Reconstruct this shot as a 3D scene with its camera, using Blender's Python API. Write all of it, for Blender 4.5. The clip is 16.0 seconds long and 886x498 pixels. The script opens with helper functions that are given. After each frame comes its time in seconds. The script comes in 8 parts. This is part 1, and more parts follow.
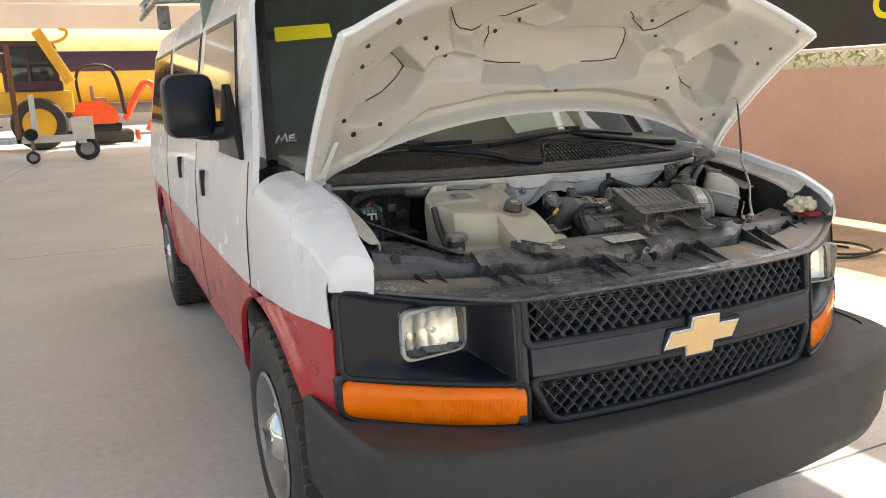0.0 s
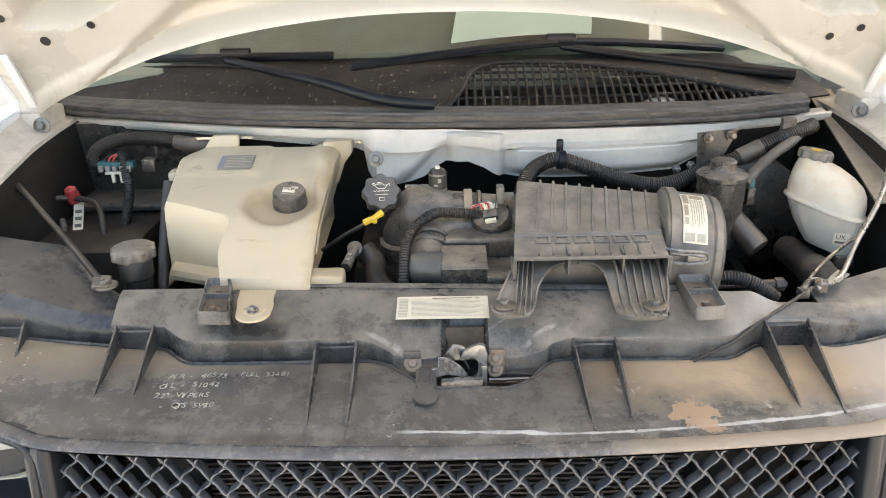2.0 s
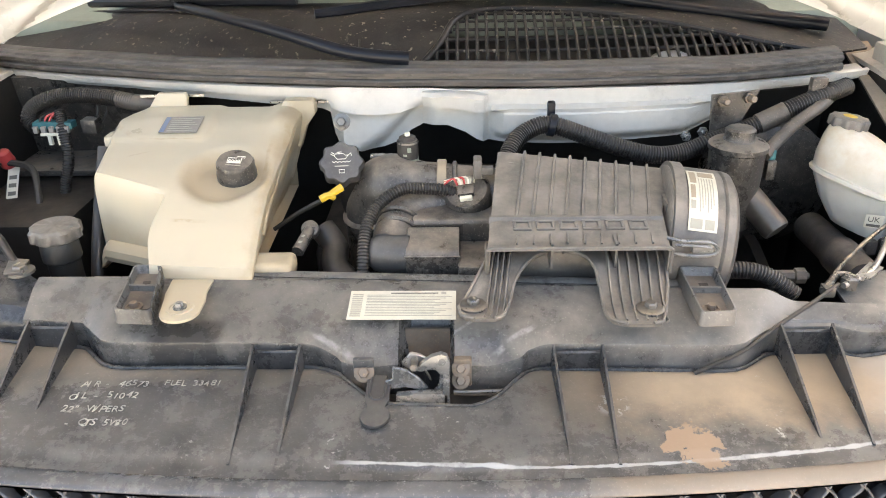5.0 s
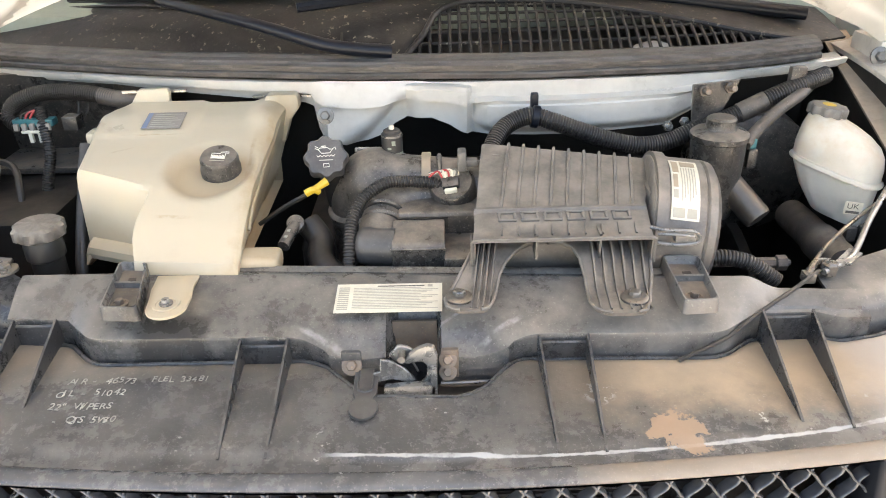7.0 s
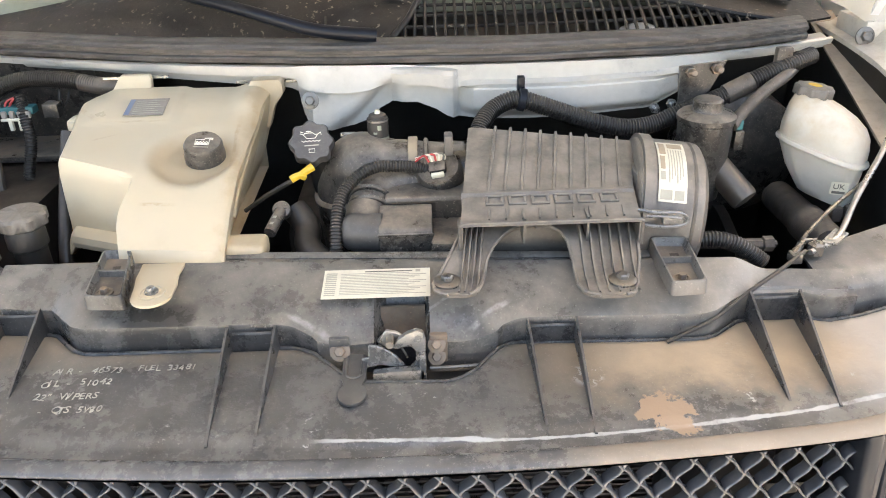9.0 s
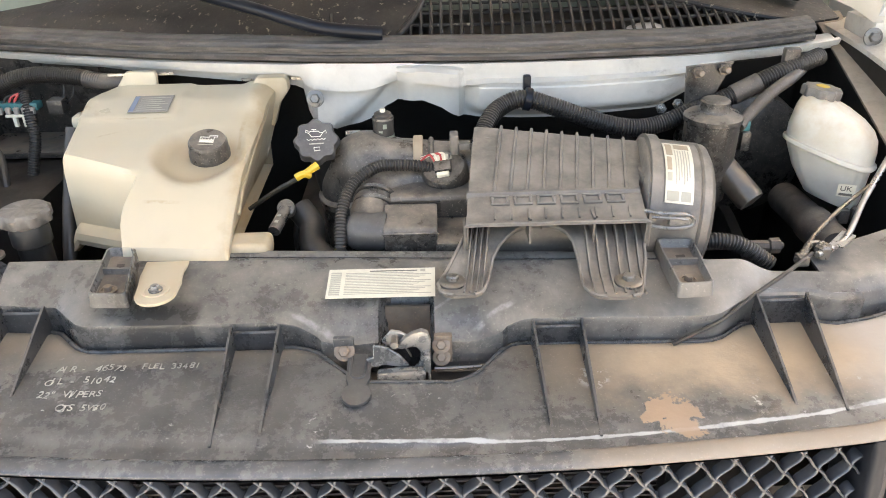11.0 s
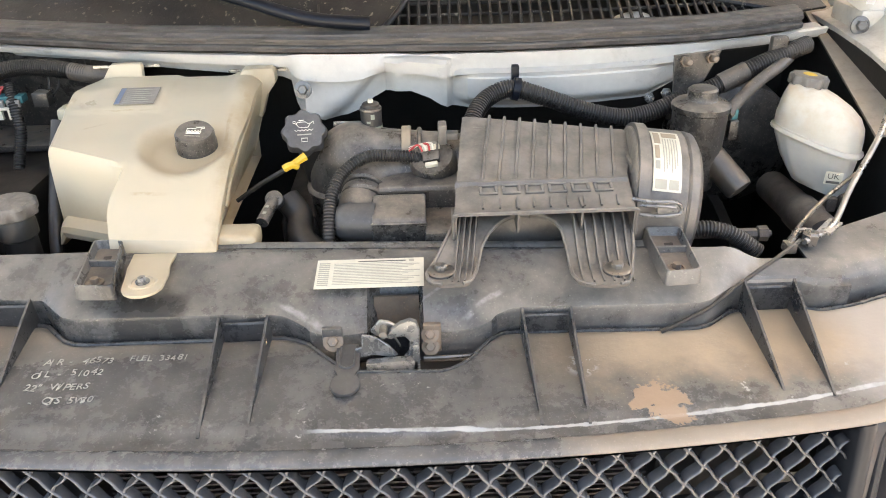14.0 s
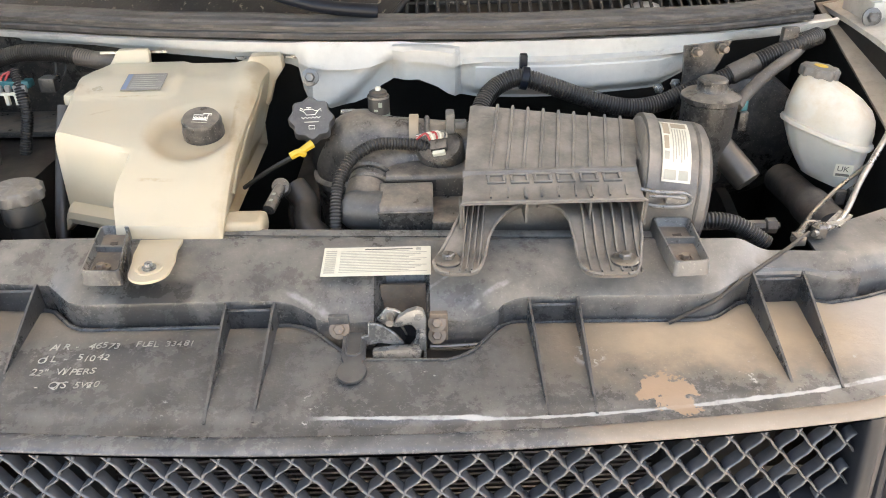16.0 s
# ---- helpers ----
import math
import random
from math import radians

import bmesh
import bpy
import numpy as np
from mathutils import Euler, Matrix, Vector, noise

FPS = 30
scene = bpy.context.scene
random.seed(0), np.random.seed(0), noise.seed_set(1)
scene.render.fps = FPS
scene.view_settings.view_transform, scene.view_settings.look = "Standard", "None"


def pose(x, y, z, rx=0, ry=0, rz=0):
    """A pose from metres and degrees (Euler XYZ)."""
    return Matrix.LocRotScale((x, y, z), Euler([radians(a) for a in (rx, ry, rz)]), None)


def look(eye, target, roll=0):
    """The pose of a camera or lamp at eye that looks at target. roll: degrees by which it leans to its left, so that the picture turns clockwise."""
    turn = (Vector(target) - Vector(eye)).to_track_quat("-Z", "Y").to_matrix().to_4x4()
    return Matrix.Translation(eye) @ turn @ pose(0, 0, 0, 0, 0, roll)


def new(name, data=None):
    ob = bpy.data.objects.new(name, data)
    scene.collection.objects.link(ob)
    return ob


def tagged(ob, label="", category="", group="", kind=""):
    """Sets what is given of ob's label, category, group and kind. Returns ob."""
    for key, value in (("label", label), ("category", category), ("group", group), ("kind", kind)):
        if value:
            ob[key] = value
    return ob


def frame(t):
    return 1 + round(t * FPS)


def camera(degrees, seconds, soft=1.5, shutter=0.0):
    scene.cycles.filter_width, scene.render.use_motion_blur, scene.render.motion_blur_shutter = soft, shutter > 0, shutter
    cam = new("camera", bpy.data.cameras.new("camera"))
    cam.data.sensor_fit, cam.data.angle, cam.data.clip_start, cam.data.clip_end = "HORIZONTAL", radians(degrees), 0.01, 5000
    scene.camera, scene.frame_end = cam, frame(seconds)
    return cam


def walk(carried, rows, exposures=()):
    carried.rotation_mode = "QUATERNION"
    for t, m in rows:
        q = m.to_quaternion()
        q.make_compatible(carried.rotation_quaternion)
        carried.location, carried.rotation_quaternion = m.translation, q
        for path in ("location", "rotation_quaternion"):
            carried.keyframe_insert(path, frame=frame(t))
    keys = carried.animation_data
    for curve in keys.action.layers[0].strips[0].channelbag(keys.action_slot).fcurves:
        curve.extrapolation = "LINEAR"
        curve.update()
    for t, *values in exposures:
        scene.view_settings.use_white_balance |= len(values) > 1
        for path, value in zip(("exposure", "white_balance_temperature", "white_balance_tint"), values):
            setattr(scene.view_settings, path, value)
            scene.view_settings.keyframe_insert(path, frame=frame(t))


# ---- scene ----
cam = camera(61.3, 16.0, 0.95)
PATH = [
    (0, (-1.402, -1.432, 1.519), (-0.580, 0.342, 1.099), -1.9),
    (0.5, (-0.914, -1.246, 1.528), (-0.371, 0.614, 1.032), 0.3),
    (1, (-0.503, -0.981, 1.521), (-0.182, 0.927, 1.013), -0.0),
    (1.2, (-0.341, -0.911, 1.522), (-0.123, 0.999, 0.970), -0.2),
    (1.5, (-0.123, -0.802, 1.533), (-0.077, 1.078, 0.851), -0.6),
    (2, (0.015, -0.622, 1.550), (0.010, 1.224, 0.778), -1.1),
    (2.5, (0.057, -0.493, 1.534), (-0.003, 1.319, 0.690), -0.7),
    (3, (0.076, -0.453, 1.529), (-0.029, 1.337, 0.643), -0.8),
    (3.5, (0.083, -0.447, 1.530), (-0.024, 1.342, 0.644), -2.0),
    (4, (0.080, -0.448, 1.533), (-0.005, 1.341, 0.644), -1.6),
    (6.3, (0.082, -0.457, 1.539), (0.059, 1.313, 0.607), -1.4),
    (6.5, (0.083, -0.457, 1.537), (0.057, 1.319, 0.617), -1.4),
    (7, (0.081, -0.457, 1.539), (0.073, 1.315, 0.611), -1.4),
    (7.5, (0.079, -0.458, 1.541), (0.087, 1.313, 0.612), -1.4),
    (8, (0.080, -0.457, 1.537), (0.089, 1.311, 0.601), -1.7),
    (8.5, (0.081, -0.456, 1.537), (0.098, 1.303, 0.585), -1.4),
    (9, (0.082, -0.454, 1.535), (0.104, 1.300, 0.574), -1.6),
    (11.5, (0.078, -0.449, 1.536), (0.095, 1.300, 0.565), -1.2),
    (12, (0.080, -0.449, 1.536), (0.107, 1.297, 0.560), -1.2),
    (12.5, (0.082, -0.449, 1.534), (0.107, 1.298, 0.561), -1.3),
    (13, (0.083, -0.449, 1.533), (0.117, 1.295, 0.556), -1.1),
    (13.5, (0.083, -0.451, 1.531), (0.122, 1.295, 0.556), -1.2),
    (14, (0.083, -0.451, 1.530), (0.119, 1.292, 0.550), -1.4),
    (14.5, (0.084, -0.451, 1.532), (0.121, 1.291, 0.550), -1.5),
    (15, (0.082, -0.450, 1.533), (0.125, 1.292, 0.551), -1.3),
    (15.5, (0.079, -0.451, 1.530), (0.106, 1.288, 0.543), -1.1),
    (16, (0.078, -0.450, 1.525), (0.105, 1.282, 0.527), -1.0),
]
walk(cam, [(t, look(eye, target, roll)) for t, eye, target, roll in PATH], [(0.0, 1.2, 7100, 7), (0.6, 1.2, 7100, 7), (1.0, 1.46, 7100, 6), (1.5, 1.88, 7150, 6), (2.0, 2.36, 7250, 7), (3.0, 2.56, 7350, 8), (4.0, 2.62, 7350, 9), (16.0, 2.62, 7350, 9)])

# ---- world, sun and sky ----
SUN_ELEV, SUN_AZ = 58.0, 52.0        # degrees; azimuth measured from +y towards +x
sd = Vector((math.cos(radians(SUN_ELEV)) * math.sin(radians(SUN_AZ)), math.cos(radians(SUN_ELEV)) * math.cos(radians(SUN_AZ)), math.sin(radians(SUN_ELEV))))
world = bpy.data.worlds.new("world")
scene.world = world
world.use_nodes = True
wn = world.node_tree.nodes
sky = wn.new("ShaderNodeTexSky")
sky.sky_type, sky.sun_disc = "NISHITA", False
sky.dust_density, sky.ozone_density = 4.0, 0.5
sky.sun_elevation, sky.sun_rotation = radians(SUN_ELEV), math.atan2(sd.x, sd.y)
wn["Background"].inputs["Strength"].default_value = 0.14
world.node_tree.links.new(sky.outputs[0], wn["Background"].inputs["Color"])
sun = new("sun", bpy.data.lights.new("sun", "SUN"))
sun.data.energy, sun.data.angle, sun.data.color = 4.0, radians(0.6), (1.0, 0.95, 0.86)
sun.matrix_world = look(sd * 30, (0, 0, 0))

# ---- materials ----
def mat(name, col, rough=0.5, metal=0.0, var=0.18, scale=7.0, fine=0.12, fscale=90.0, bump=0.08, dust=0.0, dcol=(0.36, 0.29, 0.21), spec=0.5, coat=0.0, rvar=0.12, sss=0.0, trans=0.0, mott=0.0, mcol=None):
    m = bpy.data.materials.new(name)
    m.use_nodes = True
    nt = m.node_tree
    n, l = nt.nodes, nt.links
    b = n["Principled BSDF"]
    tc = n.new("ShaderNodeTexCoord")
    def noise_at(s, detail=10.0, rough_=0.62, stretch=None):
        x = n.new("ShaderNodeTexNoise")
        x.inputs["Scale"].default_value, x.inputs["Detail"].default_value, x.inputs["Roughness"].default_value = s, detail, rough_
        if stretch:
            mp = n.new("ShaderNodeMapping")
            mp.inputs["Scale"].default_value = stretch
            mp.inputs["Rotation"].default_value = (0.3, 0.2, 0.9)
            l.new(tc.outputs["Object"], mp.inputs["Vector"])
            l.new(mp.outputs[0], x.inputs["Vector"])
        else:
            l.new(tc.outputs["Object"], x.inputs["Vector"])
        return x.outputs["Fac"]
    def span(src, a, c, d, e):
        x = n.new("ShaderNodeMapRange")
        for i, v in zip(("From Min", "From Max", "To Min", "To Max"), (a, c, d, e)):
            x.inputs[i].default_value = v
        l.new(src, x.inputs["Value"])
        return x.outputs["Result"]
    def math_of(op, p, q):
        x = n.new("ShaderNodeMath")
        x.operation = op
        for i, v in enumerate((p, q)):
            if isinstance(v, (int, float)):
                x.inputs[i].default_value = v
            else:
                l.new(v, x.inputs[i])
        return x.outputs[0]
    def mix(fac, p, q):
        x = n.new("ShaderNodeMix")
        x.data_type = "RGBA"
        if isinstance(fac, (int, float)):
            x.inputs["Factor"].default_value = fac
        else:
            l.new(fac, x.inputs["Factor"])
        for i, v in (("A", p), ("B", q)):
            s = [k for k in x.inputs if k.name == i and k.type == "RGBA"][0]
            if isinstance(v, tuple):
                s.default_value = (*v, 1)
            else:
                l.new(v, s)
        return [k for k in x.outputs if k.type == "RGBA"][0]
    big, small = noise_at(scale), noise_at(fscale, 3.0)
    lo = tuple(c * (1 - var) for c in col)
    hi = tuple(min(1, c * (1 + var)) for c in col)
    c = mix(span(big, 0.3, 0.7, 0, 1), lo, hi)
    c = mix(math_of("MULTIPLY", span(small, 0.35, 0.7, 0, 1), fine), c, tuple(min(1, x * 1.6 + 0.010) for x in col))
    r = span(big, 0.3, 0.7, max(0.02, rough - rvar), min(1, rough + rvar))
    if mott:
        # worn pale patches and dark smears at a middle scale
        mid = noise_at(scale * 3.3, 14.0, 0.78)
        c = mix(math_of("MULTIPLY", span(mid, 0.50, 0.64, 0, 1), mott), c, mcol or tuple(min(1, x * 2.2 + 0.04) for x in col))
        low = noise_at(scale * 1.9, 13.0, 0.72)
        c = mix(math_of("MULTIPLY", span(low, 0.46, 0.34, 0, 1), mott * 0.7), c, tuple(x * 0.35 for x in col))
        k = min(1.0, mott * 4)
        r = math_of("ADD", r, span(mid, 0.45, 0.65, -0.08 * k, 0.16 * k))
        # specks and fine scratches
        pale = mcol or tuple(min(1, x * 2.2 + 0.04) for x in col)
        c = mix(math_of("MULTIPLY", span(noise_at(330, 2.0), 0.62, 0.72, 0, 1), min(1, mott * 1.6)), c, tuple(min(1, x * 1.5) for x in pale))
        c = mix(math_of("MULTIPLY", span(noise_at(1.0, 2.0, 0.5, (420, 16, 60)), 0.68, 0.74, 0, 1), mott * 0.35), c, tuple(min(1, x * 1.4) for x in pale))
    if dust:
        geo = n.new("ShaderNodeNewGeometry")
        sep = n.new("ShaderNodeSeparateXYZ")
        l.new(geo.outputs["Normal"], sep.inputs[0])
        up = span(sep.outputs["Z"], 0.0, 0.85, 0.10, 1)
        patch = span(noise_at(scale * 1.7, 13.0), 0.36, 0.66, 0.2, 1)
        dfac = math_of("MULTIPLY", math_of("MULTIPLY", up, patch), dust)
        c = mix(dfac, c, dcol)
        r = math_of("MAXIMUM", r, math_of("MULTIPLY", dfac, 0.9))
    l.new(c, b.inputs["Base Color"])
    l.new(r, b.inputs["Roughness"])
    b.inputs["Metallic"].default_value = metal
    b.inputs["Specular IOR Level"].default_value = spec
    b.inputs["Coat Weight"].default_value = coat
    b.inputs["Coat Roughness"].default_value = 0.08
    b.inputs["Transmission Weight"].default_value = trans
    if sss:
        b.inputs["Subsurface Weight"].default_value = sss
        b.inputs["Subsurface Radius"].default_value = (0.02, 0.012, 0.006)
    if bump:
        bp = n.new("ShaderNodeBump")
        bp.inputs["Strength"].default_value, bp.inputs["Distance"].default_value = bump, 0.002
        l.new(small, bp.inputs["Height"])
        l.new(bp.outputs[0], b.inputs["Normal"])
    return m

def mark(m, build, col, rough=None):
    """Lays a stain of a colour over a material; build(value nodes, place) gives its share, 0 to 1."""
    nt = m.node_tree
    n, l = nt.nodes, nt.links
    b = n["Principled BSDF"]
    tc = n.new("ShaderNodeTexCoord")
    sep = n.new("ShaderNodeSeparateXYZ")
    l.new(tc.outputs["Object"], sep.inputs[0])
    def op(kind, p, q=0.0, clamp=False):
        x = n.new("ShaderNodeMath")
        x.operation, x.use_clamp = kind, clamp
        for i, v in enumerate((p, q)):
            if isinstance(v, (int, float)):
                x.inputs[i].default_value = v
            else:
                l.new(v, x.inputs[i])
        return x.outputs[0]
    def ramp(v, a, c):
        x = n.new("ShaderNodeMapRange")
        x.interpolation_type = "SMOOTHSTEP"
        x.inputs["From Min"].default_value, x.inputs["From Max"].default_value = a, c
        l.new(v, x.inputs["Value"])
        return x.outputs["Result"]
    def noisy(s, detail=8.0):
        x = n.new("ShaderNodeTexNoise")
        x.inputs["Scale"].default_value, x.inputs["Detail"].default_value, x.inputs["Roughness"].default_value = s, detail, 0.65
        l.new(tc.outputs["Object"], x.inputs["Vector"])
        return x.outputs["Fac"]
    fac = build(op, ramp, noisy, sep.outputs["X"], sep.outputs["Y"], sep.outputs["Z"])
    for name, value in (("Base Color", (*col, 1)), ("Roughness", rough)):
        if value is None:
            continue
        src = b.inputs[name].links[0].from_socket
        x = n.new("ShaderNodeMix")
        x.data_type = "RGBA" if name == "Base Color" else "FLOAT"
        ins = [k for k in x.inputs if k.enabled]
        l.new(fac, ins[0])
        l.new(src, ins[1])
        ins[2].default_value = value
        l.new([k for k in x.outputs if k.enabled][0], b.inputs[name])

M = dict(
    white=mat("white_paint", (0.78, 0.79, 0.80), 0.26, var=0.012, scale=3, fine=0.012, bump=0.0, coat=0.35, rvar=0.03),
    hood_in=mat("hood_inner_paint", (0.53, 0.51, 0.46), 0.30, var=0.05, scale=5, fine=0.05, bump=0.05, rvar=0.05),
    fire=mat("firewall_paint", (0.61, 0.585, 0.53), 0.36, var=0.08, scale=9, fine=0.08, bump=0.05, dust=0.35, dcol=(0.36, 0.32, 0.26), mott=0.12, mcol=(0.40, 0.36, 0.30)),
    red=mat("red_paint", (0.47, 0.020, 0.030), 0.28, var=0.04, scale=3, fine=0.02, bump=0.0, coat=0.3, rvar=0.03),
    black=mat("black_plastic", (0.007, 0.009, 0.014), 0.34, var=0.25, scale=9, fine=0.1, bump=0.05, spec=0.28, rvar=0.06),
    bumper=mat("grey_black_plastic", (0.034, 0.034, 0.034), 0.62, var=0.18, scale=6, fine=0.1, dust=0.08, bump=0.15),
    tray=mat("worn_black_plastic", (0.040, 0.041, 0.042), 0.27, var=0.5, scale=8, fine=0.35, fscale=110, dust=0.29, dcol=(0.30, 0.28, 0.25), bump=0.22, rvar=0.10, mott=0.36, mcol=(0.19, 0.18, 0.165)),
    bay=mat("dusty_black_plastic", (0.022, 0.021, 0.020), 0.36, var=0.3, scale=16, fine=0.25, fscale=110, dust=0.75, dcol=(0.36, 0.305, 0.245), bump=0.22, mott=0.35, mcol=(0.20, 0.18, 0.15)),
    airbox=mat("dusty_grey_plastic", (0.095, 0.086, 0.075), 0.42, var=0.10, scale=16, fine=0.35, fscale=130, dust=0.68, dcol=(0.36, 0.318, 0.265), bump=0.25, mott=0.10, mcol=(0.28, 0.26, 0.23)),
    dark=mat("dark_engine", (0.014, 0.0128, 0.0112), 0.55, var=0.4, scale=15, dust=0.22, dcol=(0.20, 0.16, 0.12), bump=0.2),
    rubber=mat("dusty_rubber", (0.050, 0.044, 0.038), 0.55, var=0.25, scale=12, dust=0.62, dcol=(0.30, 0.25, 0.20), bump=0.2, mott=0.25, mcol=(0.22, 0.17, 0.13)),
    hose=mat("hose_rubber", (0.014, 0.013, 0.012), 0.42, var=0.3, dust=0.34, dcol=(0.26, 0.22, 0.18), bump=0.1),
    tank=mat("cream_plastic", (0.535, 0.475, 0.355), 0.30, var=0.07, scale=5, fine=0.04, fscale=40, bump=0.04, sss=0.05, rvar=0.03),
    res=mat("milky_plastic", (0.58, 0.56, 0.50), 0.36, var=0.08, scale=10, fine=0.06, bump=0.04, dust=0.42, dcol=(0.46, 0.39, 0.29), sss=0.15, mott=0.12, mcol=(0.45, 0.38, 0.29)),
    latchsteel=mat("worn_latch_steel", (0.22, 0.215, 0.205), 0.32, metal=0.55, var=0.25, scale=30, dust=0.3, dcol=(0.34, 0.31, 0.26), bump=0.12, mott=0.35, mcol=(0.38, 0.36, 0.33)),
    rusty=mat("rust_stained_steel", (0.17, 0.135, 0.105), 0.5, metal=0.3, var=0.3, scale=30, dust=0.35, bump=0.15, mott=0.3, mcol=(0.30, 0.19, 0.11)),
    steel=mat("bare_steel", (0.42, 0.41, 0.39), 0.34, metal=0.85, var=0.2, scale=30, dust=0.3, dcol=(0.30, 0.28, 0.25), bump=0.1, mott=0.2, mcol=(0.26, 0.24, 0.21)),
    dullsteel=mat("dull_steel", (0.20, 0.19, 0.175), 0.38, metal=0.7, var=0.3, scale=25, dust=0.35, bump=0.15, mott=0.3, mcol=(0.16, 0.12, 0.09)),
    chrome=mat("chrome", (0.80, 0.80, 0.78), 0.12, metal=1.0, var=0.05, bump=0.0),
    amber=mat("amber_lens", (0.95, 0.19, 0.002), 0.26, var=0.05, scale=12, fine=0.03, bump=0.04, sss=0.12, coat=0.05, spec=0.3),
    frameblack=mat("satin_black_plastic", (0.012, 0.014, 0.018), 0.34, var=0.2, scale=9, fine=0.08, dust=0.05, dcol=(0.30, 0.29, 0.27), bump=0.05, rvar=0.05, spec=0.35),
    gold=mat("gold_badge", (0.72, 0.52, 0.25), 0.4, metal=0.35, var=0.1, bump=0.05),
    tyre=mat("tyre_rubber", (0.032, 0.031, 0.030), 0.75, var=0.25, scale=15, dust=0.4, bump=0.3),
    rim=mat("rim_steel", (0.30, 0.29, 0.28), 0.45, metal=0.5, var=0.2, scale=14, dust=0.4, bump=0.08),
    flange=mat("dusty_flange_paint", (0.56, 0.53, 0.47), 0.45, var=0.12, scale=14, fine=0.1, bump=0.08, dust=0.45, dcol=(0.36, 0.31, 0.25), mott=0.30, mcol=(0.30, 0.25, 0.19)),
    concrete=mat("concrete", (0.64, 0.59, 0.53), 0.85, var=0.13, scale=0.7, fine=0.22, fscale=25, bump=0.25),
    apron=mat("bright_concrete", (0.60, 0.57, 0.52), 0.85, var=0.1, scale=0.7, fine=0.2, fscale=25, bump=0.25),
    dirt=mat("tan_dirt", (0.50, 0.37, 0.24), 0.95, var=0.2, scale=2, fine=0.3, fscale=20, bump=0.4),
    screen=mat("tan_wind_screen", (0.56, 0.365, 0.295), 0.8, var=0.10, scale=1.3, fine=0.2, fscale=60, bump=0.1),
    stucco=mat("tan_stucco", (0.66, 0.52, 0.42), 0.9, var=0.06, scale=0.5, bump=0.2),
    yellow=mat("yellow_paint", (0.80, 0.42, 0.03), 0.4, var=0.12, scale=2, dust=0.25),
    paleyellow=mat("cream_yellow_paint", (0.82, 0.62, 0.24), 0.4, var=0.12, scale=2, dust=0.2),
    orange=mat("orange_paint", (0.85, 0.10, 0.02), 0.35, var=0.1, scale=3),
    maroon=mat("maroon_band", (0.055, 0.022, 0.035), 0.45, var=0.1, scale=3),
    offwhite=mat("dusty_white_paint", (0.72, 0.70, 0.66), 0.5, var=0.1, scale=3, dust=0.2),
    redcloth=mat("red_cloth", (0.24, 0.020, 0.022), 0.85, var=0.3, scale=25, bump=0.3),
    ragcream=mat("cream_cloth", (0.62, 0.55, 0.40), 0.85, var=0.25, scale=25, fine=0.2, bump=0.3, mott=0.3, mcol=(0.45, 0.33, 0.18)),
    tanstrip=mat("dusty_tan_strip", (0.27, 0.235, 0.19), 0.6, var=0.2, scale=18, dust=0.5, dcol=(0.40, 0.33, 0.25), bump=0.15, mott=0.3, mcol=(0.16, 0.14, 0.12)),
    tanband=mat("tan_band", (0.36, 0.29, 0.20), 0.5, var=0.15, scale=30, dust=0.4, bump=0.05),
    basegrey=mat("weathered_concrete", (0.44, 0.41, 0.37), 0.9, var=0.12, scale=3, fine=0.2, fscale=40, bump=0.3),
    rust=mat("rusty_steel", (0.20, 0.09, 0.05), 0.8, var=0.3, scale=12),
    paper=mat("paper", (0.78, 0.95, 0.84), 0.7, var=0.03, bump=0.0),
    label=mat("aged_label", (0.70, 0.66, 0.54), 0.55, var=0.08, scale=30, dust=0.2, bump=0.02),
    ink=mat("label_ink", (0.13, 0.12, 0.10), 0.6, var=0.05, bump=0.0),
    faintink=mat("faded_print", (0.40, 0.38, 0.31), 0.6, var=0.1, bump=0.0),
    greylabel=mat("grey_label", (0.27, 0.25, 0.222), 0.85, var=0.1, bump=0.0),
    motorcan=mat("dusty_motor_can", (0.125, 0.108, 0.09), 0.40, metal=0.55, var=0.2, scale=25, dust=0.12, bump=0.1),
    palegreen=mat("pale_green_print", (0.20, 0.225, 0.18), 0.5, var=0.1, bump=0.0),
    blue=mat("blue_ink", (0.17, 0.22, 0.32), 0.5, var=0.05, bump=0.0),
    yellowtip=mat("yellow_plastic", (0.66, 0.43, 0.035), 0.45, var=0.12, scale=40, dust=0.25, dcol=(0.40, 0.32, 0.20)),
    redplastic=mat("red_plastic", (0.40, 0.04, 0.04), 0.5, var=0.15, dust=0.2),
    teal=mat("teal_plastic", (0.03, 0.13, 0.14), 0.45, var=0.1),
    sticker=mat("yellow_sticker", (0.90, 0.72, 0.02), 0.5, var=0.04, bump=0.0),
    chalk=mat("paint_marker", (0.72, 0.69, 0.60), 0.7, var=0.15, scale=60, bump=0.0),
    leaf=mat("foliage", (0.17, 0.24, 0.05), 0.6, var=0.35, scale=3),
    bark=mat("bark", (0.16, 0.11, 0.07), 0.9, var=0.3, scale=6),
    # lightened and greened to stand in for the windshield's reflection
    trim=mat("reflection_green_trim", (0.23, 0.26, 0.215), 0.7, var=0.15),
    banner=mat("black_banner", (0.030, 0.030, 0.030), 0.6, var=0.15),
    dash=mat("grille_gloss_plastic", (0.032, 0.033, 0.036), 0.34, var=0.15, scale=9, fine=0.08, dust=0.16, dcol=(0.34, 0.32, 0.29), bump=0.05, rvar=0.05, spec=0.4),
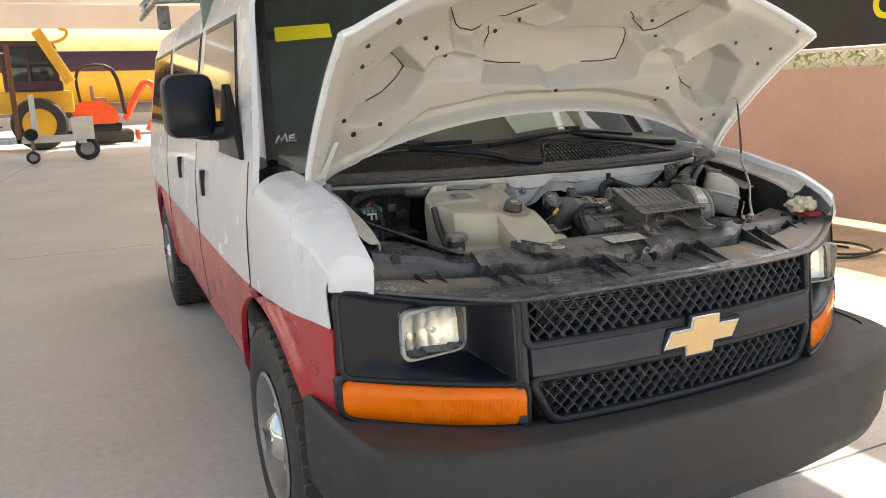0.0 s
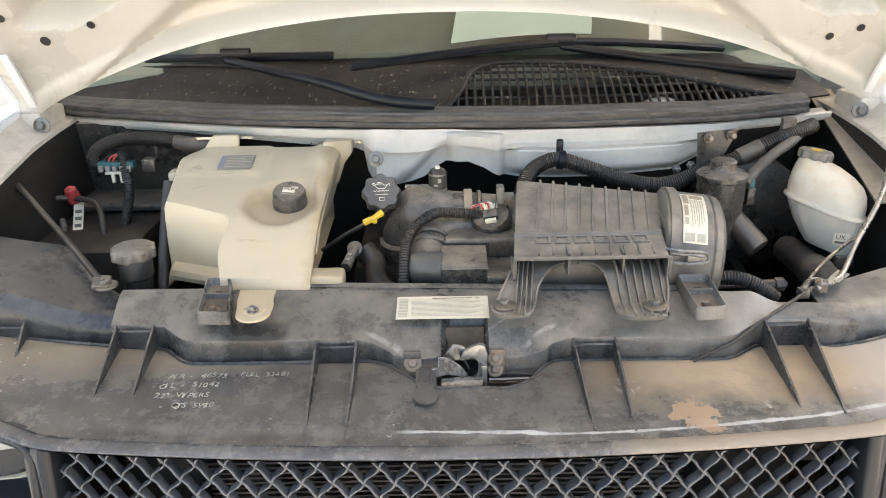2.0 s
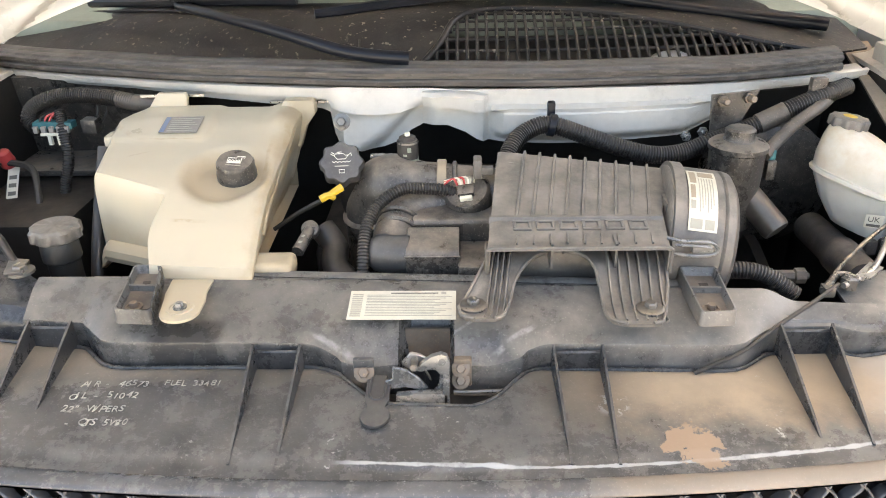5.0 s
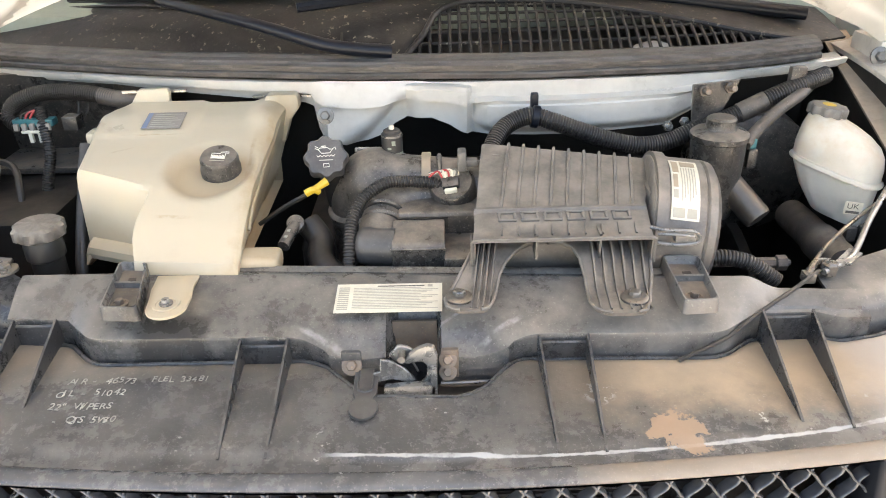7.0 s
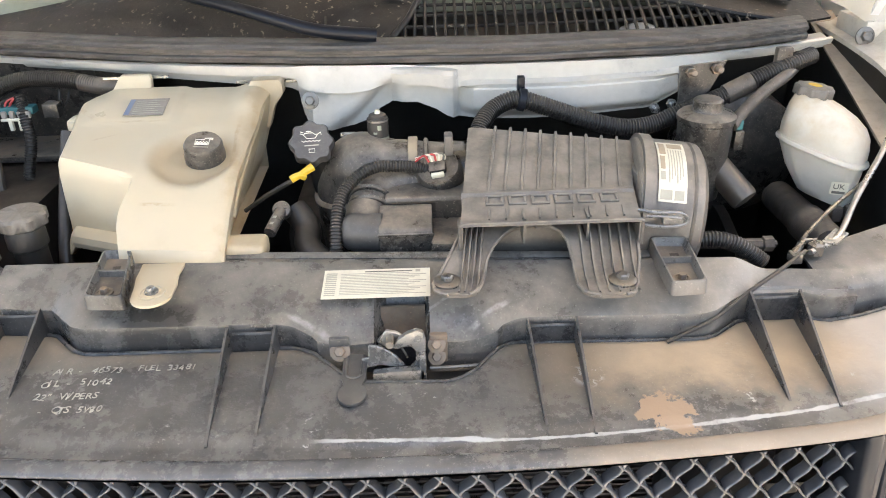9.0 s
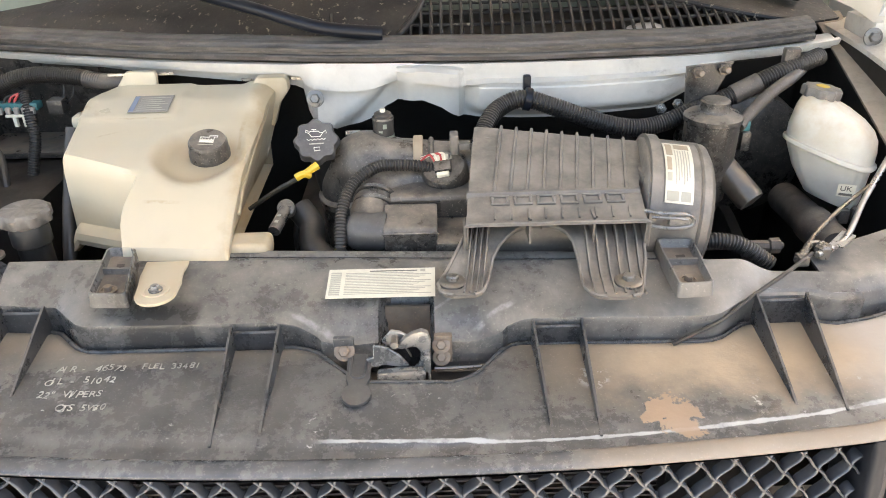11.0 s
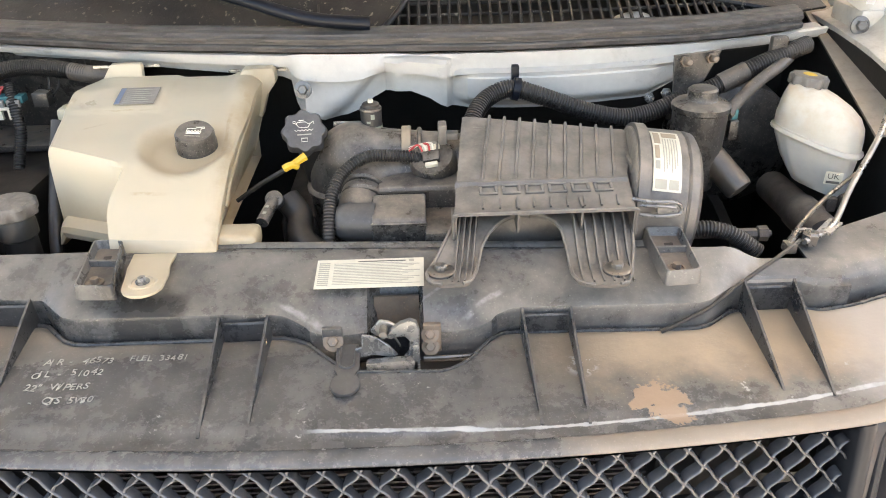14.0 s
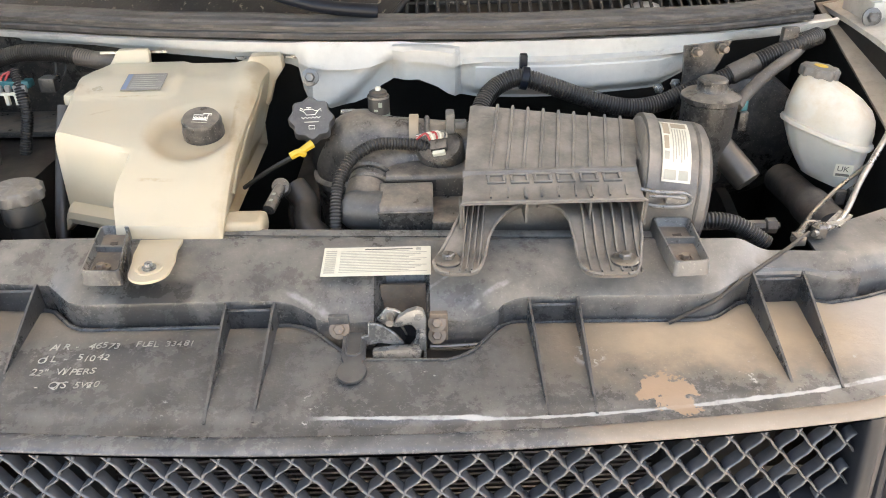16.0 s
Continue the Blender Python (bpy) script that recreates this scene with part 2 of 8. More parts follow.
    core=mat("dusty_black_steel", (0.040, 0.041, 0.042), 0.33, var=0.4, scale=11, fine=0.35, fscale=110, dust=0.52, dcol=(0.37, 0.335, 0.285), bump=0.18, rvar=0.10, mott=0.26, mcol=(0.25, 0.235, 0.21)),
    cowl=mat("cowl_black_plastic", (0.009, 0.009, 0.010), 0.42, var=0.25, scale=12, fine=0.1, fscale=120, dust=0.02, spec=0.28, dcol=(0.25, 0.23, 0.21), bump=0.25, mott=0.08, mcol=(0.12, 0.11, 0.10)),
    pen=mat("paint_pen", (0.40, 0.385, 0.335), 0.7, var=0.5, scale=120, bump=0.0),
    blockwall=mat("pale_block", (0.50, 0.50, 0.48), 0.85, var=0.08, scale=1),
    rib=mat("black_rib_plastic", (0.034, 0.035, 0.037), 0.32, var=0.4, scale=14, fine=0.3, fscale=110, dust=0.25, dcol=(0.30, 0.28, 0.25), bump=0.12, rvar=0.08, mott=0.16, mcol=(0.19, 0.185, 0.175)),
    lip=mat("dusty_grille_edge", (0.042, 0.045, 0.050), 0.24, var=0.2, scale=7, fine=0.12, fscale=110, dust=0.28, dcol=(0.42, 0.41, 0.395), bump=0.06, rvar=0.08, mott=0.15, mcol=(0.34, 0.32, 0.29)),
    reflector=mat("lamp_reflector", (0.80, 0.80, 0.75), 0.34, metal=1.0, var=0.04, scale=30, bump=0.0),
    mesh=mat("grille_mesh_plastic", (0.040, 0.043, 0.048), 0.17, spec=0.8, var=0.2, scale=9, fine=0.1, dust=0.20, dcol=(0.44, 0.43, 0.42), bump=0.05, rvar=0.06),
    seal=mat("weather_seal_rubber", (0.048, 0.043, 0.038), 0.58, var=0.3, scale=10, fine=0.2, fscale=110, dust=0.30, dcol=(0.28, 0.265, 0.245), bump=0.2, mott=0.25, mcol=(0.16, 0.15, 0.14)),
    capgrey=mat("grey_cap_plastic", (0.055, 0.052, 0.050), 0.42, var=0.2, scale=20, fine=0.2, dust=0.25, dcol=(0.30, 0.28, 0.25), bump=0.15, mott=0.15),
    tanrim=mat("tan_rim_paint", (0.55, 0.36, 0.20), 0.6, var=0.12, scale=6, dust=0.3),
    roofmetal=mat("painted_roof_steel", (0.62, 0.60, 0.56), 0.6, var=0.08, scale=1),
)

def glass(name, tint, rough=0.02):
    m = bpy.data.materials.new(name)
    m.use_nodes = True
    b = m.node_tree.nodes["Principled BSDF"]
    b.inputs["Base Color"].default_value = (*tint, 1)
    b.inputs["Roughness"].default_value = rough
    b.inputs["Transmission Weight"].default_value = 1.0
    b.inputs["IOR"].default_value = 1.45
    return m
M["glass"] = glass("clear_glass", (0.90, 0.96, 0.92))
M["darkglass"] = mat("tinted_window_glass", (0.012, 0.016, 0.018), 0.04, var=0.1, fine=0.0, bump=0.0, rvar=0.01, coat=0.6)
M["lamp_rim"] = mat("hazy_lamp_rim", (0.42, 0.42, 0.39), 0.3, var=0.2, scale=20, fine=0.1, bump=0.1)
M["lens"] = mat("headlamp_glass", (1.0, 1.0, 0.96), 0.03, var=0.03, scale=25, fine=0.02, fscale=38, bump=0.03, trans=0.97, rvar=0.02)

M["lens"].node_tree.nodes["Principled BSDF"].inputs["IOR"].default_value = 1.25
# tan dust on the cover, a clay stain and a worn pale crease
t = M["tray"]
mark(t, lambda op, ramp, nz, x, y, z: op("MULTIPLY", op("MULTIPLY", ramp(x, 0.12, 0.34), ramp(op("ADD", y, op("MULTIPLY", nz(16), 0.14)), 0.205, 0.30)), op("ADD", 0.55, op("MULTIPLY", nz(40), 0.55))), (0.43, 0.325, 0.215), 0.8)
mark(t, lambda op, ramp, nz, x, y, z: op("MULTIPLY", ramp(op("ADD", y, op("MULTIPLY", nz(22), 0.09)), 0.27, 0.345), 0.6), (0.32, 0.26, 0.19), 0.8)
# paler right end: grey-beige dust plus glare laid into the colour
mark(t, lambda op, ramp, nz, x, y, z: op("MULTIPLY", ramp(op("ADD", x, op("MULTIPLY", nz(12), 0.08)), 0.55, 0.64), 0.7), (0.38, 0.355, 0.33), 0.55)
def clay(op, ramp, nz, x, y, z):
    dx, dy = op("MULTIPLY", op("SUBTRACT", x, 0.322), 0.85), op("SUBTRACT", y, 0.150)
    d = op("SQRT", op("ADD", op("MULTIPLY", dx, dx), op("MULTIPLY", dy, dy)))
    return op("MULTIPLY", ramp(op("ADD", d, op("MULTIPLY", op("SUBTRACT", nz(38), 0.5), 0.095)), 0.028, 0.024), 0.85)
def crease(op, ramp, nz, x, y, z):
    u = op("SUBTRACT", x, 0.10)
    d = op("ABSOLUTE", op("SUBTRACT", y, op("ADD", 0.1175, op("MULTIPLY", op("MULTIPLY", u, u), 0.21))))
    line = ramp(op("ADD", d, op("MULTIPLY", op("SUBTRACT", nz(45), 0.5), 0.006)), 0.0026, 0.0010)
    return op("MULTIPLY", op("MULTIPLY", line, op("MULTIPLY", ramp(x, -0.06, -0.02), ramp(x, 0.60, 0.54))), op("MULTIPLY", ramp(nz(28), 0.28, 0.52), 0.75))
mark(t, crease, (0.52, 0.52, 0.50), 0.5)
mark(t, clay, (0.37, 0.255, 0.165), 0.85)
mark(t, lambda op, ramp, nz, x, y, z: op("MULTIPLY", ramp(nz(70), 0.66, 0.72), 0.45), (0.5, 0.48, 0.44), 0.7)
# pale smears and splashes on the cover, worn bright edges on the support
def splash(cx, cy, r, cut):
    def f(op, ramp, nz, x, y, z):
        dx, dy = op("SUBTRACT", x, cx), op("SUBTRACT", y, cy)
        d = op("SQRT", op("ADD", op("MULTIPLY", dx, dx), op("MULTIPLY", dy, dy)))
        return op("MULTIPLY", op("MULTIPLY", ramp(d, r, r * 0.5), ramp(nz(90), cut, cut + 0.05)), 0.8)
    return f
for cx, cy, r, cut in ((0.247, 0.205, 0.022, 0.50), (-0.050, 0.135, 0.030, 0.60), (-0.200, 0.150, 0.020, 0.60), (0.06, 0.185, 0.045, 0.62), (0.42, 0.17, 0.03, 0.60), (-0.62, 0.27, 0.10, 0.60), (-0.74, 0.29, 0.08, 0.52)):
    mark(t, splash(cx, cy, r, cut), (0.52, 0.50, 0.46), 0.7)
def streak(x0, y0, x1, y1, w):
    ux, uy = x1 - x0, y1 - y0
    n = math.hypot(ux, uy)
    ux, uy = ux / n, uy / n
    def f(op, ramp, nz, x, y, z):
        dx, dy = op("SUBTRACT", x, x0), op("SUBTRACT", y, y0)
        along = op("ADD", op("MULTIPLY", dx, ux), op("MULTIPLY", dy, uy))
        side = op("ABSOLUTE", op("ADD", op("SUBTRACT", op("MULTIPLY", dy, ux), op("MULTIPLY", dx, uy)), op("MULTIPLY", op("SUBTRACT", nz(30), 0.5), w * 1.2)))
        return op("MULTIPLY", op("MULTIPLY", ramp(side, w, w * 0.3), op("MULTIPLY", ramp(along, 0.0, n * 0.2), ramp(along, n, n * 0.6))), op("MULTIPLY", ramp(nz(55), 0.35, 0.66), 0.48))
    return f
for a in ((-0.105, 0.300, -0.030, 0.260, 0.0055), (0.115, 0.268, 0.195, 0.318, 0.0045), (0.06, 0.285, 0.16, 0.345, 0.0022), (-0.16, 0.275, -0.10, 0.273, 0.003), (0.02, 0.300, 0.075, 0.300, 0.003)):
    mark(M["core"], streak(*a), (0.50, 0.49, 0.47), 0.45)
mark(M["lip"], lambda op, ramp, nz, x, y, z: op("MULTIPLY", ramp(op("ADD", x, op("MULTIPLY", op("SUBTRACT", nz(14), 0.5), 0.30)), 0.12, 0.34), 0.62), (0.40, 0.325, 0.245), 0.8)
# darker, smoother patch of the support around the tank's front tab
def darkpatch(op, ramp, nz, x, y, z):
    wob = op("MULTIPLY", op("SUBTRACT", nz(22), 0.5), 0.04)
    across = op("MULTIPLY", ramp(op("ADD", x, wob), -0.300, -0.285), ramp(op("ADD", x, wob), -0.196, -0.214))
    return op("MULTIPLY", op("MULTIPLY", across, ramp(op("ADD", y, wob), 0.330, 0.305)), 0.75)
mark(M["core"], lambda op, ramp, nz, x, y, z: op("MULTIPLY", op("MULTIPLY", ramp(x, 0.08, 0.50), ramp(nz(9), 0.30, 0.62)), 0.42), (0.36, 0.335, 0.30), 0.5)
mark(M["core"], darkpatch, (0.030, 0.029, 0.028), 0.25)
# brown lines and scuffs on the tank
for a in ((-0.42, 0.641, -0.305, 0.641, 0.0016), (-0.465, 0.69, -0.42, 0.642, 0.006), (-0.415, 0.590, -0.375, 0.610, 0.003), (-0.31, 0.452, -0.25, 0.448, 0.004), (-0.205, 0.64, -0.200, 0.50, 0.004), (-0.19, 0.70, -0.176, 0.56, 0.008)):
    mark(M["tank"], streak(*a), (0.34, 0.23, 0.11), 0.5)
# browner in the bowl round the tank cap and towards its lower edges
def bowl_brown(op, ramp, nz, x, y, z):
    dx, dy = op("SUBTRACT", x, -0.255), op("MULTIPLY", op("SUBTRACT", y, 0.545), 0.95)
    d = op("SQRT", op("ADD", op("MULTIPLY", dx, dx), op("MULTIPLY", dy, dy)))
    return op("MULTIPLY", ramp(op("ADD", d, op("MULTIPLY", op("SUBTRACT", nz(25), 0.5), 0.02)), 0.074, 0.045), 0.5)
mark(M["tank"], bowl_brown, (0.36, 0.25, 0.13), 0.6)
mark(M["tank"], lambda op, ramp, nz, x, y, z: op("MULTIPLY", ramp(op("ADD", z, op("MULTIPLY", nz(20), 0.06)), 1.125, 1.08), 0.35), (0.45, 0.31, 0.15), 0.5)
mark(M["tank"], lambda op, ramp, nz, x, y, z: op("MULTIPLY", ramp(nz(5), 0.45, 0.75), 0.30), (0.44, 0.33, 0.19), 0.5)
# right wall: brown dirt, with the wall's shade worked into the same tint
mark(M["tank"], lambda op, ramp, nz, x, y, z: op("MULTIPLY", op("MULTIPLY", ramp(op("ADD", x, op("MULTIPLY", nz(18), 0.05)), -0.185, -0.160), ramp(nz(9), 0.30, 0.62)), 0.55), (0.36, 0.26, 0.14), 0.5)
mark(M["res"], lambda op, ramp, nz, x, y, z: op("MULTIPLY", op("MULTIPLY", ramp(z, 1.10, 1.165), ramp(nz(18), 0.30, 0.62)), 0.7), (0.48, 0.37, 0.23), 0.7)
# dried splashes on the cowl, lengthwise scuffs on its seal
mark(M["cowl"], lambda op, ramp, nz, x, y, z: op("MULTIPLY", ramp(nz(80), 0.60, 0.66), 0.6), (0.34, 0.30, 0.24), 0.8)
mark(M["cowl"], lambda op, ramp, nz, x, y, z: op("MULTIPLY", ramp(nz(14), 0.40, 0.70), 0.20), (0.09, 0.08, 0.07), 0.6)
mark(M["seal"], lambda op, ramp, nz, x, y, z: op("MULTIPLY", ramp(op("SINE", op("ADD", op("MULTIPLY", y, 420.0), op("ADD", op("MULTIPLY", x, 30.0), op("MULTIPLY", nz(4), 26.0)))), 0.2, 0.9), 0.35), (0.16, 0.14, 0.12), 0.6)
# chips along the edge of the wheel opening
mark(M["red"], lambda op, ramp, nz, x, y, z: op("MULTIPLY", op("MULTIPLY", ramp(nz(26), 0.66, 0.69), ramp(y, 1.1, 0.9)), ramp(z, 0.80, 0.88)), (0.62, 0.55, 0.52), 0.6)

# ---- building helpers ----
def part(name, bm, material, parent=None, label="", smooth=40):
    me = bpy.data.meshes.new(name)
    bmesh.ops.recalc_face_normals(bm, faces=bm.faces)
    bm.to_mesh(me)
    bm.free()
    mats = material if isinstance(material, (list, tuple)) else [material]
    for k in mats:
        me.materials.append(M[k])
    if smooth:
        me.polygons.foreach_set("use_smooth", [True] * len(me.polygons))
        me.set_sharp_from_angle(angle=radians(smooth))
    ob = new(name, me)
    if parent:
        ob.parent = parent
    if label:
        ob["label"] = label
    return ob

def thing(name, label, category, at=(0, 0, 0), group=""):
    ob = new(name)
    ob.empty_display_size = 0.1
    ob.location = at
    return tagged(ob, label, category, group)

def put(bm, m):
    bmesh.ops.transform(bm, matrix=m, verts=bm.verts)
    return bm

def join(*bms):
    out = bms[0]
    for b in bms[1:]:
        me = bpy.data.meshes.new("tmp")
        b.to_mesh(me)
        out.from_mesh(me)
        bpy.data.meshes.remove(me)
        b.free()
    return out

def box(x0, x1, y0, y1, z0, z1, bev=0.0, seg=2):
    bm = bmesh.new()
    bmesh.ops.create_cube(bm, size=1.0)
    for v in bm.verts:
        v.co = Vector(((x0 + x1) / 2 + v.co.x * (x1 - x0), (y0 + y1) / 2 + v.co.y * (y1 - y0), (z0 + z1) / 2 + v.co.z * (z1 - z0)))
    if bev:
        bmesh.ops.bevel(bm, geom=bm.edges[:], offset=bev, segments=seg, profile=0.6, affect="EDGES")
    return bm

def prism(pts, a, b, axis="z", bev=0.0, seg=2):
    """A polygon drawn out between a and b along an axis; pts are the two other coordinates."""
    bm = bmesh.new()
    def at(p, w):
        return {"z": (p[0], p[1], w), "y": (p[0], w, p[1]), "x": (w, p[0], p[1])}[axis]
    lo = [bm.verts.new(at(p, a)) for p in pts]
    hi = [bm.verts.new(at(p, b)) for p in pts]
    bm.faces.new(lo)
    bm.faces.new(hi[::-1])
    k = len(pts)
    for i in range(k):
        bm.faces.new((lo[i], lo[(i + 1) % k], hi[(i + 1) % k], hi[i]))
    bmesh.ops.recalc_face_normals(bm, faces=bm.faces)
    if bev:
        bmesh.ops.bevel(bm, geom=bm.edges[:], offset=bev, segments=seg, profile=0.6, affect="EDGES")
    return bm

def loft(rings, closed=True, caps=True):
    bm = bmesh.new()
    vs = [[bm.verts.new(p) for p in r] for r in rings]
    k = len(rings[0])
    for a, b in zip(vs, vs[1:]):
        for i in range(k if closed else k - 1):
            bm.faces.new((a[i], a[(i + 1) % k], b[(i + 1) % k], b[i]))
    if caps and closed:
        bm.faces.new(vs[0][::-1])
        bm.faces.new(vs[-1])
    return bm

def lathe(prof, seg=24, m=None, caps=True):
    """Turns (radius, height) pairs about z."""
    rings = [[(r * math.cos(2 * math.pi * i / seg), r * math.sin(2 * math.pi * i / seg), h) for i in range(seg)] for r, h in prof]
    bm = loft(rings, True, caps)
    return put(bm, m) if m else bm

def aim(p, q):
    """A pose at p whose z points to q."""
    return Matrix.Translation(p) @ (Vector(q) - Vector(p)).to_track_quat("Z", "Y").to_matrix().to_4x4()

def spline(pts, n):
    pts = [Vector(p) for p in pts]
    out = []
    k = len(pts)
    for i in range(k - 1):
        p0, p1, p2, p3 = pts[max(i - 1, 0)], pts[i], pts[i + 1], pts[min(i + 2, k - 1)]
        for j in range(n):
            t = j / n
            out.append(0.5 * ((2 * p1) + (p2 - p0) * t + (2 * p0 - 5 * p1 + 4 * p2 - p3) * t * t + (3 * p1 - p0 - 3 * p2 + p3) * t ** 3))
    out.append(pts[-1])
    return out

def tube(pts, r, seg=10, n=6, ribs=0.0, ribn=0, smooth_path=True):
    """A tube along points; r is a number or a function of the share of the way. ribs: depth of corrugation."""
    path = spline(pts, n) if smooth_path else [Vector(p) for p in pts]
    if ribs:
        total = sum((b - a).length for a, b in zip(path, path[1:]))
        steps = max(8, int(ribn or total / 0.00108))
        d, acc = [0.0], 0.0
        for a, b in zip(path, path[1:]):
            acc += (b - a).length
            d.append(acc)
        fine = []
        j = 0
        for i in range(steps + 1):
            s = total * i / steps
            while j < len(path) - 2 and d[j + 1] < s:
                j += 1
            f = (s - d[j]) / max(1e-6, d[j + 1] - d[j])
            fine.append(path[j].lerp(path[j + 1], f))
        path = fine
    rings = []
    up = Vector((0.13, 0.21, 1.0))
    k = len(path)
    for i, p in enumerate(path):
        t = (path[min(i + 1, k - 1)] - path[max(i - 1, 0)]).normalized()
        s = t.cross(up).normalized()
        up = s.cross(t).normalized()
        rad = r(i / (k - 1)) if callable(r) else r
        if ribs:
            rad += ribs if i % 4 in (0, 1) else 0.0
        rings.append([p + s * rad * math.cos(2 * math.pi * q / seg) + up * rad * math.sin(2 * math.pi * q / seg) for q in range(seg)])
    return loft(rings)

def sheet(f, nu, nv, thick=0.0):
    """A surface of points f(u, v), u and v from 0 to 1, given a thickness along its normals where asked."""
    bm = bmesh.new()
    vs = [[bm.verts.new(f(i / nu, j / nv)) for j in range(nv + 1)] for i in range(nu + 1)]
    for i in range(nu):
        for j in range(nv):
            bm.faces.new((vs[i][j], vs[i + 1][j], vs[i + 1][j + 1], vs[i][j + 1]))
    if thick:
        bmesh.ops.recalc_face_normals(bm, faces=bm.faces)
        bmesh.ops.solidify(bm, geom=bm.faces[:], thickness=thick)
    return bm

def sstep(a, b, x):
    t = max(0.0, min(1.0, (x - a) / (b - a)))
    return t * t * (3 - 2 * t)

def lerp_table(tab, x):
    if x <= tab[0][0]:
        return tab[0][1]
    for (a, p), (b, q) in zip(tab, tab[1:]):
        if x <= b:
            return p + (q - p) * (x - a) / (b - a)
    return tab[-1][1]

def bolt(p, r=0.008, up=(0, 0, 1), washer=True):
    m = aim(p, Vector(p) + Vector(up))
    b = lathe([(r, 0), (r, r * 0.9), (r * 0.8, r * 1.1)], 6, m)
    if washer:
        b = join(b, lathe([(r * 1.75, -0.001), (r * 1.75, r * 0.25), (r * 1.5, r * 0.32)], 16, m))
    return b

# ---- ground, canopy, walls ----
XC = 0.03                       # the van's middle line
def structure(ob):
    return tagged(ob, kind="structure")

structure(tagged(part("ground", box(-120, 120, -60, 140, -0.30, -0.006), "dirt", smooth=0), "bare tan dirt ground reaching to the horizon", "ground"))
slab = structure(tagged(part("floor_slab", box(-24, 3.75, -9, 26.2, -0.2, 0.0, 0.004, 1), "concrete", smooth=0), "swept grey concrete yard slab with saw-cut joints", "floor"))

ROOF_Z = 4.6
off = Vector((sd.x / sd.z * ROOF_Z, sd.y / sd.z * ROOF_Z))
def roof(name, x0, x1, y0, y1):
    o = structure(tagged(part(name, join(box(x0, x1, y0, y1, ROOF_Z, ROOF_Z + 0.06)), "roofmetal", smooth=0), "painted steel roofing, out of view, that shades the yard", "roof"))
    return o
roof("canopy_roof", -7.5 + off.x, 0.975 + off.x, -0.9, 25.0 + off.y)
# unseen strip, added to throw the band of shade right of the van
roof("added_shade_strip", 1.33 + off.x, 2.53 + off.x, -0.9, 25.0 + off.y)

# ---- the van ----
van = thing("van", "white-over-red cargo van with a black grille and its hood propped open", "van")

def front_y(x, z=0.80):
    d = abs(x - XC)
    return 0.045 + 0.13 * d * d + 0.5 * max(0.0, d - 0.5) ** 1.3 + 0.14 * max(0.0, z - 0.76)

def top_z(x):
    d = abs(x - XC)
    return 0.985 - 0.004 * d + 0.035 * sstep(0.45, 0.95, d)
TOP = [(0.20, 1.02), (0.262, 1.050), (0.275, 1.085), (0.30, 1.113), (0.33, 1.135), (0.40, 1.167), (0.45, 1.19), (0.52, 1.209), (0.64, 1.233), (0.73, 1.250), (0.85, 1.260), (1.05, 1.268), (6.0, 1.31)]
LINE = [(0.30, 0.925), (0.45, 0.920), (0.60, 0.907), (0.80, 0.896), (1.20, 0.866), (1.7, 0.860), (2.6, 0.862), (5.5, 0.885)]     # height of the painted two-tone line along the side
def half(y, z):
    """Half the body's width at y and z, below the belt."""
    h = lerp_table([(0.40, 0.93), (0.50, 0.965), (0.75, 0.985), (1.0, 0.985), (1.12, 0.978), (1.31, 0.955)], z)
    h -= 0.16 * max(0.0, 0.95 - y) ** 2 + 0.10 * max(0.0, y - 4.9) ** 2
    return h
HUBS = (0.925, 4.36)
ARCH = 0.472
def lower_side(s):
    ny, nz = 230, 24
    y0, y1, z0 = 0.350, 5.45, 0.40
    bm = bmesh.new()
    grid = {}
    for i in range(ny + 1):
        for j in range(nz + 1):
            y = y0 + (y1 - y0) * i / ny
            z = z0 + (lerp_table(LINE, y) - z0) * j / nz
            for hub in HUBS:
                d = math.hypot(y - hub, z - 0.40)
                if 0 < abs(d - ARCH) < 0.016 and d:
                    y, z = hub + (y - hub) * ARCH / d, 0.40 + (z - 0.40) * ARCH / d
            flare = sum(0.022 * math.exp(-((math.hypot(y - h, z - 0.40) - ARCH - 0.01) / 0.035) ** 2) for h in HUBS)
            grid[i, j] = bm.verts.new((XC + s * (half(y, z) + flare), y, max(z, z0)))
    for i in range(ny):
        for j in range(nz):
            q = [grid[i, j], grid[i + 1, j], grid[i + 1, j + 1], grid[i, j + 1]]
            c = sum((v.co for v in q), Vector()) / 4
            if all(math.hypot(c.y - h, c.z - 0.40) > ARCH - 0.004 for h in HUBS):
                bm.faces.new(q)
    bmesh.ops.delete(bm, geom=[v for v in bm.verts if not v.link_faces], context="VERTS")
    bmesh.ops.recalc_face_normals(bm, faces=bm.faces)
    bmesh.ops.solidify(bm, geom=bm.faces[:], thickness=0.02)
    return bm
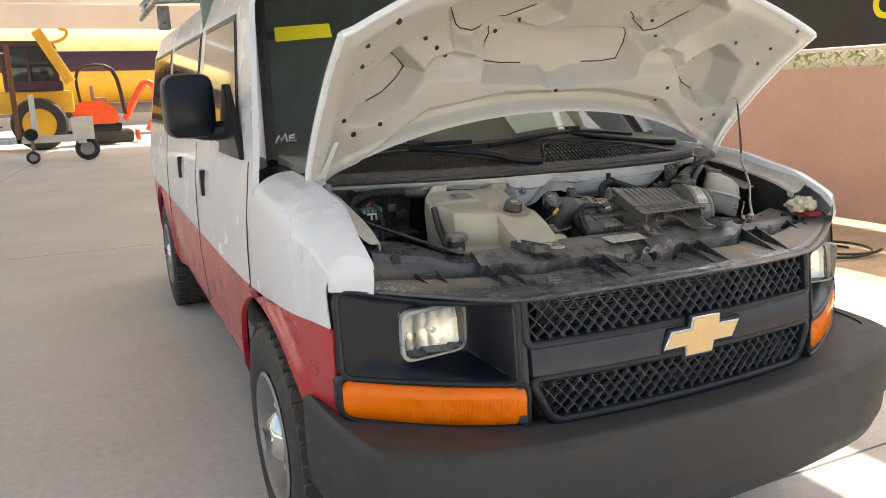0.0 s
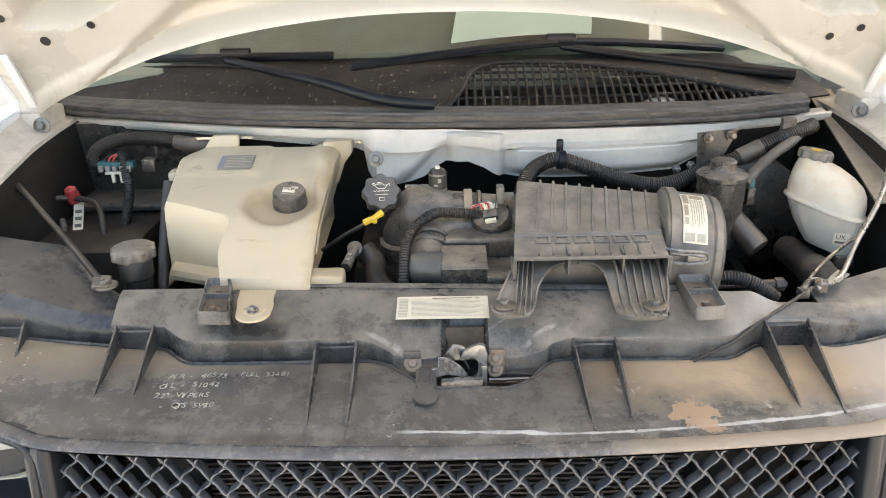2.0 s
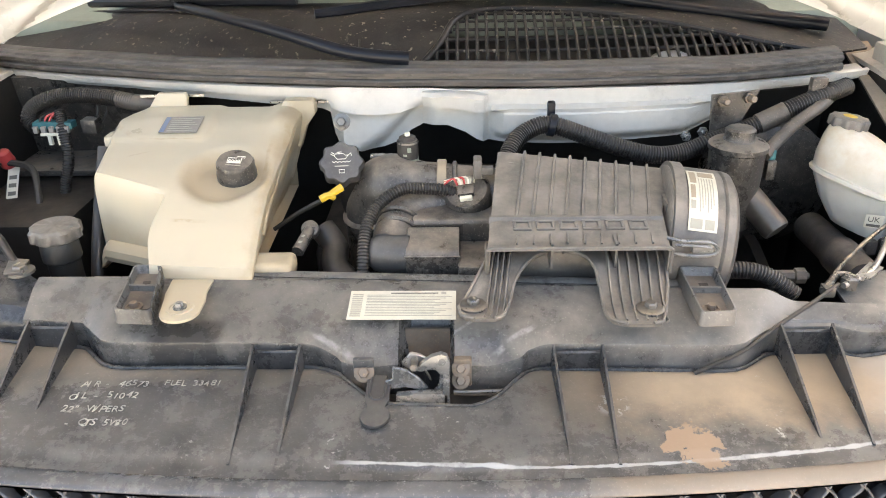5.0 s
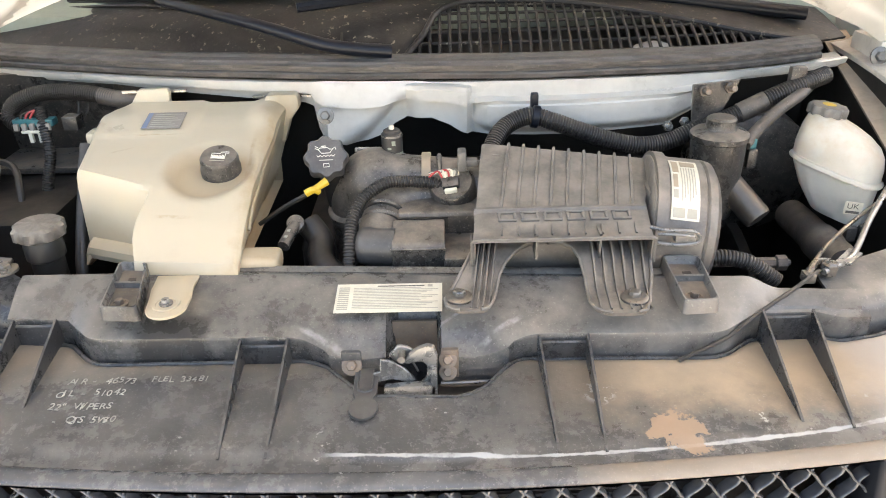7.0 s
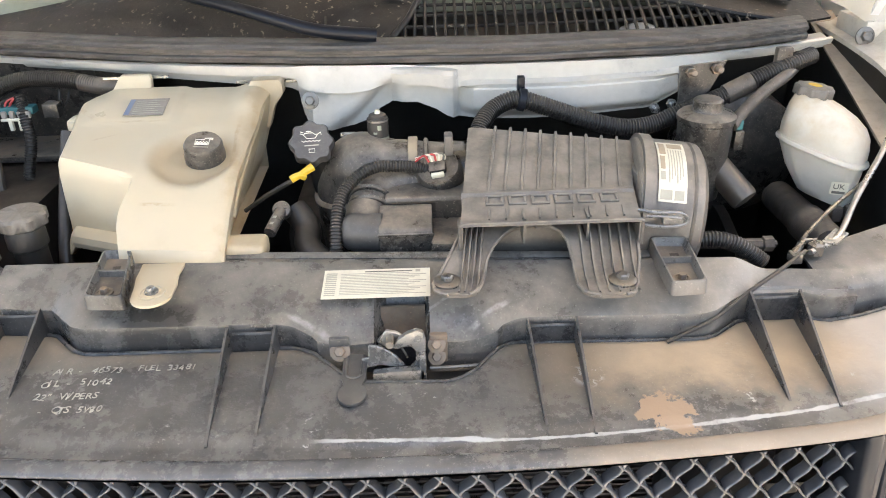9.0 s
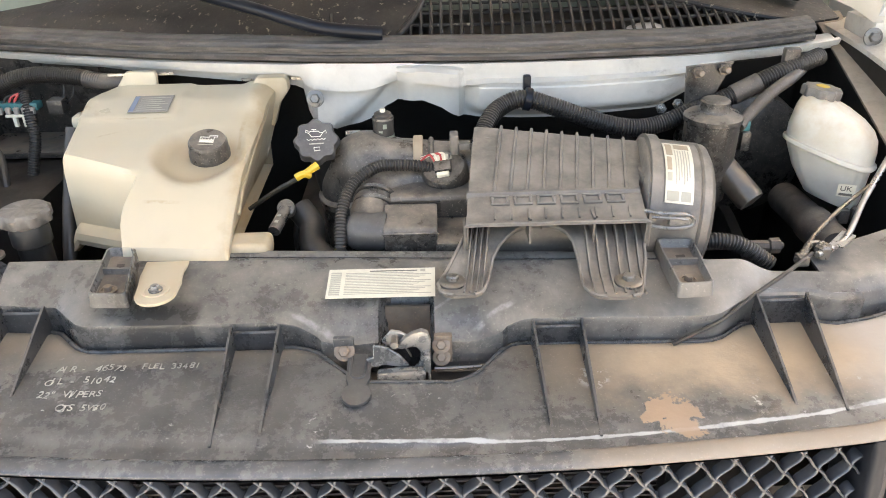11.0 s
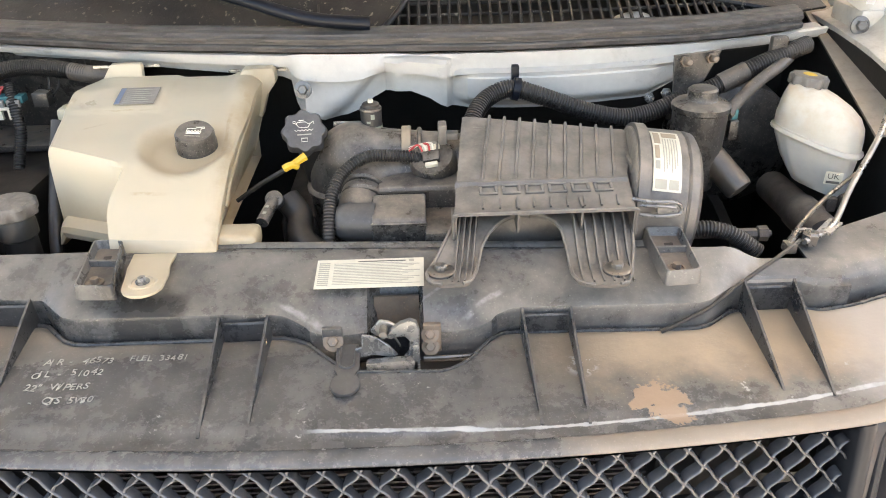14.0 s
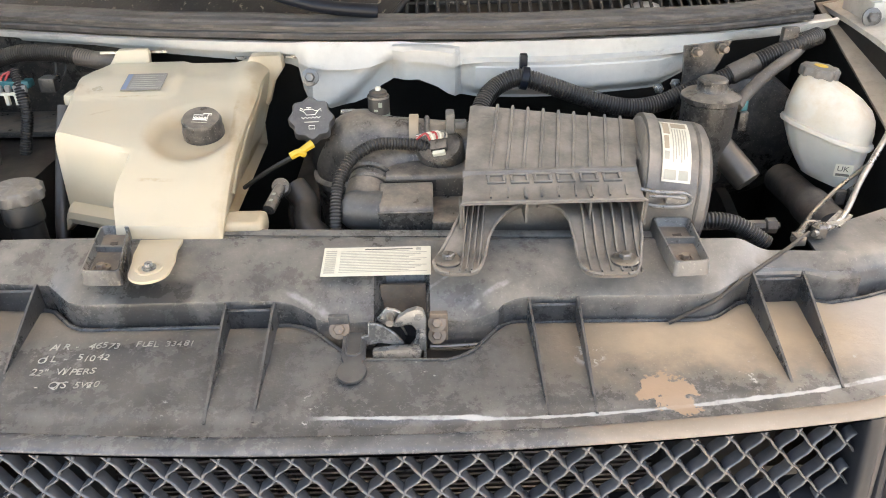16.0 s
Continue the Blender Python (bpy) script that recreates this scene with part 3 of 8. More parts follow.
def fender(s):
    def f(u, v):
        k = v * 6
        y = 0.350 + u * 0.69
        for _ in range(4):
            t, base = lerp_table(TOP, y), lerp_table(LINE, y)
            low = max(base, t - 0.085)
            z = base + (low - base) * min(1, k / 3)
            x = half(y, z)
            if k > 3:
                a = (k - 3) / 3
                z = low + (t - low) * math.sin(a * math.pi / 2)
                x = half(y, low) - (0.075 + 0.055 * sstep(0.30, 0.60, y)) * (1 - math.cos(a * math.pi / 2)) - 0.008 * a
            yf = front_y(XC + x, z) + 0.014 * (1 - sstep(1.02, 1.06, z)) - 0.012 * sstep(1.04, 1.08, z)
            y = yf + u * (1.04 - yf)
        return (XC + s * x, y, z)
    lip = [Vector(f(i / 20, 1.0)) + Vector((0, 0, -0.004)) for i in range(21)]
    hem = loft([[p, p + Vector((-s * 0.004, 0, 0.001)), p + Vector((-s * 0.006, 0, -0.016)), p + Vector((0, 0, -0.016))] for p in lip])
    def nose(u, v):
        p = Vector(f(0, 0.44 + 0.56 * v))
        low = min(p.z, top_z(p.x) + 0.006)
        z = p.z + (low - p.z) * u
        return (p.x, min(p.y, front_y(p.x, z) + 0.010) - 0.010 * math.sin(u * math.pi) * min(1.0, (p.z - low) / 0.05), z)
    return join(sheet(f, 40, 24, 0.004), hem, sheet(nose, 10, 20, 0.002))
def upper_side(s):
    def f(u, v):
        y = 1.043 + u * 4.41
        k = v
        tab = [(0, (0.985, lerp_table(LINE, y))), (0.2, (0.978, 1.12)), (0.38, (0.955, 1.31)), (0.8, (0.86, 1.84)), (0.9, (0.80, 1.98)), (1, (0.70, 2.04))]
        for (a, p), (b, q) in zip(tab, tab[1:]):
            if k <= b:
                w = (k - a) / (b - a)
                h, z = p[0] + (q[0] - p[0]) * w, p[1] + (q[1] - p[1]) * w
                break
        # the front end of the greenhouse leans back with the windshield
        yy = y + max(0, z - 1.31) * 0.62 * (1 - u) ** 3
        h -= 0.10 * max(0.0, y - 4.9) ** 2 * 0.5
        return (XC + s * h, yy, z)
    return sheet(f, 40, 30, 0.02)
for s in (-1, 1):
    part("lower_side_panel", lower_side(s), "red", van, "red painted lower body side with wheel openings")
    part("fender", fender(s), "white", van, "white front fender")
    part("upper_side_panel", upper_side(s), "white", van, "white upper body side")
    # windows of the side, each a pane in a black surround
    for n, (ya, yb) in enumerate(((1.62, 2.35), (2.55, 3.75), (3.95, 5.1))):
        def f(u, v, ya=ya, yb=yb, g=0.0, n=n):
            z = 1.36 - g + v * (0.44 + 2 * g)
            y = ya - g + u * (yb - ya + 2 * g)
            if n == 0:
                y -= (1 - u) * (0.44 - (z - 1.36)) * 0.62
            return (XC + s * (0.955 - (z - 1.31) * 0.179 + (0.006 if g == 0 else 0.003)), y, z)
        rim = part("window_seal", sheet(lambda u, v: f(u, v, g=0.025), 6, 6, 0.006), "black", van)
        part("pane", sheet(f, 6, 6, 0.006), "darkglass", rim, "dark tinted window glass")
    # door seams and handles
    for y in (1.12, 2.42, 3.85):
        part("door_seam", sheet(lambda u, v: (XC + s * (half(y, 0.5 + v * 0.8) + 0.002), y + u * 0.007, 0.5 + v * 0.8), 1, 12, 0.003), "dark", van)
    for y in (2.14, 3.05):
        part("door_handle", box(XC + s * 0.975 - 0.02, XC + s * 0.975 + 0.025, y - 0.02, y + 0.02, 1.07, 1.19, 0.01), "black", van, "black upright door handle")
    # wheel wells
    for hub in HUBS:
        part("wheel_well", prism([(hub + 0.5 * math.cos(a), 0.40 + 0.5 * math.sin(a)) for a in [math.pi * i / 16 for i in range(17)]], XC + s * 0.60, XC + s * 0.62, "x"), "dark", van)
    # wheels
    for hub in HUBS:
        c = Vector((XC + s * 0.872, hub + 0.012, 0.385))
        m = Matrix.Translation(c) @ Matrix.Rotation(s * math.pi / 2, 4, "Y")
        prof = [(0.215, -0.10), (0.235, -0.115), (0.30, -0.125), (0.36, -0.118), (0.382, -0.10), (0.386, 0.0), (0.382, 0.10), (0.36, 0.118), (0.30, 0.125), (0.235, 0.115), (0.215, 0.10)]
        wheel = part("wheel", lathe([(0.10, -0.06), (0.205, -0.06), (0.205, 0.05), (0.10, 0.03)], 24, m), "dullsteel", van, "wheel with a dusty steel rim")
        tyre = lathe(prof, 48, m, caps=False)
        # tread blocks round the tyre
        for i in range(44):
            a = 2 * math.pi * i / 44
            for w0, w1, da in ((-0.112, -0.045, 0.0), (-0.035, 0.035, 0.07), (0.045, 0.112, 0.0)):
                b = box(0.372, 0.393, -0.019, 0.019, w0, w1, 0.003, 1)
                put(b, Matrix.Rotation(a + da, 4, "Z"))
                tyre = join(tyre, put(b, m))
        part("tyre", tyre, "tyre", wheel, "dusty black tyre with blocky tread")
        rim = lathe([(0.225, 0.118), (0.215, 0.125), (0.205, 0.11), (0.195, 0.06), (0.15, 0.045), (0.10, 0.06), (0.075, 0.062)], 40, m, caps=False)
        part("rim", rim, "rim", wheel, "scuffed silver steel rim")
        part("hub_cap", lathe([(0.085, 0.05), (0.085, 0.10), (0.06, 0.125), (0.04, 0.13), (0.04, 0.15), (0.0, 0.152)], 24, m), "chrome", wheel, "bright hub centre")
        for i in range(8):
            a = 2 * math.pi * i / 8
            part("lug_nut", lathe([(0.014, 0.055), (0.014, 0.085), (0.006, 0.09)], 6, m @ Matrix.Translation((0.115 * math.cos(a), 0.115 * math.sin(a), 0))), "chrome", wheel)

part("roof_panel", sheet(lambda u, v: (XC + (v - 0.5) * 1.42, 1.50 + u * 3.95, 2.04 + 0.05 * math.sin(v * math.pi)), 10, 12, 0.02), "white", van, "white roof skin")
part("rear_panel", prism([(XC - 0.95, 0.45), (XC - 0.95, 1.2), (XC - 0.80, 1.92), (XC + 0.80, 1.92), (XC + 0.95, 1.2), (XC + 0.95, 0.45)], 5.40, 5.44, "y", 0.01), "white", van, "white rear doors")
part("underbody", box(XC - 0.78, XC + 0.78, 0.95, 5.40, 0.34, 0.50, 0.02), "dark", van)

# windshield, pillars and the cab behind
def shield(u, v):
    x = (u - 0.5) * 2
    y = 0.93 + 0.36 * abs(x) ** 2.2 + v * (0.80 - 0.18 * abs(x) ** 2)
    z = 1.335 - 0.06 * abs(x) ** 2 + v * (0.675 + 0.06 * abs(x) ** 2)
    return (XC + x * (0.84 - 0.13 * v), y, z)
ws = part("windshield", sheet(shield, 24, 10), "glass", van, "tinted windshield reflecting the yard")
ws.visible_shadow = False
for u in (0.0, 1.0):
    part("windshield_seal", tube([shield(u, v / 6) for v in range(7)], 0.022, 8, 2), "dark", van, "black windshield edge seal")
part("header", tube([Vector(shield(u / 8, 1.0)) for u in range(9)], 0.035, 8, 3), "white", van, "white windshield header")
for s, u in ((-1, 0.0), (1, 1.0)):
    pts = [Vector(shield(u, v / 6)) + Vector((s * 0.05, 0.03, 0)) for v in range(7)]
    part("pillar", tube(pts, 0.042, 10, 2), "white", van, "white windshield pillar")
part("dashboard", prism([(1.02, 1.20), (1.03, 1.285), (1.30, 1.30), (1.58, 1.26), (1.66, 1.10), (1.6, 0.8), (1.2, 0.8)], XC - 0.82, XC + 0.82, "x", 0.012), "trim", van, "dashboard in a grey-green that stands in for glass reflection")
part("bulkhead", box(XC - 0.86, XC + 0.86, 2.50, 2.54, 0.5, 2.0), "trim", van, "grey cargo bulkhead behind the seats")
for s in (-1, 1):
    seat = part("seat", join(box(XC + s * 0.45 - 0.25, XC + s * 0.45 + 0.25, 1.85, 2.35, 0.85, 1.0, 0.04), box(XC + s * 0.45 - 0.24, XC + s * 0.45 + 0.24, 2.28, 2.42, 0.98, 1.60, 0.05), box(XC + s * 0.45 - 0.13, XC + s * 0.45 + 0.13, 2.30, 2.40, 1.62, 1.80, 0.04)), "trim", van, "grey cab seat")

# mirrors
for s in (-1, 1):
    rings = []
    for k, (dx, a, b) in enumerate(((0.0, 0.7, 0.75), (0.02, 0.92, 0.95), (0.06, 1, 1), (0.16, 1, 1), (0.20, 0.92, 0.93), (0.215, 0.75, 0.8))):
        ring = []
        for i in range(20):
            t = 2 * math.pi * i / 20
            c, q = math.cos(t), math.sin(t)
            ex = 0.45
            ring.append((XC + s * (1.083 + (abs(c) ** ex) * math.copysign(1, c) * 0.092 * a), 1.45 + dx * 0.75, 1.485 + (abs(q) ** ex) * math.copysign(1, q) * 0.118 * b))
        rings.append(ring)
    mir = part("side_mirror", loft(rings), "black", van, "large black plastic side mirror")
    part("mirror_arm", tube([(XC + s * 1.09, 1.53, 1.405), (XC + s * 1.01, 1.51, 1.39), (XC + s * 0.93, 1.46, 1.40)], 0.036, 12), "black", mir)
    part("mirror_base", prism([(1.20, 1.30), (1.66, 1.30), (1.60, 1.36), (1.44, 1.56), (1.40, 1.56)], XC + s * 0.945, XC + s * 0.972, "x", 0.006), "black", mir, "black mirror mounting triangle")

# ---- hood, raised about its hinge line ----
HV, HN = Vector((0, -0.475, 0.88)).normalized(), Vector((0, 0.88, 0.475)).normalized()
def hood_at(u, v, w):
    return Vector((XC + u, 0.838, 1.22)) + HV * v + HN * w
def hood_rear(d):
    return 0.232 - 0.20 * (abs(d) / 0.80) ** 2.2
def hood_front(d):
    return 0.735 - 0.15 * (abs(d) / 0.83) ** 2.4
def hood_base(d, v):
    d = abs(d)
    side = sstep(0.52, 0.84, d) * -0.175 * max(0.0, (v - 0.02) / 0.57) ** 1.5
    nose = -0.15 * sstep(0.47, 0.80, v) * (1 - sstep(0.5, 0.84, d))
    lift = 0.046 * (1 - 0.55 * sstep(0.42, 0.62, v)) * (1 - 0.6 * sstep(0.74, 0.83, d)) - 0.030 * (1 - sstep(0.0, 0.045, v - hood_rear(d)))
    return side + nose + lift
def blob(u, v, pts, soft):
    """1 inside the polygon, falling smoothly to 0 over soft outside its edge."""
    inside, dist = False, 9.0
    k = len(pts)
    for i in range(k):
        (xa, ya), (xb, yb) = pts[i], pts[(i + 1) % k]
        if (ya > v) != (yb > v) and u < (xb - xa) * (v - ya) / (yb - ya) + xa:
            inside = not inside
        ex, ey = xb - xa, yb - ya
        t = max(0, min(1, ((u - xa) * ex + (v - ya) * ey) / (ex * ex + ey * ey)))
        dist = min(dist, math.hypot(u - xa - t * ex, v - ya - t * ey))
    sd_ = -dist if inside else dist
    return 1 - min(1.0, max(0.0, 0.85 * (sd_ / soft + 0.5) + 0.15 * sstep(-soft * 0.5, soft * 0.5, sd_)))
POCKETS = [
    ([(-0.72, 0.275), (-0.69, 0.445), (-0.61, 0.495), (-0.505, 0.40), (-0.555, 0.315), (-0.66, 0.265)], 0.085, 0.034),
    ([(-0.285, 0.385), (-0.06, 0.375), (-0.02, 0.35), (0.02, 0.35), (0.06, 0.375), (0.285, 0.385), (0.30, 0.51), (0.27, 0.545), (-0.27, 0.545), (-0.30, 0.51)], 0.085, 0.034),
    ([(-0.49, 0.625), (-0.405, 0.495), (-0.33, 0.48), (-0.12, 0.60), (-0.14, 0.65), (-0.44, 0.66)], 0.080, 0.034),
    ([(-0.66, 0.12), (-0.46, 0.275), (-0.20, 0.325), (0.20, 0.325), (0.46, 0.275), (0.66, 0.12), (0.55, 0.07), (0.3, 0.235), (0.0, 0.265), (-0.3, 0.235), (-0.55, 0.07)], 0.050, 0.036),
    ([(-0.50, 0.40), (-0.335, 0.40), (-0.33, 0.455), (-0.40, 0.475), (-0.47, 0.455)], 0.036, 0.028),
]
POCKETS = [([(a, b - 0.030 * (1 - sstep(0.46, 0.62, b))) for a, b in p], dep, so) for p, dep, so in POCKETS]
POCKETS += [([(-a, b) for a, b in p], dep, so) for p, dep, so in POCKETS if p[0][0] < -0.4 and dep != 0.050]
def hood_cap(d, v):
    """Highest place of the pressing, which stays under the outer skin."""
    v0, v1 = hood_rear(d), hood_front(d)
    skin = sstep(0, 1, min(1.0, (0.835 - abs(d)) / 0.10) * min(1.0, (v - v0) / 0.06) * min(1.0, (v1 - v) / 0.08))
    return hood_base(d, v) - 0.006 + 0.078 * skin
def hood_in(a, b):
    d = (a - 0.5) * 1.66
    v0, v1 = hood_rear(d), hood_front(d)
    v = v0 + (v1 - v0) * b
    w = hood_base(d, v) - 0.012
    for p, dep, so in POCKETS:
        w += dep * blob(d, v, p, so)
    rimw = min(1.0, (0.83 - abs(d)) / 0.05) * min(1.0, (v - v0) / 0.035) * min(1.0, (v1 - v) / 0.05)
    w -= 0.020 * sstep(0.0, 1.0, rimw)
    return hood_at(d, v, min(w, hood_cap(d, v)))
def hood_out(a, b):
    d = (a - 0.5) * 1.67
    v0, v1 = hood_rear(d) - 0.004, hood_front(d) + 0.004
    v = v0 + (v1 - v0) * b
    edge = min(1.0, (0.835 - abs(d)) / 0.10) * min(1.0, (v - v0) / 0.06) * min(1.0, (v1 - v) / 0.08)
    return hood_at(d, v, hood_base(d, v) + 0.004 + 0.078 * sstep(0, 1, edge))
hood = part("hood", sheet(hood_out, 60, 36), "white", van, "white hood propped open, seen from beneath")
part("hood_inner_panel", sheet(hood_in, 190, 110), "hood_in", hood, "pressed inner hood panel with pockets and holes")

for a, name in ((0.0, "hood_hem"), (1.0, "hood_hem")):
    part(name, tube([Vector(hood_out(a, b / 30)) - HN * 0.010 for b in range(31)], 0.011, 8, 1), "white", hood, "folded white hood edge")
part("hood_hem", tube([Vector(hood_out(a / 60, 1.0)) - HN * 0.008 for a in range(61)], 0.010, 8, 1), "white", hood, "folded white hood edge")

# ---- bumper ----
def bumper_y(x):
    d = abs(x - XC)
    return -0.085 + 0.11 * d * d + 0.9 * max(0, d - 0.62) ** 2.0
def bumper(u, v):
    d = (u - 0.5) * 2
    d = math.copysign(abs(d) ** 0.85, d) * 1.0
    prof = [(0.10, 0.665), (0.03, 0.668), (0.004, 0.655), (0.0, 0.60), (0.0, 0.52), (0.012, 0.515), (0.016, 0.43), (0.035, 0.38), (0.10, 0.36)]
    k = v * (len(prof) - 1)
    i = min(int(k), len(prof) - 2)
    f = k - i
    dy, z = prof[i][0] + (prof[i + 1][0] - prof[i][0]) * f, prof[i][1] + (prof[i + 1][1] - prof[i][1]) * f
    y = bumper_y(XC + d)
    x = XC + d
    k = max(0.0, abs(d) - 0.90)
    y += 38.0 * k * k
    x -= math.copysign(2.8 * k * k, d)
    return (x - math.copysign(dy * 0.25 * abs(d), d), y + dy, z + 0.03 * abs(d) ** 2)
part("front_bumper", sheet(bumper, 120, 32, 0.02), "bumper", van, "dusty grey-black plastic front bumper")
part("bumper_top_fill", sheet(lambda u, v: (XC + (u - 0.5) * 1.84, bumper_y(XC + (u - 0.5) * 1.84) + 0.06 + v * (front_y(XC + (u - 0.5) * 1.84) + 0.03 - bumper_y(XC + (u - 0.5) * 1.84) - 0.06), 0.668 + 0.025 * (2 * u - 1) ** 2 - 0.006), 30, 4, 0.01), "bumper", van)

# ---- grille fascia ----
def rail(x0, x1, z0, z1, out=0.0, depth=0.05, bev=0.008, n=40, zf=None):
    """A bar that follows the front's curve."""
    rings = []
    for i in range(n + 1):
        x = x0 + (x1 - x0) * i / n
        a, b = (z0, z1) if zf is None else zf(x)
        y, w = front_y(x, a) - out, front_y(x, b) - out
        rings.append([(x, y + depth, a), (x, y + bev, a), (x, y, a + bev), (x, w, b - bev), (x, w + bev, b), (x, w + depth, b)])
    return loft(rings)
GL, GR = XC - 0.49, XC + 0.485
def rounded(corners, radii, step=0.025):
    """A closed outline with rounded corners, cut fine enough to follow a curved front."""
    out, k = [], len(corners)
    for i in range(k):
        p, c, q = Vector(corners[i - 1]), Vector(corners[i]), Vector(corners[(i + 1) % k])
        a, b = (p - c).normalized(), (q - c).normalized()
        r = radii[i]
        arc = [(c + a * r) * (1 - t) ** 2 + c * 2 * t * (1 - t) + (c + b * r) * t * t for t in [j / 6 for j in range(7)]]
        if out:
            n = max(1, int((arc[0] - out[-1]).length / step))
            out += [out[-1].lerp(arc[0], j / n) for j in range(1, n)]
        out += arc
    n = max(1, int((out[0] - out[-1]).length / step))
    return out + [out[-1].lerp(out[0], j / n) for j in range(1, n)]
def moulding(path, w, out=0.0, depth=0.05, r=0.006, top=9.0):
    """A rounded frame round an opening in the front, w wide outside the path."""
    k = len(path)
    area = sum(path[i].x * path[(i + 1) % k].y - path[(i + 1) % k].x * path[i].y for i in range(k))
    rings = []
    for i in range(k):
        t = path[(i + 1) % k] - path[i - 1]
        n = Vector((t.y, -t.x)).normalized() * (1 if area > 0 else -1)
        ring = []
        for o, dy in ((0.0, depth), (0.0, r), (0.25 * r, 0.4 * r), (0.7 * r, 0.1 * r), (r, 0.0), (w - r, 0.0), (w - 0.4 * r, 0.15 * r), (w - 0.1 * r, 0.5 * r), (w, r), (w, depth)):
            x, z = path[i].x + n.x * o, min(path[i].y + n.y * o, top)
            ring.append((x, front_y(x, z) - out + dy, z))
        rings.append(ring)
    return loft(rings + [rings[0]], caps=False)
UP = rounded([(GL, 0.888), (GR, 0.888), (GR, 0.994), (GL, 0.994)], (0.010,) * 4)
LOWER = rounded([(XC - 0.432, 0.684), (XC + 0.432, 0.684), (GR - 0.012, 0.782), (GL + 0.012, 0.782)], (0.03, 0.03, 0.010, 0.010))
fascia = part("grille_fascia", join(
    rail(GL - 0.004, GR + 0.004, 0.800, 0.872, 0.0042, 0.05, 0.004),
    rail(GL - 0.040, GL - 0.010, 0.675, 0.992, 0.000, 0.08, 0.008, 6),
    rail(GR + 0.010, GR + 0.040, 0.675, 0.992, 0.000, 0.08, 0.008, 6)), "dash", van, "black plastic grille surround")
part("opening_frame", moulding(UP, 0.020, 0.003, top=0.9935), "frameblack", fascia, "black frame of the upper opening")
part("opening_frame", moulding(LOWER, 0.024, 0.005, r=0.010), "frameblack", fascia, "black frame of the lower opening")
def lip_ring(x):
    y, z = front_y(x, top_z(x)), top_z(x)
    return [(x, y + a, z + b) for a, b in ((0.026, 0.006), (0.003, 0.0075), (0.0005, 0.009), (0.0, 0.011), (0.0010, 0.0135), (0.004, 0.0155), (0.008, 0.0164), (0.013, 0.0166), (0.019, 0.0158), (0.026, 0.0115))]
part("fascia_edge", loft([lip_ring(XC - 0.925 + 1.85 * i / 90) for i in range(91)]), "lip", fascia, "dusty rounded grille edge", 60)

def mesh_insert(x0, x1, z0, z1, slant, parent):
    """Two families of wavy upright blades that meet at the nodes of a diamond lattice."""
    pitch, k, top = 0.0368, 0.90, 0.975
    cell = pitch / (2 * k)
    n = int((z1 - z0) / cell * 7)
    for sgn in (1, -1):
        for i in range(-45, 46):
            xs = 0.1908 + i * pitch
            pts = []
            for j in range(n + 1):
                z = z1 - (z1 - z0) * j / n
                d = top - z
                x = xs + sgn * k * d + (0.0011 if sgn > 0 else 0.0022) * math.sin(2 * math.pi * d / cell)
                low = (z1 - z) / (z1 - z0)
                if x0 + slant * low < x < x1 - slant * low:
                    pts.append((x, z))
            if len(pts) < 4:
                continue
            rings = []
            for x, z in pts:
                y = front_y(x, z) + (0.0112 if sgn > 0 else 0.0120)
                rings.append([(x - 0.0023, y + 0.0016, z), (x - 0.0009, y, z), (x + 0.0009, y, z), (x + 0.0023, y + 0.0016, z), (x + 0.0014, y + 0.0145, z), (x - 0.0014, y + 0.0145, z)])
            part("mesh_bar", loft(rings), "mesh", parent, smooth=60)
mesh_insert(GL, GR, 0.884, 0.9915, 0.0, fascia)
mesh_insert(GL + 0.012, GR - 0.012, 0.680, 0.786, 0.035, fascia)

# badge: a plain cross-like bar shape on a dark backing
def badge(g, y0, y1):
    c = XC + 0.028
    z = 0.836
    a, b, h, s = 0.118 + g, 0.045 + g, 0.020 + g, 0.050 + g
    pts = [(-a - 0.012, -h), (-b - 0.012, -h), (-b - 0.012, -s), (b - 0.012, -s), (b - 0.006, -h), (a - 0.012, -h), (a + 0.012, h), (b + 0.012, h), (b + 0.012, s), (-b + 0.012, s), (-b + 0.006, h), (-a + 0.012, h)]
    return prism([(c + p, z + q) for p, q in pts], y0, y1, "y", 0.002, 1)
em = part("badge_backing", badge(0.012, 0.046, 0.062), "black", fascia)
part("badge_edge", badge(0.0045, 0.0425, 0.050), "chrome", fascia, "thin chrome badge edge")
part("badge", badge(0.0, 0.040, 0.048), "gold", fascia, "flat gold badge shape")

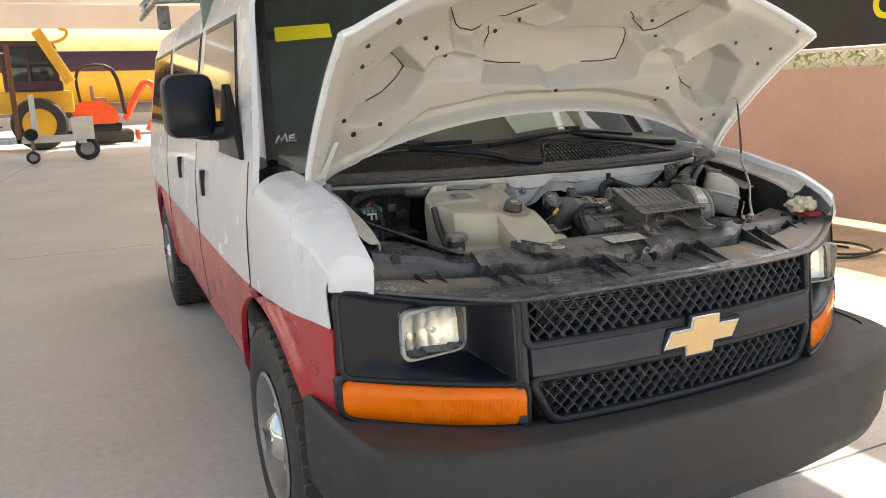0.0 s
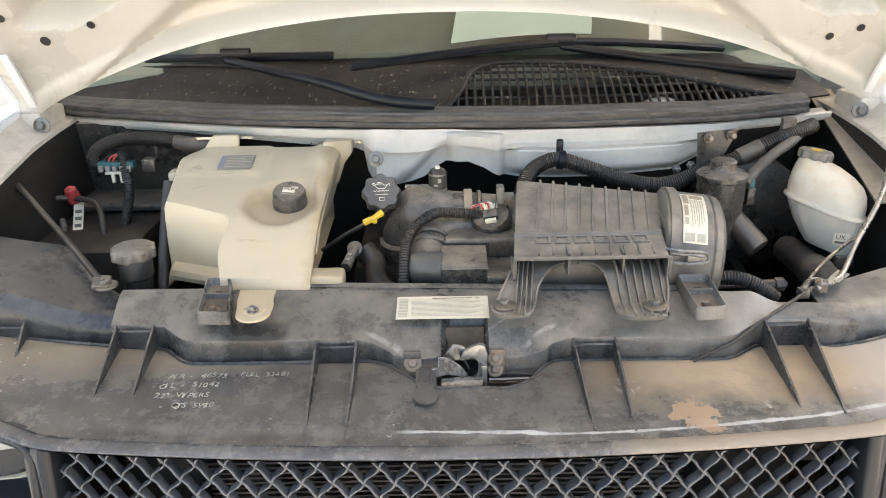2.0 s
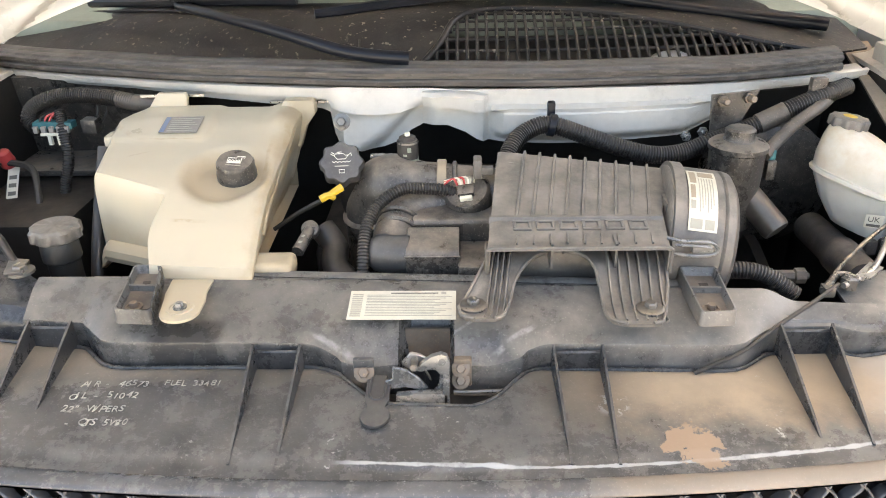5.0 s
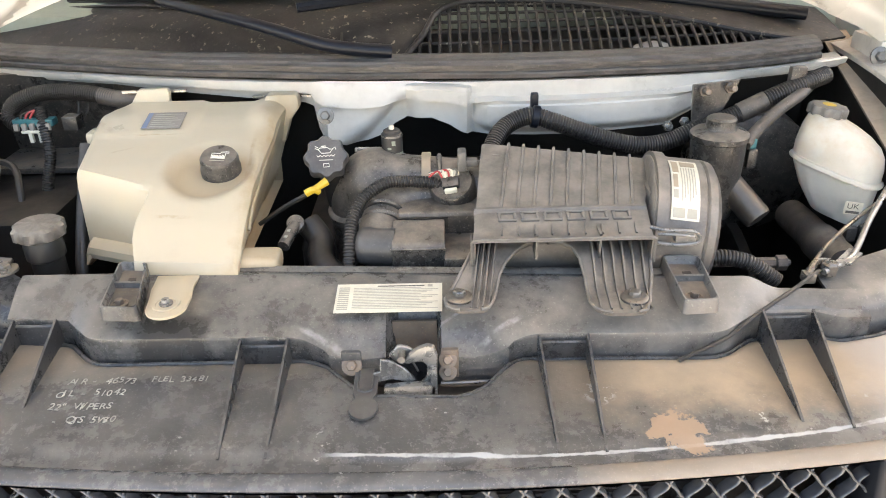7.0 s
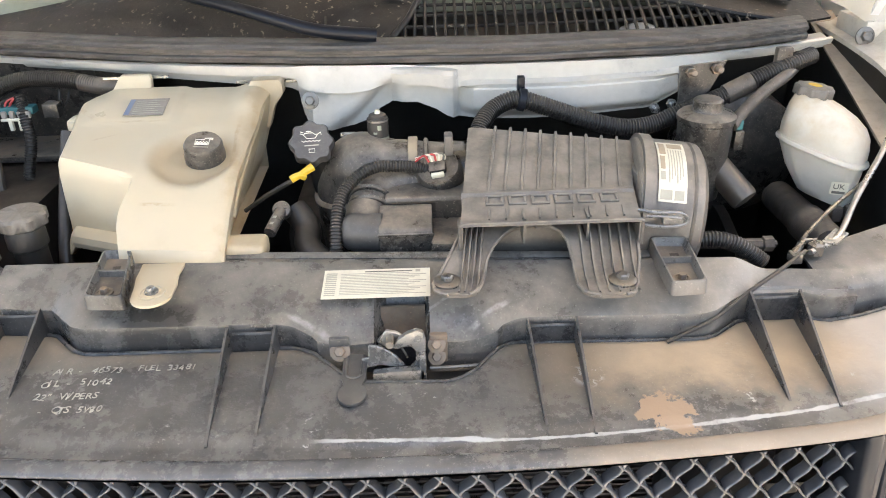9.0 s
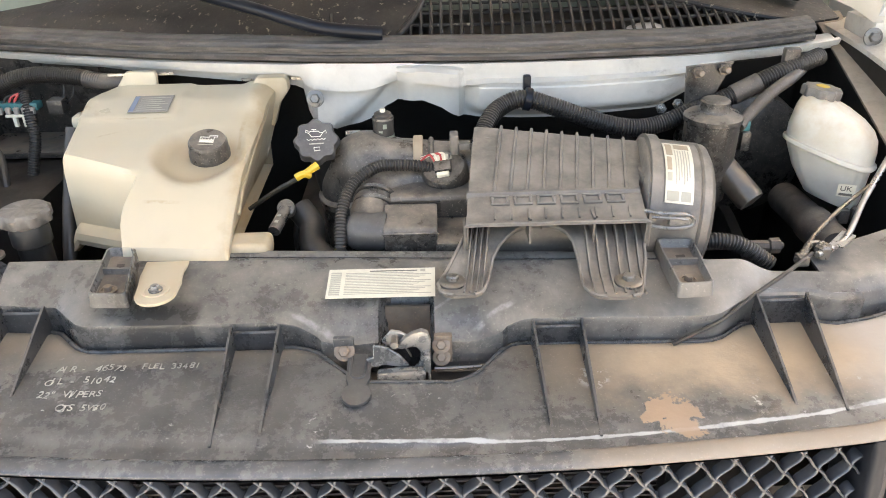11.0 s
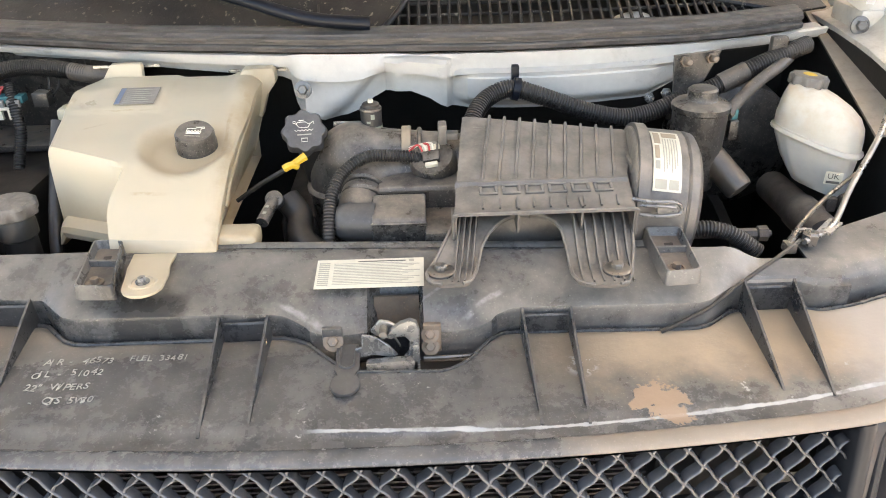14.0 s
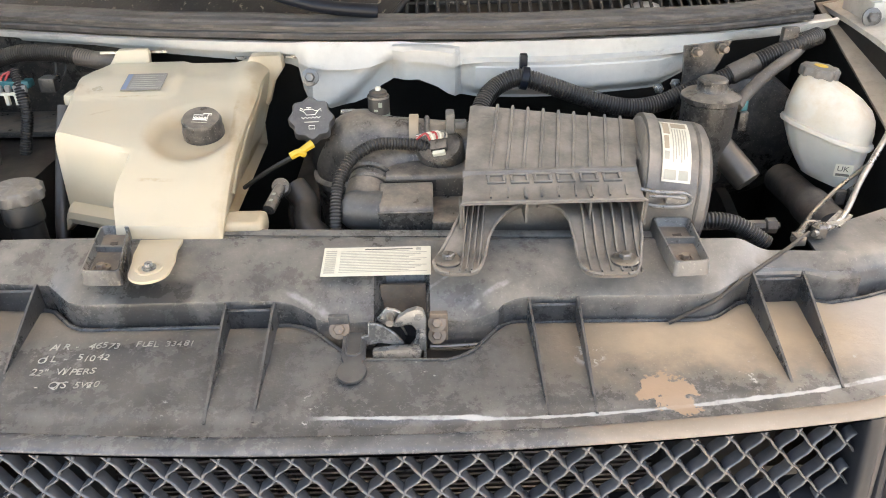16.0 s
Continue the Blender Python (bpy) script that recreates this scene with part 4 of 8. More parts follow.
# headlamp bezels and lamps
for s in (-1, 1):
    def P(d, z, dy=0.0):
        return (XC + s * d, front_y(XC + s * d, z) + dy, z)
    d0, d1, za, zb = 0.515, 0.915, 0.782, 0.985
    def bowl(u, v):
        d = d0 + (d1 - d0) * u
        z = za + 0.018 * u + (top_z(XC + s * d) + 0.004 - za - 0.018 * u) * v
        e = sstep(0, 1, min(u / 0.21, (1 - u) / 0.20, v / 0.27, (1 - v) / 0.09))
        y = front_y(XC + s * d, z) + 0.006
        deep = max(y + 0.012, 0.252 + 0.03 * sstep(0.62, 0.9, u))
        # socket behind the lamp
        if abs(d - 0.690) < 0.082 and abs(z - 0.912) < 0.053:
            return (XC + s * d, 0.335, z)
        return (XC + s * d, y + (deep - y) * e, z)
    bez = part("headlamp_bezel", sheet(bowl, 72, 44, 0.004), "black", van, "black plastic headlamp bezel")
    part("bezel_rim", moulding(rounded([(XC + s * 0.527, 0.792), (XC + s * 0.527, 0.984), (XC + s * 0.70, 0.987), (XC + s * 0.906, 1.018), (XC + s * 0.908, 0.806)], (0.014, 0.02, 0.05, 0.030, 0.022)), 0.015, 0.001, 0.03, 0.0075), "frameblack", bez, "satin black bezel frame")
    part("bezel_rim", moulding(rounded([(XC + s * 0.512, 0.676), (XC + s * 0.512, 0.776), (XC + s * 0.918, 0.794), (XC + s * 0.916, 0.694), (XC + s * 0.72, 0.678)], (0.010, 0.010, 0.015, 0.03, 0.06)), 0.014, 0.001, 0.03, 0.0065), "frameblack", bez, "satin black lamp frame")
    # sealed-beam lamp: chrome bowl and rounded glass
    cx, cz = 0.690, 0.912
    yl = 0.228
    def rr(w, h, r, k=28):
        pts = []
        for i in range(k):
            t = 2 * math.pi * i / k
            c, q = math.cos(t), math.sin(t)
            pts.append((w * math.copysign(abs(c) ** 0.32, c), h * math.copysign(abs(q) ** 0.32, q)))
        return pts
    def ringat(w, h, y):
        return [(XC + s * (cx + p * 1.0), y - p * 0.12, cz + q) for p, q in rr(w, h, 0)]
    lamp = part("headlamp", loft([ringat(0.094, 0.066, yl + 0.03), ringat(0.096, 0.067, yl + 0.006), ringat(0.089, 0.060, yl + 0.003), ringat(0.087, 0.058, yl + 0.012)], caps=False), "lamp_rim", van, "rectangular sealed-beam headlamp")
    bowl_m = lambda u, v: (XC + s * (cx + 0.088 * u), yl + 0.012 + 0.055 * (1 - min(1.0, (abs(u) * 0.72) ** 2 + (v * 0.45) ** 2)) ** 0.5 - 0.0106 * u + 0.0018 * abs(math.sin(u * 7.8)), cz + 0.059 * v)
    part("reflector", sheet(lambda u, v: bowl_m(2 * u - 1, 2 * v - 1), 60, 24, 0.002), "reflector", lamp, "chromed headlamp reflector")
    part("bulb", tube([(XC + s * cx, yl + 0.062, cz), (XC + s * cx, yl + 0.024, cz)], 0.008, 10), "lens", lamp, "glass headlamp bulb")
    part("lens", loft([ringat(0.089, 0.060, yl + 0.006), ringat(0.088, 0.059, yl - 0.001), ringat(0.078, 0.050, yl - 0.008), ringat(0.05, 0.033, yl - 0.011), ringat(0.012, 0.008, yl - 0.012)]), "lens", lamp, "fluted headlamp glass").visible_shadow = False
    # amber marker lamp
    def amb(u, v):
        d = 0.5105 + 0.410 * u
        z = 0.6755 + 0.016 * u * u + v * 0.1025
        if u > 0.93:
            z = z + (0.727 + 0.012 - z) * ((u - 0.93) / 0.07) ** 2 * 0.35
        return P(d, z, 0.002 + 0.012 * abs(2 * v - 1) ** 6)
    am = part("marker_lamp", sheet(amb, 30, 8, 0.012), "amber", van, "long amber marker lamp")
    for i in range(26):
        u = 0.05 + 0.6 * i / 26
        part("lens_rib", join(*[box(*(lambda p: (p[0] - 0.0022, p[0] + 0.0022, p[1] - 0.0006, p[1] + 0.002, 0.700, 0.750))(amb(u, 0.5)))]), "amber", am)

# ---- upper radiator cover (tray) and core support ----
BACK = [(-0.93, 0.38), (-0.80, 0.36), (-0.62, 0.345), (-0.50, 0.335), (-0.455, 0.330), (-0.42, 0.325), (-0.39, 0.322), (-0.352, 0.284), (-0.335, 0.278), (-0.09, 0.276), (-0.065, 0.265), (-0.02, 0.214), (0.0, 0.206), (0.095, 0.202), (0.118, 0.214), (0.158, 0.268), (0.175, 0.272), (0.395, 0.266), (0.412, 0.272), (0.448, 0.30), (0.47, 0.305), (0.53, 0.305), (0.555, 0.292), (0.60, 0.298), (0.66, 0.314), (0.75, 0.340), (0.85, 0.375), (0.99, 0.40)]
def tray_front(x):
    return front_y(x, top_z(x)) + 0.022
def tray(u, v):
    x = XC - 0.925 + 1.85 * u
    ya, yb = tray_front(x), max(lerp_table(BACK, x), tray_front(x) + 0.02)
    zf = top_z(x) + 0.012
    if v < 0.10:
        k = v / 0.10
        return (x, ya - 0.010 + 0.012 * k, zf - 0.010 * (1 - k) ** 2)
    k = (v - 0.10) / 0.90
    return (x, ya + 0.002 + (yb - ya - 0.002) * k, zf + 0.004 * sstep(0.10, 0.17, k) + 0.012 * k - 0.006 * sstep(0.93, 1.0, k))
cover = part("radiator_cover", sheet(tray, 140, 40, 0.005), "tray", van, "worn dusty black plastic cover above the grille")

edge = [Vector(tray(i / 120, 1.0)) + Vector((0, -0.002, 0.002)) for i in range(14, 107)]
part("cover_edge", tube(edge, 0.0030, 8, 1), "rib", cover)
def fin(p, q, top, base):
    """An upright tapering rib from its tall rear end p to its tip q."""
    p, q = Vector((*p, 0)), Vector((*q, 0))
    side = Vector(((q - p).y, -(q - p).x, 0)).normalized() * 0.0024
    rings = []
    for k in range(9):
        f = k / 8
        c = p.lerp(q, f)
        zb = base + 0.016 - 0.018 * f
        zt = zb + 0.004 + (top - base - 0.012) * (1 - f) ** 0.9
        rings.append([c - side + Vector((0, 0, zb - 0.010)), c + side + Vector((0, 0, zb - 0.010)), c + side * 0.6 + Vector((0, 0, zt)), c - side * 0.6 + Vector((0, 0, zt))])
    return loft(rings)
for x1, x2, q1, q2, yb, yt, top in ((-0.164, -0.108, -0.158, -0.109, 0.275, 0.122, 1.034), (0.188, 0.245, 0.192, 0.241, 0.271, 0.122, 1.034), (0.460, 0.520, 0.455, 0.507, 0.301, 0.150, 1.042), (-0.457, -0.404, -0.446, -0.395, 0.326, 0.190, 1.036), (-0.66, -0.60, -0.63, -0.585, 0.345, 0.26, 1.036), (0.72, 0.78, 0.70, 0.75, 0.35, 0.24, 1.036)):
    part("stiffening_rib", fin((x1, yb), (q1, yt), top, 0.997), "rib", van)
    part("stiffening_rib", fin((x2, yb), (q2, yt), top, 0.997), "rib", van)
    part("rib_bridge", box(x1, x2, yb - 0.004, yb + 0.001, 0.99, top, 0.002, 1), "rib", van)

# core support: a pressed cross beam with its front face stepping in and out
def core_front(x):
    return lerp_table([(p, q + 0.004) for p, q in BACK if -0.48 < p < 0.57], x)
def core_rear(x):
    return 0.400 - 0.06 * max(0.0, x + 0.26)
rings = []
for i in range(161):
    x = -0.47 + 1.06 * i / 160
    latch = sstep(-0.125, -0.02, x) * (1 - sstep(0.10, 0.20, x))
    yf, yr = max(core_front(x), 0.262), core_rear(x)
    slot = sstep(0.010, 0.016, x) * (1 - sstep(0.066, 0.072, x))
    z1 = 1.029 - 0.020 * latch + 0.003 * math.sin(x * 40) * latch
    rise = 0.018 * sstep(0.45, 0.50, x)
    w = yr - yf
    rings.append([(x, yr, 0.80), (x, yf + 0.012, 0.80), (x, yf + 0.003 + 0.05 * slot, 0.97), (x, yf + 0.05 * slot, z1 + 0.007), (x, yf + 0.0012 + 0.05 * slot, z1 + 0.0105), (x, yf + 0.005 + 0.048 * slot, z1 + 0.0125), (x, yf + 0.16 * w + 0.04 * slot, z1 + 0.016 + 0.012 * latch), (x, yf + 0.40 * w + 0.02 * slot, 1.055 - rise), (x, yf + 0.60 * w, 1.063 - rise), (x, yf + 0.88 * w, 1.069 - rise), (x, yr - 0.002, 1.066 - rise), (x, yr, 1.056 - rise)])
core = part("core_support", loft(rings), "core", van, "dusty black radiator core support", 24)
part("support_lip", loft([[(x, core_rear(x) + a, 1.060 + b) for a, b in ((0.0, -0.010), (0.0, 0.006), (0.003, 0.008), (0.013, 0.008), (0.015, 0.005), (0.015, -0.010))] for x in (-0.225, -0.1, 0.0, 0.12, 0.25, 0.375)]), "core", core)
for s, xa, xb in ((-1, -0.46, -0.775), (1, 0.560, 0.84)):
    def side(u, v):
        x = xa + (xb - xa) * u
        zr = lerp_table([(0, 1.054), (0.09, 1.054), (0.23, 1.060), (0.36, 1.075), (0.5, 1.090), (0.7, 1.100), (1, 1.120)], u)
        prof = [(0.345, 0.93), (0.347, 0.99), (0.351, zr - 0.030), (0.364, zr - 0.012), (0.405 + 0.12 * sstep(0.02, 0.5, u), zr)]
        if s > 0:
            yf = 0.308 + 0.060 * u
            prof = [(yf, 0.93), (yf + 0.002, 1.012), (yf + 0.010, 1.034), (yf + 0.024, 1.044 + 0.004 * u), (0.39 + 0.115 * u, 1.050 + 0.012 * u)]
        k = v * 4
        i = min(int(k), 3)
        f = k - i
        return (x, prof[i][0] + (prof[i + 1][0] - prof[i][0]) * f, prof[i][1] + (prof[i + 1][1] - prof[i][1]) * f)
    plate = part("support_side_plate", sheet(side, 14, 16, 0.004), "rib" if s < 0 else "core", core, "dusty black support plate with square holes")
    for u, v, w in ((0.80, 0.62, 0.012), (0.80, 0.55, 0.006), (0.52, 0.36, 0.011), (0.46, 0.36, 0.005), (0.66, 0.80, 0.010)):
        p = side(u, v)
        part("punched_hole", box(p[0] - w, p[0] + w, p[1] - 0.0075, p[1] - 0.001, p[2] - w, p[2] + w, 0.001, 1), "dark", van)
    def flange(u, v, s=s):
        y = 0.395 + 0.54 * u
        return (XC + s * (0.829 - 0.058 * sstep(0, 0.85, v) - 0.004 * v), y, lerp_table(TOP, y) - 0.010 - 0.024 * sstep(0.1, 0.5, v) - 0.010 * v - 0.02 * sstep(0.85, 1, v))
    part("apron", sheet(flange, 24, 12, 0.003), "flange", van, "dusty white inner fender flange")
    part("inner_fender", sheet(lambda u, v: (XC + s * (0.772 - 0.02 * v), 0.42 + 0.58 * u, lerp_table(TOP, 0.42 + 0.58 * u) - 0.050 - 0.6 * v), 10, 4, 0.006), "dark", van, "dark inner fender wall")
part("condenser_core", box(-0.44, 0.50, 0.235, 0.26, 0.58, 0.98), "dark", van, "dark finned radiator core behind the grille")
for i in range(36):
    part("cooling_fin", box(-0.34, 0.36, 0.222, 0.236, 0.665 + 0.0085 * i, 0.6685 + 0.0085 * i), "dullsteel", van)
for x in (-0.35, 0.375):
    part("radiator_side_tank", box(x - 0.03, x + 0.03, 0.20, 0.25, 0.60, 0.97, 0.008), "dark", van)
part("bay_floor", box(XC - 0.84, XC + 0.84, 0.40, 1.0, 0.58, 0.62), "dark", van)
part("bay_back", box(XC - 0.84, XC + 0.84, 0.985, 1.0, 0.6, 1.22), "dark", van, "dark firewall in the engine bay")

# ---- cowl ----
def seal_y(x):
    return 0.724 + 0.20 * (x - 0.2) ** 2 + 0.35 * max(0.0, x - 0.45) ** 2
def seal_z(x):
    return 1.220
LOW = [(-0.80, 1.225), (-0.60, 1.207), (-0.335, 1.190), (-0.15, 1.180), (-0.130, 1.172), (-0.124, 1.130), (-0.086, 1.114), (-0.048, 1.114), (-0.019, 1.126), (0.0, 1.145), (0.025, 1.158), (0.062, 1.160), (0.094, 1.147), (0.117, 1.130), (0.16, 1.127), (0.23, 1.124), (0.308, 1.124), (0.45, 1.132), (0.50, 1.155), (0.575, 1.200), (0.80, 1.225)]
def fire(u, v):
    x = -0.78 + 1.56 * u
    y, z = seal_y(x), seal_z(x)
    lo = min(lerp_table(LOW, x), z - 0.02)
    big = sstep(0.13, 0.16, x) * (1 - sstep(0.44, 0.56, x))
    left = sstep(-0.13, -0.11, x) * (1 - sstep(-0.10 + 0.14 * (1 - v), -0.06 + 0.14 * (1 - v), x))
    chan = sstep(0.018, 0.045, x) * (1 - sstep(0.112, 0.130, x))
    step = 0.014 * sstep(0.36, 0.40, v)
    return (x, y + 0.030 - 0.020 * (1 - v) - 0.010 * v - 0.030 * big * sstep(0.30, 0.42, v) + 0.022 * big * sstep(0.72, 0.95, v) + step - 0.030 * left * v - 0.018 * chan * sstep(0.10, 0.16, v), z + (lo - z) * v)
part("cowl_lip", sheet(fire, 200, 28, 0.006), "fire", van, "white painted cowl lip and doghouse edge", 28)
part("bolt", bolt((-0.1086, 0.712, 1.174), 0.008, (0, -1, 0.3)), "dullsteel", van)
for xa, xb, zc in ((-0.452, -0.345, 1.2045), (-0.236, -0.132, 1.1915)):
    part("tab_clip", box(xa, xb, 0.768, 0.772, zc - 0.002, zc + 0.002), "steel", van, "thin bright steel clip")
part("lip_flange", loft([[(x, seal_y(x) + 0.012, seal_z(x) - 0.010), (x, seal_y(x) + 0.010, seal_z(x) - 0.006), (x, seal_y(x) + 0.05, seal_z(x) - 0.002), (x, seal_y(x) + 0.05, seal_z(x) - 0.008)] for x in [-0.78 + 1.56 * i / 40 for i in range(41)]]), "fire", van)
xs = [-0.78 + 1.50 * i / 60 for i in range(61)]
def sealring(x):
    y, z = seal_y(x), seal_z(x) + 0.0007 * math.sin(x * 21)
    prof = [(0.010, 0.002), (-0.001, 0.006), (-0.002, 0.012), (0.000, 0.0145), (0.005, 0.0155), (0.005, 0.019), (0.001, 0.0205), (0.001, 0.025), (0.006, 0.028), (0.008, 0.0275), (0.010, 0.031), (0.020, 0.034), (0.024, 0.033), (0.028, 0.036), (0.044, 0.036), (0.058, 0.026), (0.055, -0.004)]
    return [(x, y + a, z + b) for a, b in prof]
part("cowl_seal", loft([sealring(x) for x in xs]), "seal", van, "dusty ribbed rubber cowl seal")
def cowl(u, v):
    x = -0.80 + 1.60 * u
    y0, z0 = seal_y(x) + 0.052, seal_z(x) + 0.022
    d = abs(x - XC) / 0.84
    y1, z1 = 0.955 + 0.34 * d ** 2.2, 1.322 - 0.055 * d ** 2
    return Vector((x, y0 + (y1 - y0) * v, z0 + (z1 - z0) * v + 0.014 * math.sin(v * math.pi)))
LAT_TOP = [(0.02, 0.02), (0.05, 0.25), (0.075, 0.55), (0.12, 0.72), (0.20, 0.74), (0.32, 0.66), (0.48, 0.40), (0.62, 0.14), (0.70, 0.02)]
def lat_top(x):
    return lerp_table(LAT_TOP, x)
bm = bmesh.new()
nu, nv = 160, 40
vs = [[bm.verts.new(cowl(i / nu, j / nv)) for j in range(nv + 1)] for i in range(nu + 1)]
for i in range(nu):
    for j in range(nv):
        x = -0.80 + 1.60 * (i + 0.5) / nu
        if not (0.03 < x < 0.70 and (j + 0.5) / nv < lat_top(x) - 0.03):
            bm.faces.new((vs[i][j], vs[i + 1][j], vs[i + 1][j + 1], vs[i][j + 1]))
bmesh.ops.delete(bm, geom=[v for v in bm.verts if not v.link_faces], context="VERTS")
bmesh.ops.recalc_face_normals(bm, faces=bm.faces)
bmesh.ops.solidify(bm, geom=bm.faces[:], thickness=0.004)
cowlp = part("cowl_panel", bm, "cowl", van, "dusty black plastic cowl panel below the windshield")
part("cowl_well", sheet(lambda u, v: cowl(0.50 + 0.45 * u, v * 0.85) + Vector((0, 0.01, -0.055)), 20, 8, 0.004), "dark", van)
part("blower_dome", lathe([(0.05, -0.01), (0.046, 0.012), (0.034, 0.026), (0.016, 0.033), (0, 0.035)], 24, Matrix.Translation((0.445, 0.835, 1.218))), "offwhite", van, "pale blower housing under the vent")
def on_cowl(x, v, up=0.0):
    return cowl((x + 0.80) / 1.60, v) + Vector((0, -0.3 * up, up))
rim_pts = [on_cowl(x, v, 0.003) for x, v in LAT_TOP]
part("vent_rim", tube(rim_pts, 0.0055, 8, 5), "cowl", cowlp)
x = 0.045
while x < 0.68:
    t = lat_top(x)
    if t > 0.06:
        part("vent_bar", tube([on_cowl(x, 0.0), on_cowl(x, t * 0.5, 0.001), on_cowl(x, t)], 0.0032, 6, 2), "cowl", cowlp)
    x += 0.0168
v = 0.05
while v < 0.72:
    span_x = [0.03 + 0.66 * i / 80 for i in range(81) if lat_top(0.03 + 0.66 * i / 80) > v]
    if len(span_x) > 3:
        part("vent_bar", tube([on_cowl(a, v, 0.0) for a in span_x[::4] + [span_x[-1]]], 0.0030, 6, 1), "cowl", cowlp)
    v += 0.125
part("panel_seam", tube([on_cowl(-0.086, 0.03, 0.001), on_cowl(-0.088, 0.30, 0.001)], 0.0022, 6), "dark", cowlp)
part("seal_bead", tube([on_cowl(a, b, 0.003) for a, b in ((-0.76, 0.60), (-0.60, 0.78), (-0.42, 0.72), (-0.25, 0.42), (-0.09, 0.14))], 0.003, 6, 5), "cowl", cowlp)

# wipers
def wiper(name, pts, blade):
    w = part(name, tube(pts, lambda f: 0.012 - 0.003 * f, 10, 6), "black", van, "black windshield wiper arm")
    part("wiper_blade", tube(blade, 0.0085, 8, 6), "black", w, "thin rubber wiper blade")
    part("blade_clip", box(blade[1][0] - 0.03, blade[1][0] + 0.03, blade[1][1] - 0.012, blade[1][1] + 0.008, blade[1][2] + 0.002, blade[1][2] + 0.018, 0.004), "black", w)
    return w
wiper("wiper", [(0.74, 0.93, 1.275), (0.60, 0.96, 1.288), (0.42, 0.97, 1.312), (0.26, 0.96, 1.338)], [(-0.16, 0.84, 1.322), (0.26, 0.955, 1.345), (0.64, 1.08, 1.31)])
wiper("wiper", [(-0.0, 0.765, 1.262), (-0.10, 0.76, 1.275), (-0.22, 0.79, 1.305), (-0.42, 0.93, 1.325)], [(-0.62, 1.02, 1.318), (-0.40, 0.925, 1.332), (-0.20, 0.90, 1.335)])

# paper on the dashboard
tagged(part("paper", sheet(lambda u, v: (0.035 + 0.30 * u + 0.02 * v, 1.005 + 0.07 * u + 0.18 * v, 1.325 + 0.05 * v + 0.006 * math.sin(u * 3)), 6, 4, 0.001), "paper"), "pale green printed sheet lying on the dashboard", "paper")

# ---- text and marks ----
def words(body, size, m, material, parent, name="marking", depth=0.0003):
    cu = bpy.data.curves.new(name, "FONT")
    cu.body, cu.size, cu.extrude = body, size, depth
    ob = bpy.data.objects.new(name, cu)
    scene.collection.objects.link(ob)
    me = bpy.data.meshes.new_from_object(ob)
    bpy.data.objects.remove(ob)
    me.transform(m)
    me.materials.append(M[material])
    o = new(name, me)
    o.parent = parent
    return o
def frame_on(p, xdir, ydir):
    x = Vector(xdir).normalized()
    z = x.cross(Vector(ydir)).normalized()
    y = z.cross(x)
    return Matrix.Translation(p) @ Matrix((x, y, z)).transposed().to_4x4()
def tray_at(x, y, up=0.0012):
    ya, yb = tray_front(x), lerp_table(BACK, x)
    v = 0.10 + 0.90 * (y - ya - 0.002) / (yb - ya - 0.002)
    p = Vector(tray((x - XC + 0.925) / 1.85, v))
    return p + Vector((0, -0.1 * up, up))
scrawl = random.Random(11)
for body, x, y, sz in (("AIR - 46573", -0.360, 0.238, 0.0135), ("OIL - 51042", -0.366, 0.218, 0.0135), ("22\" WIPERS", -0.366, 0.197, 0.0135), ("- QTS 5W30", -0.352, 0.176, 0.0130), ("FUEL 33481", -0.263, 0.238, 0.0125)):
    for k, ch in enumerate(body):
        if ch == " ":
            continue
        xk, yk = x + k * sz * 0.54, y + scrawl.uniform(-0.0012, 0.0012)
        a = scrawl.uniform(-0.14, 0.10)
        p, q, r = tray_at(xk, yk), tray_at(xk + 0.02 * math.cos(a), yk + 0.02 * math.sin(a)), tray_at(xk + 0.004, yk + 0.02)
        if ch == "I":
            part("paint_marking", put(box(0.001, 0.0026, 0.0, sz * 0.72, 0.0, 0.0004), frame_on(p, q - p, r - p)), "pen", cover)
            continue
        words(ch, sz * scrawl.uniform(0.92, 1.10), frame_on(p, q - p, r - p) @ Matrix.Shear("XY", 4, (0.18, 0.0)), "pen", cover, "paint_marking")

# ---- coolant tank ----
TZ = [(0.37, 1.068), (0.385, 1.082), (0.40, 1.092), (0.44, 1.117), (0.50, 1.144), (0.55, 1.156), (0.62, 1.167), (0.66, 1.175), (0.70, 1.184), (0.76, 1.189)]
def tank_z(x, y):
    z = lerp_table(TZ, y)
    d = math.hypot(x + 0.252, (y - 0.548) * 0.95)
    z -= 0.013 * (1 - sstep(0.045, 0.070, d))
    z += 0.0035 * sstep(0.638, 0.645, y) * (1 - sstep(-0.315, -0.30, x)) + 0.007 * sstep(-0.235, -0.205, x) * sstep(0.655, 0.685, y)
    z -= 0.004 * sstep(-0.415, -0.45, x) * sstep(0.60, 0.68, y)
    return z
def tank_left(y):
    return lerp_table([(0.50, -0.434), (0.55, -0.441), (0.66, -0.458), (0.705, -0.462), (0.73, -0.452), (0.755, -0.432)], y)
def tank_step(y):
    return lerp_table([(0.38, -0.318), (0.42, -0.330), (0.44, -0.332), (0.50, -0.324), (0.62, -0.33), (0.76, -0.33)], y)
def tank_ridge(y):
    return lerp_table([(0.38, -0.194), (0.435, -0.196), (0.49, -0.198), (0.58, -0.207), (0.64, -0.212), (0.70, -0.208), (0.76, -0.200)], y)
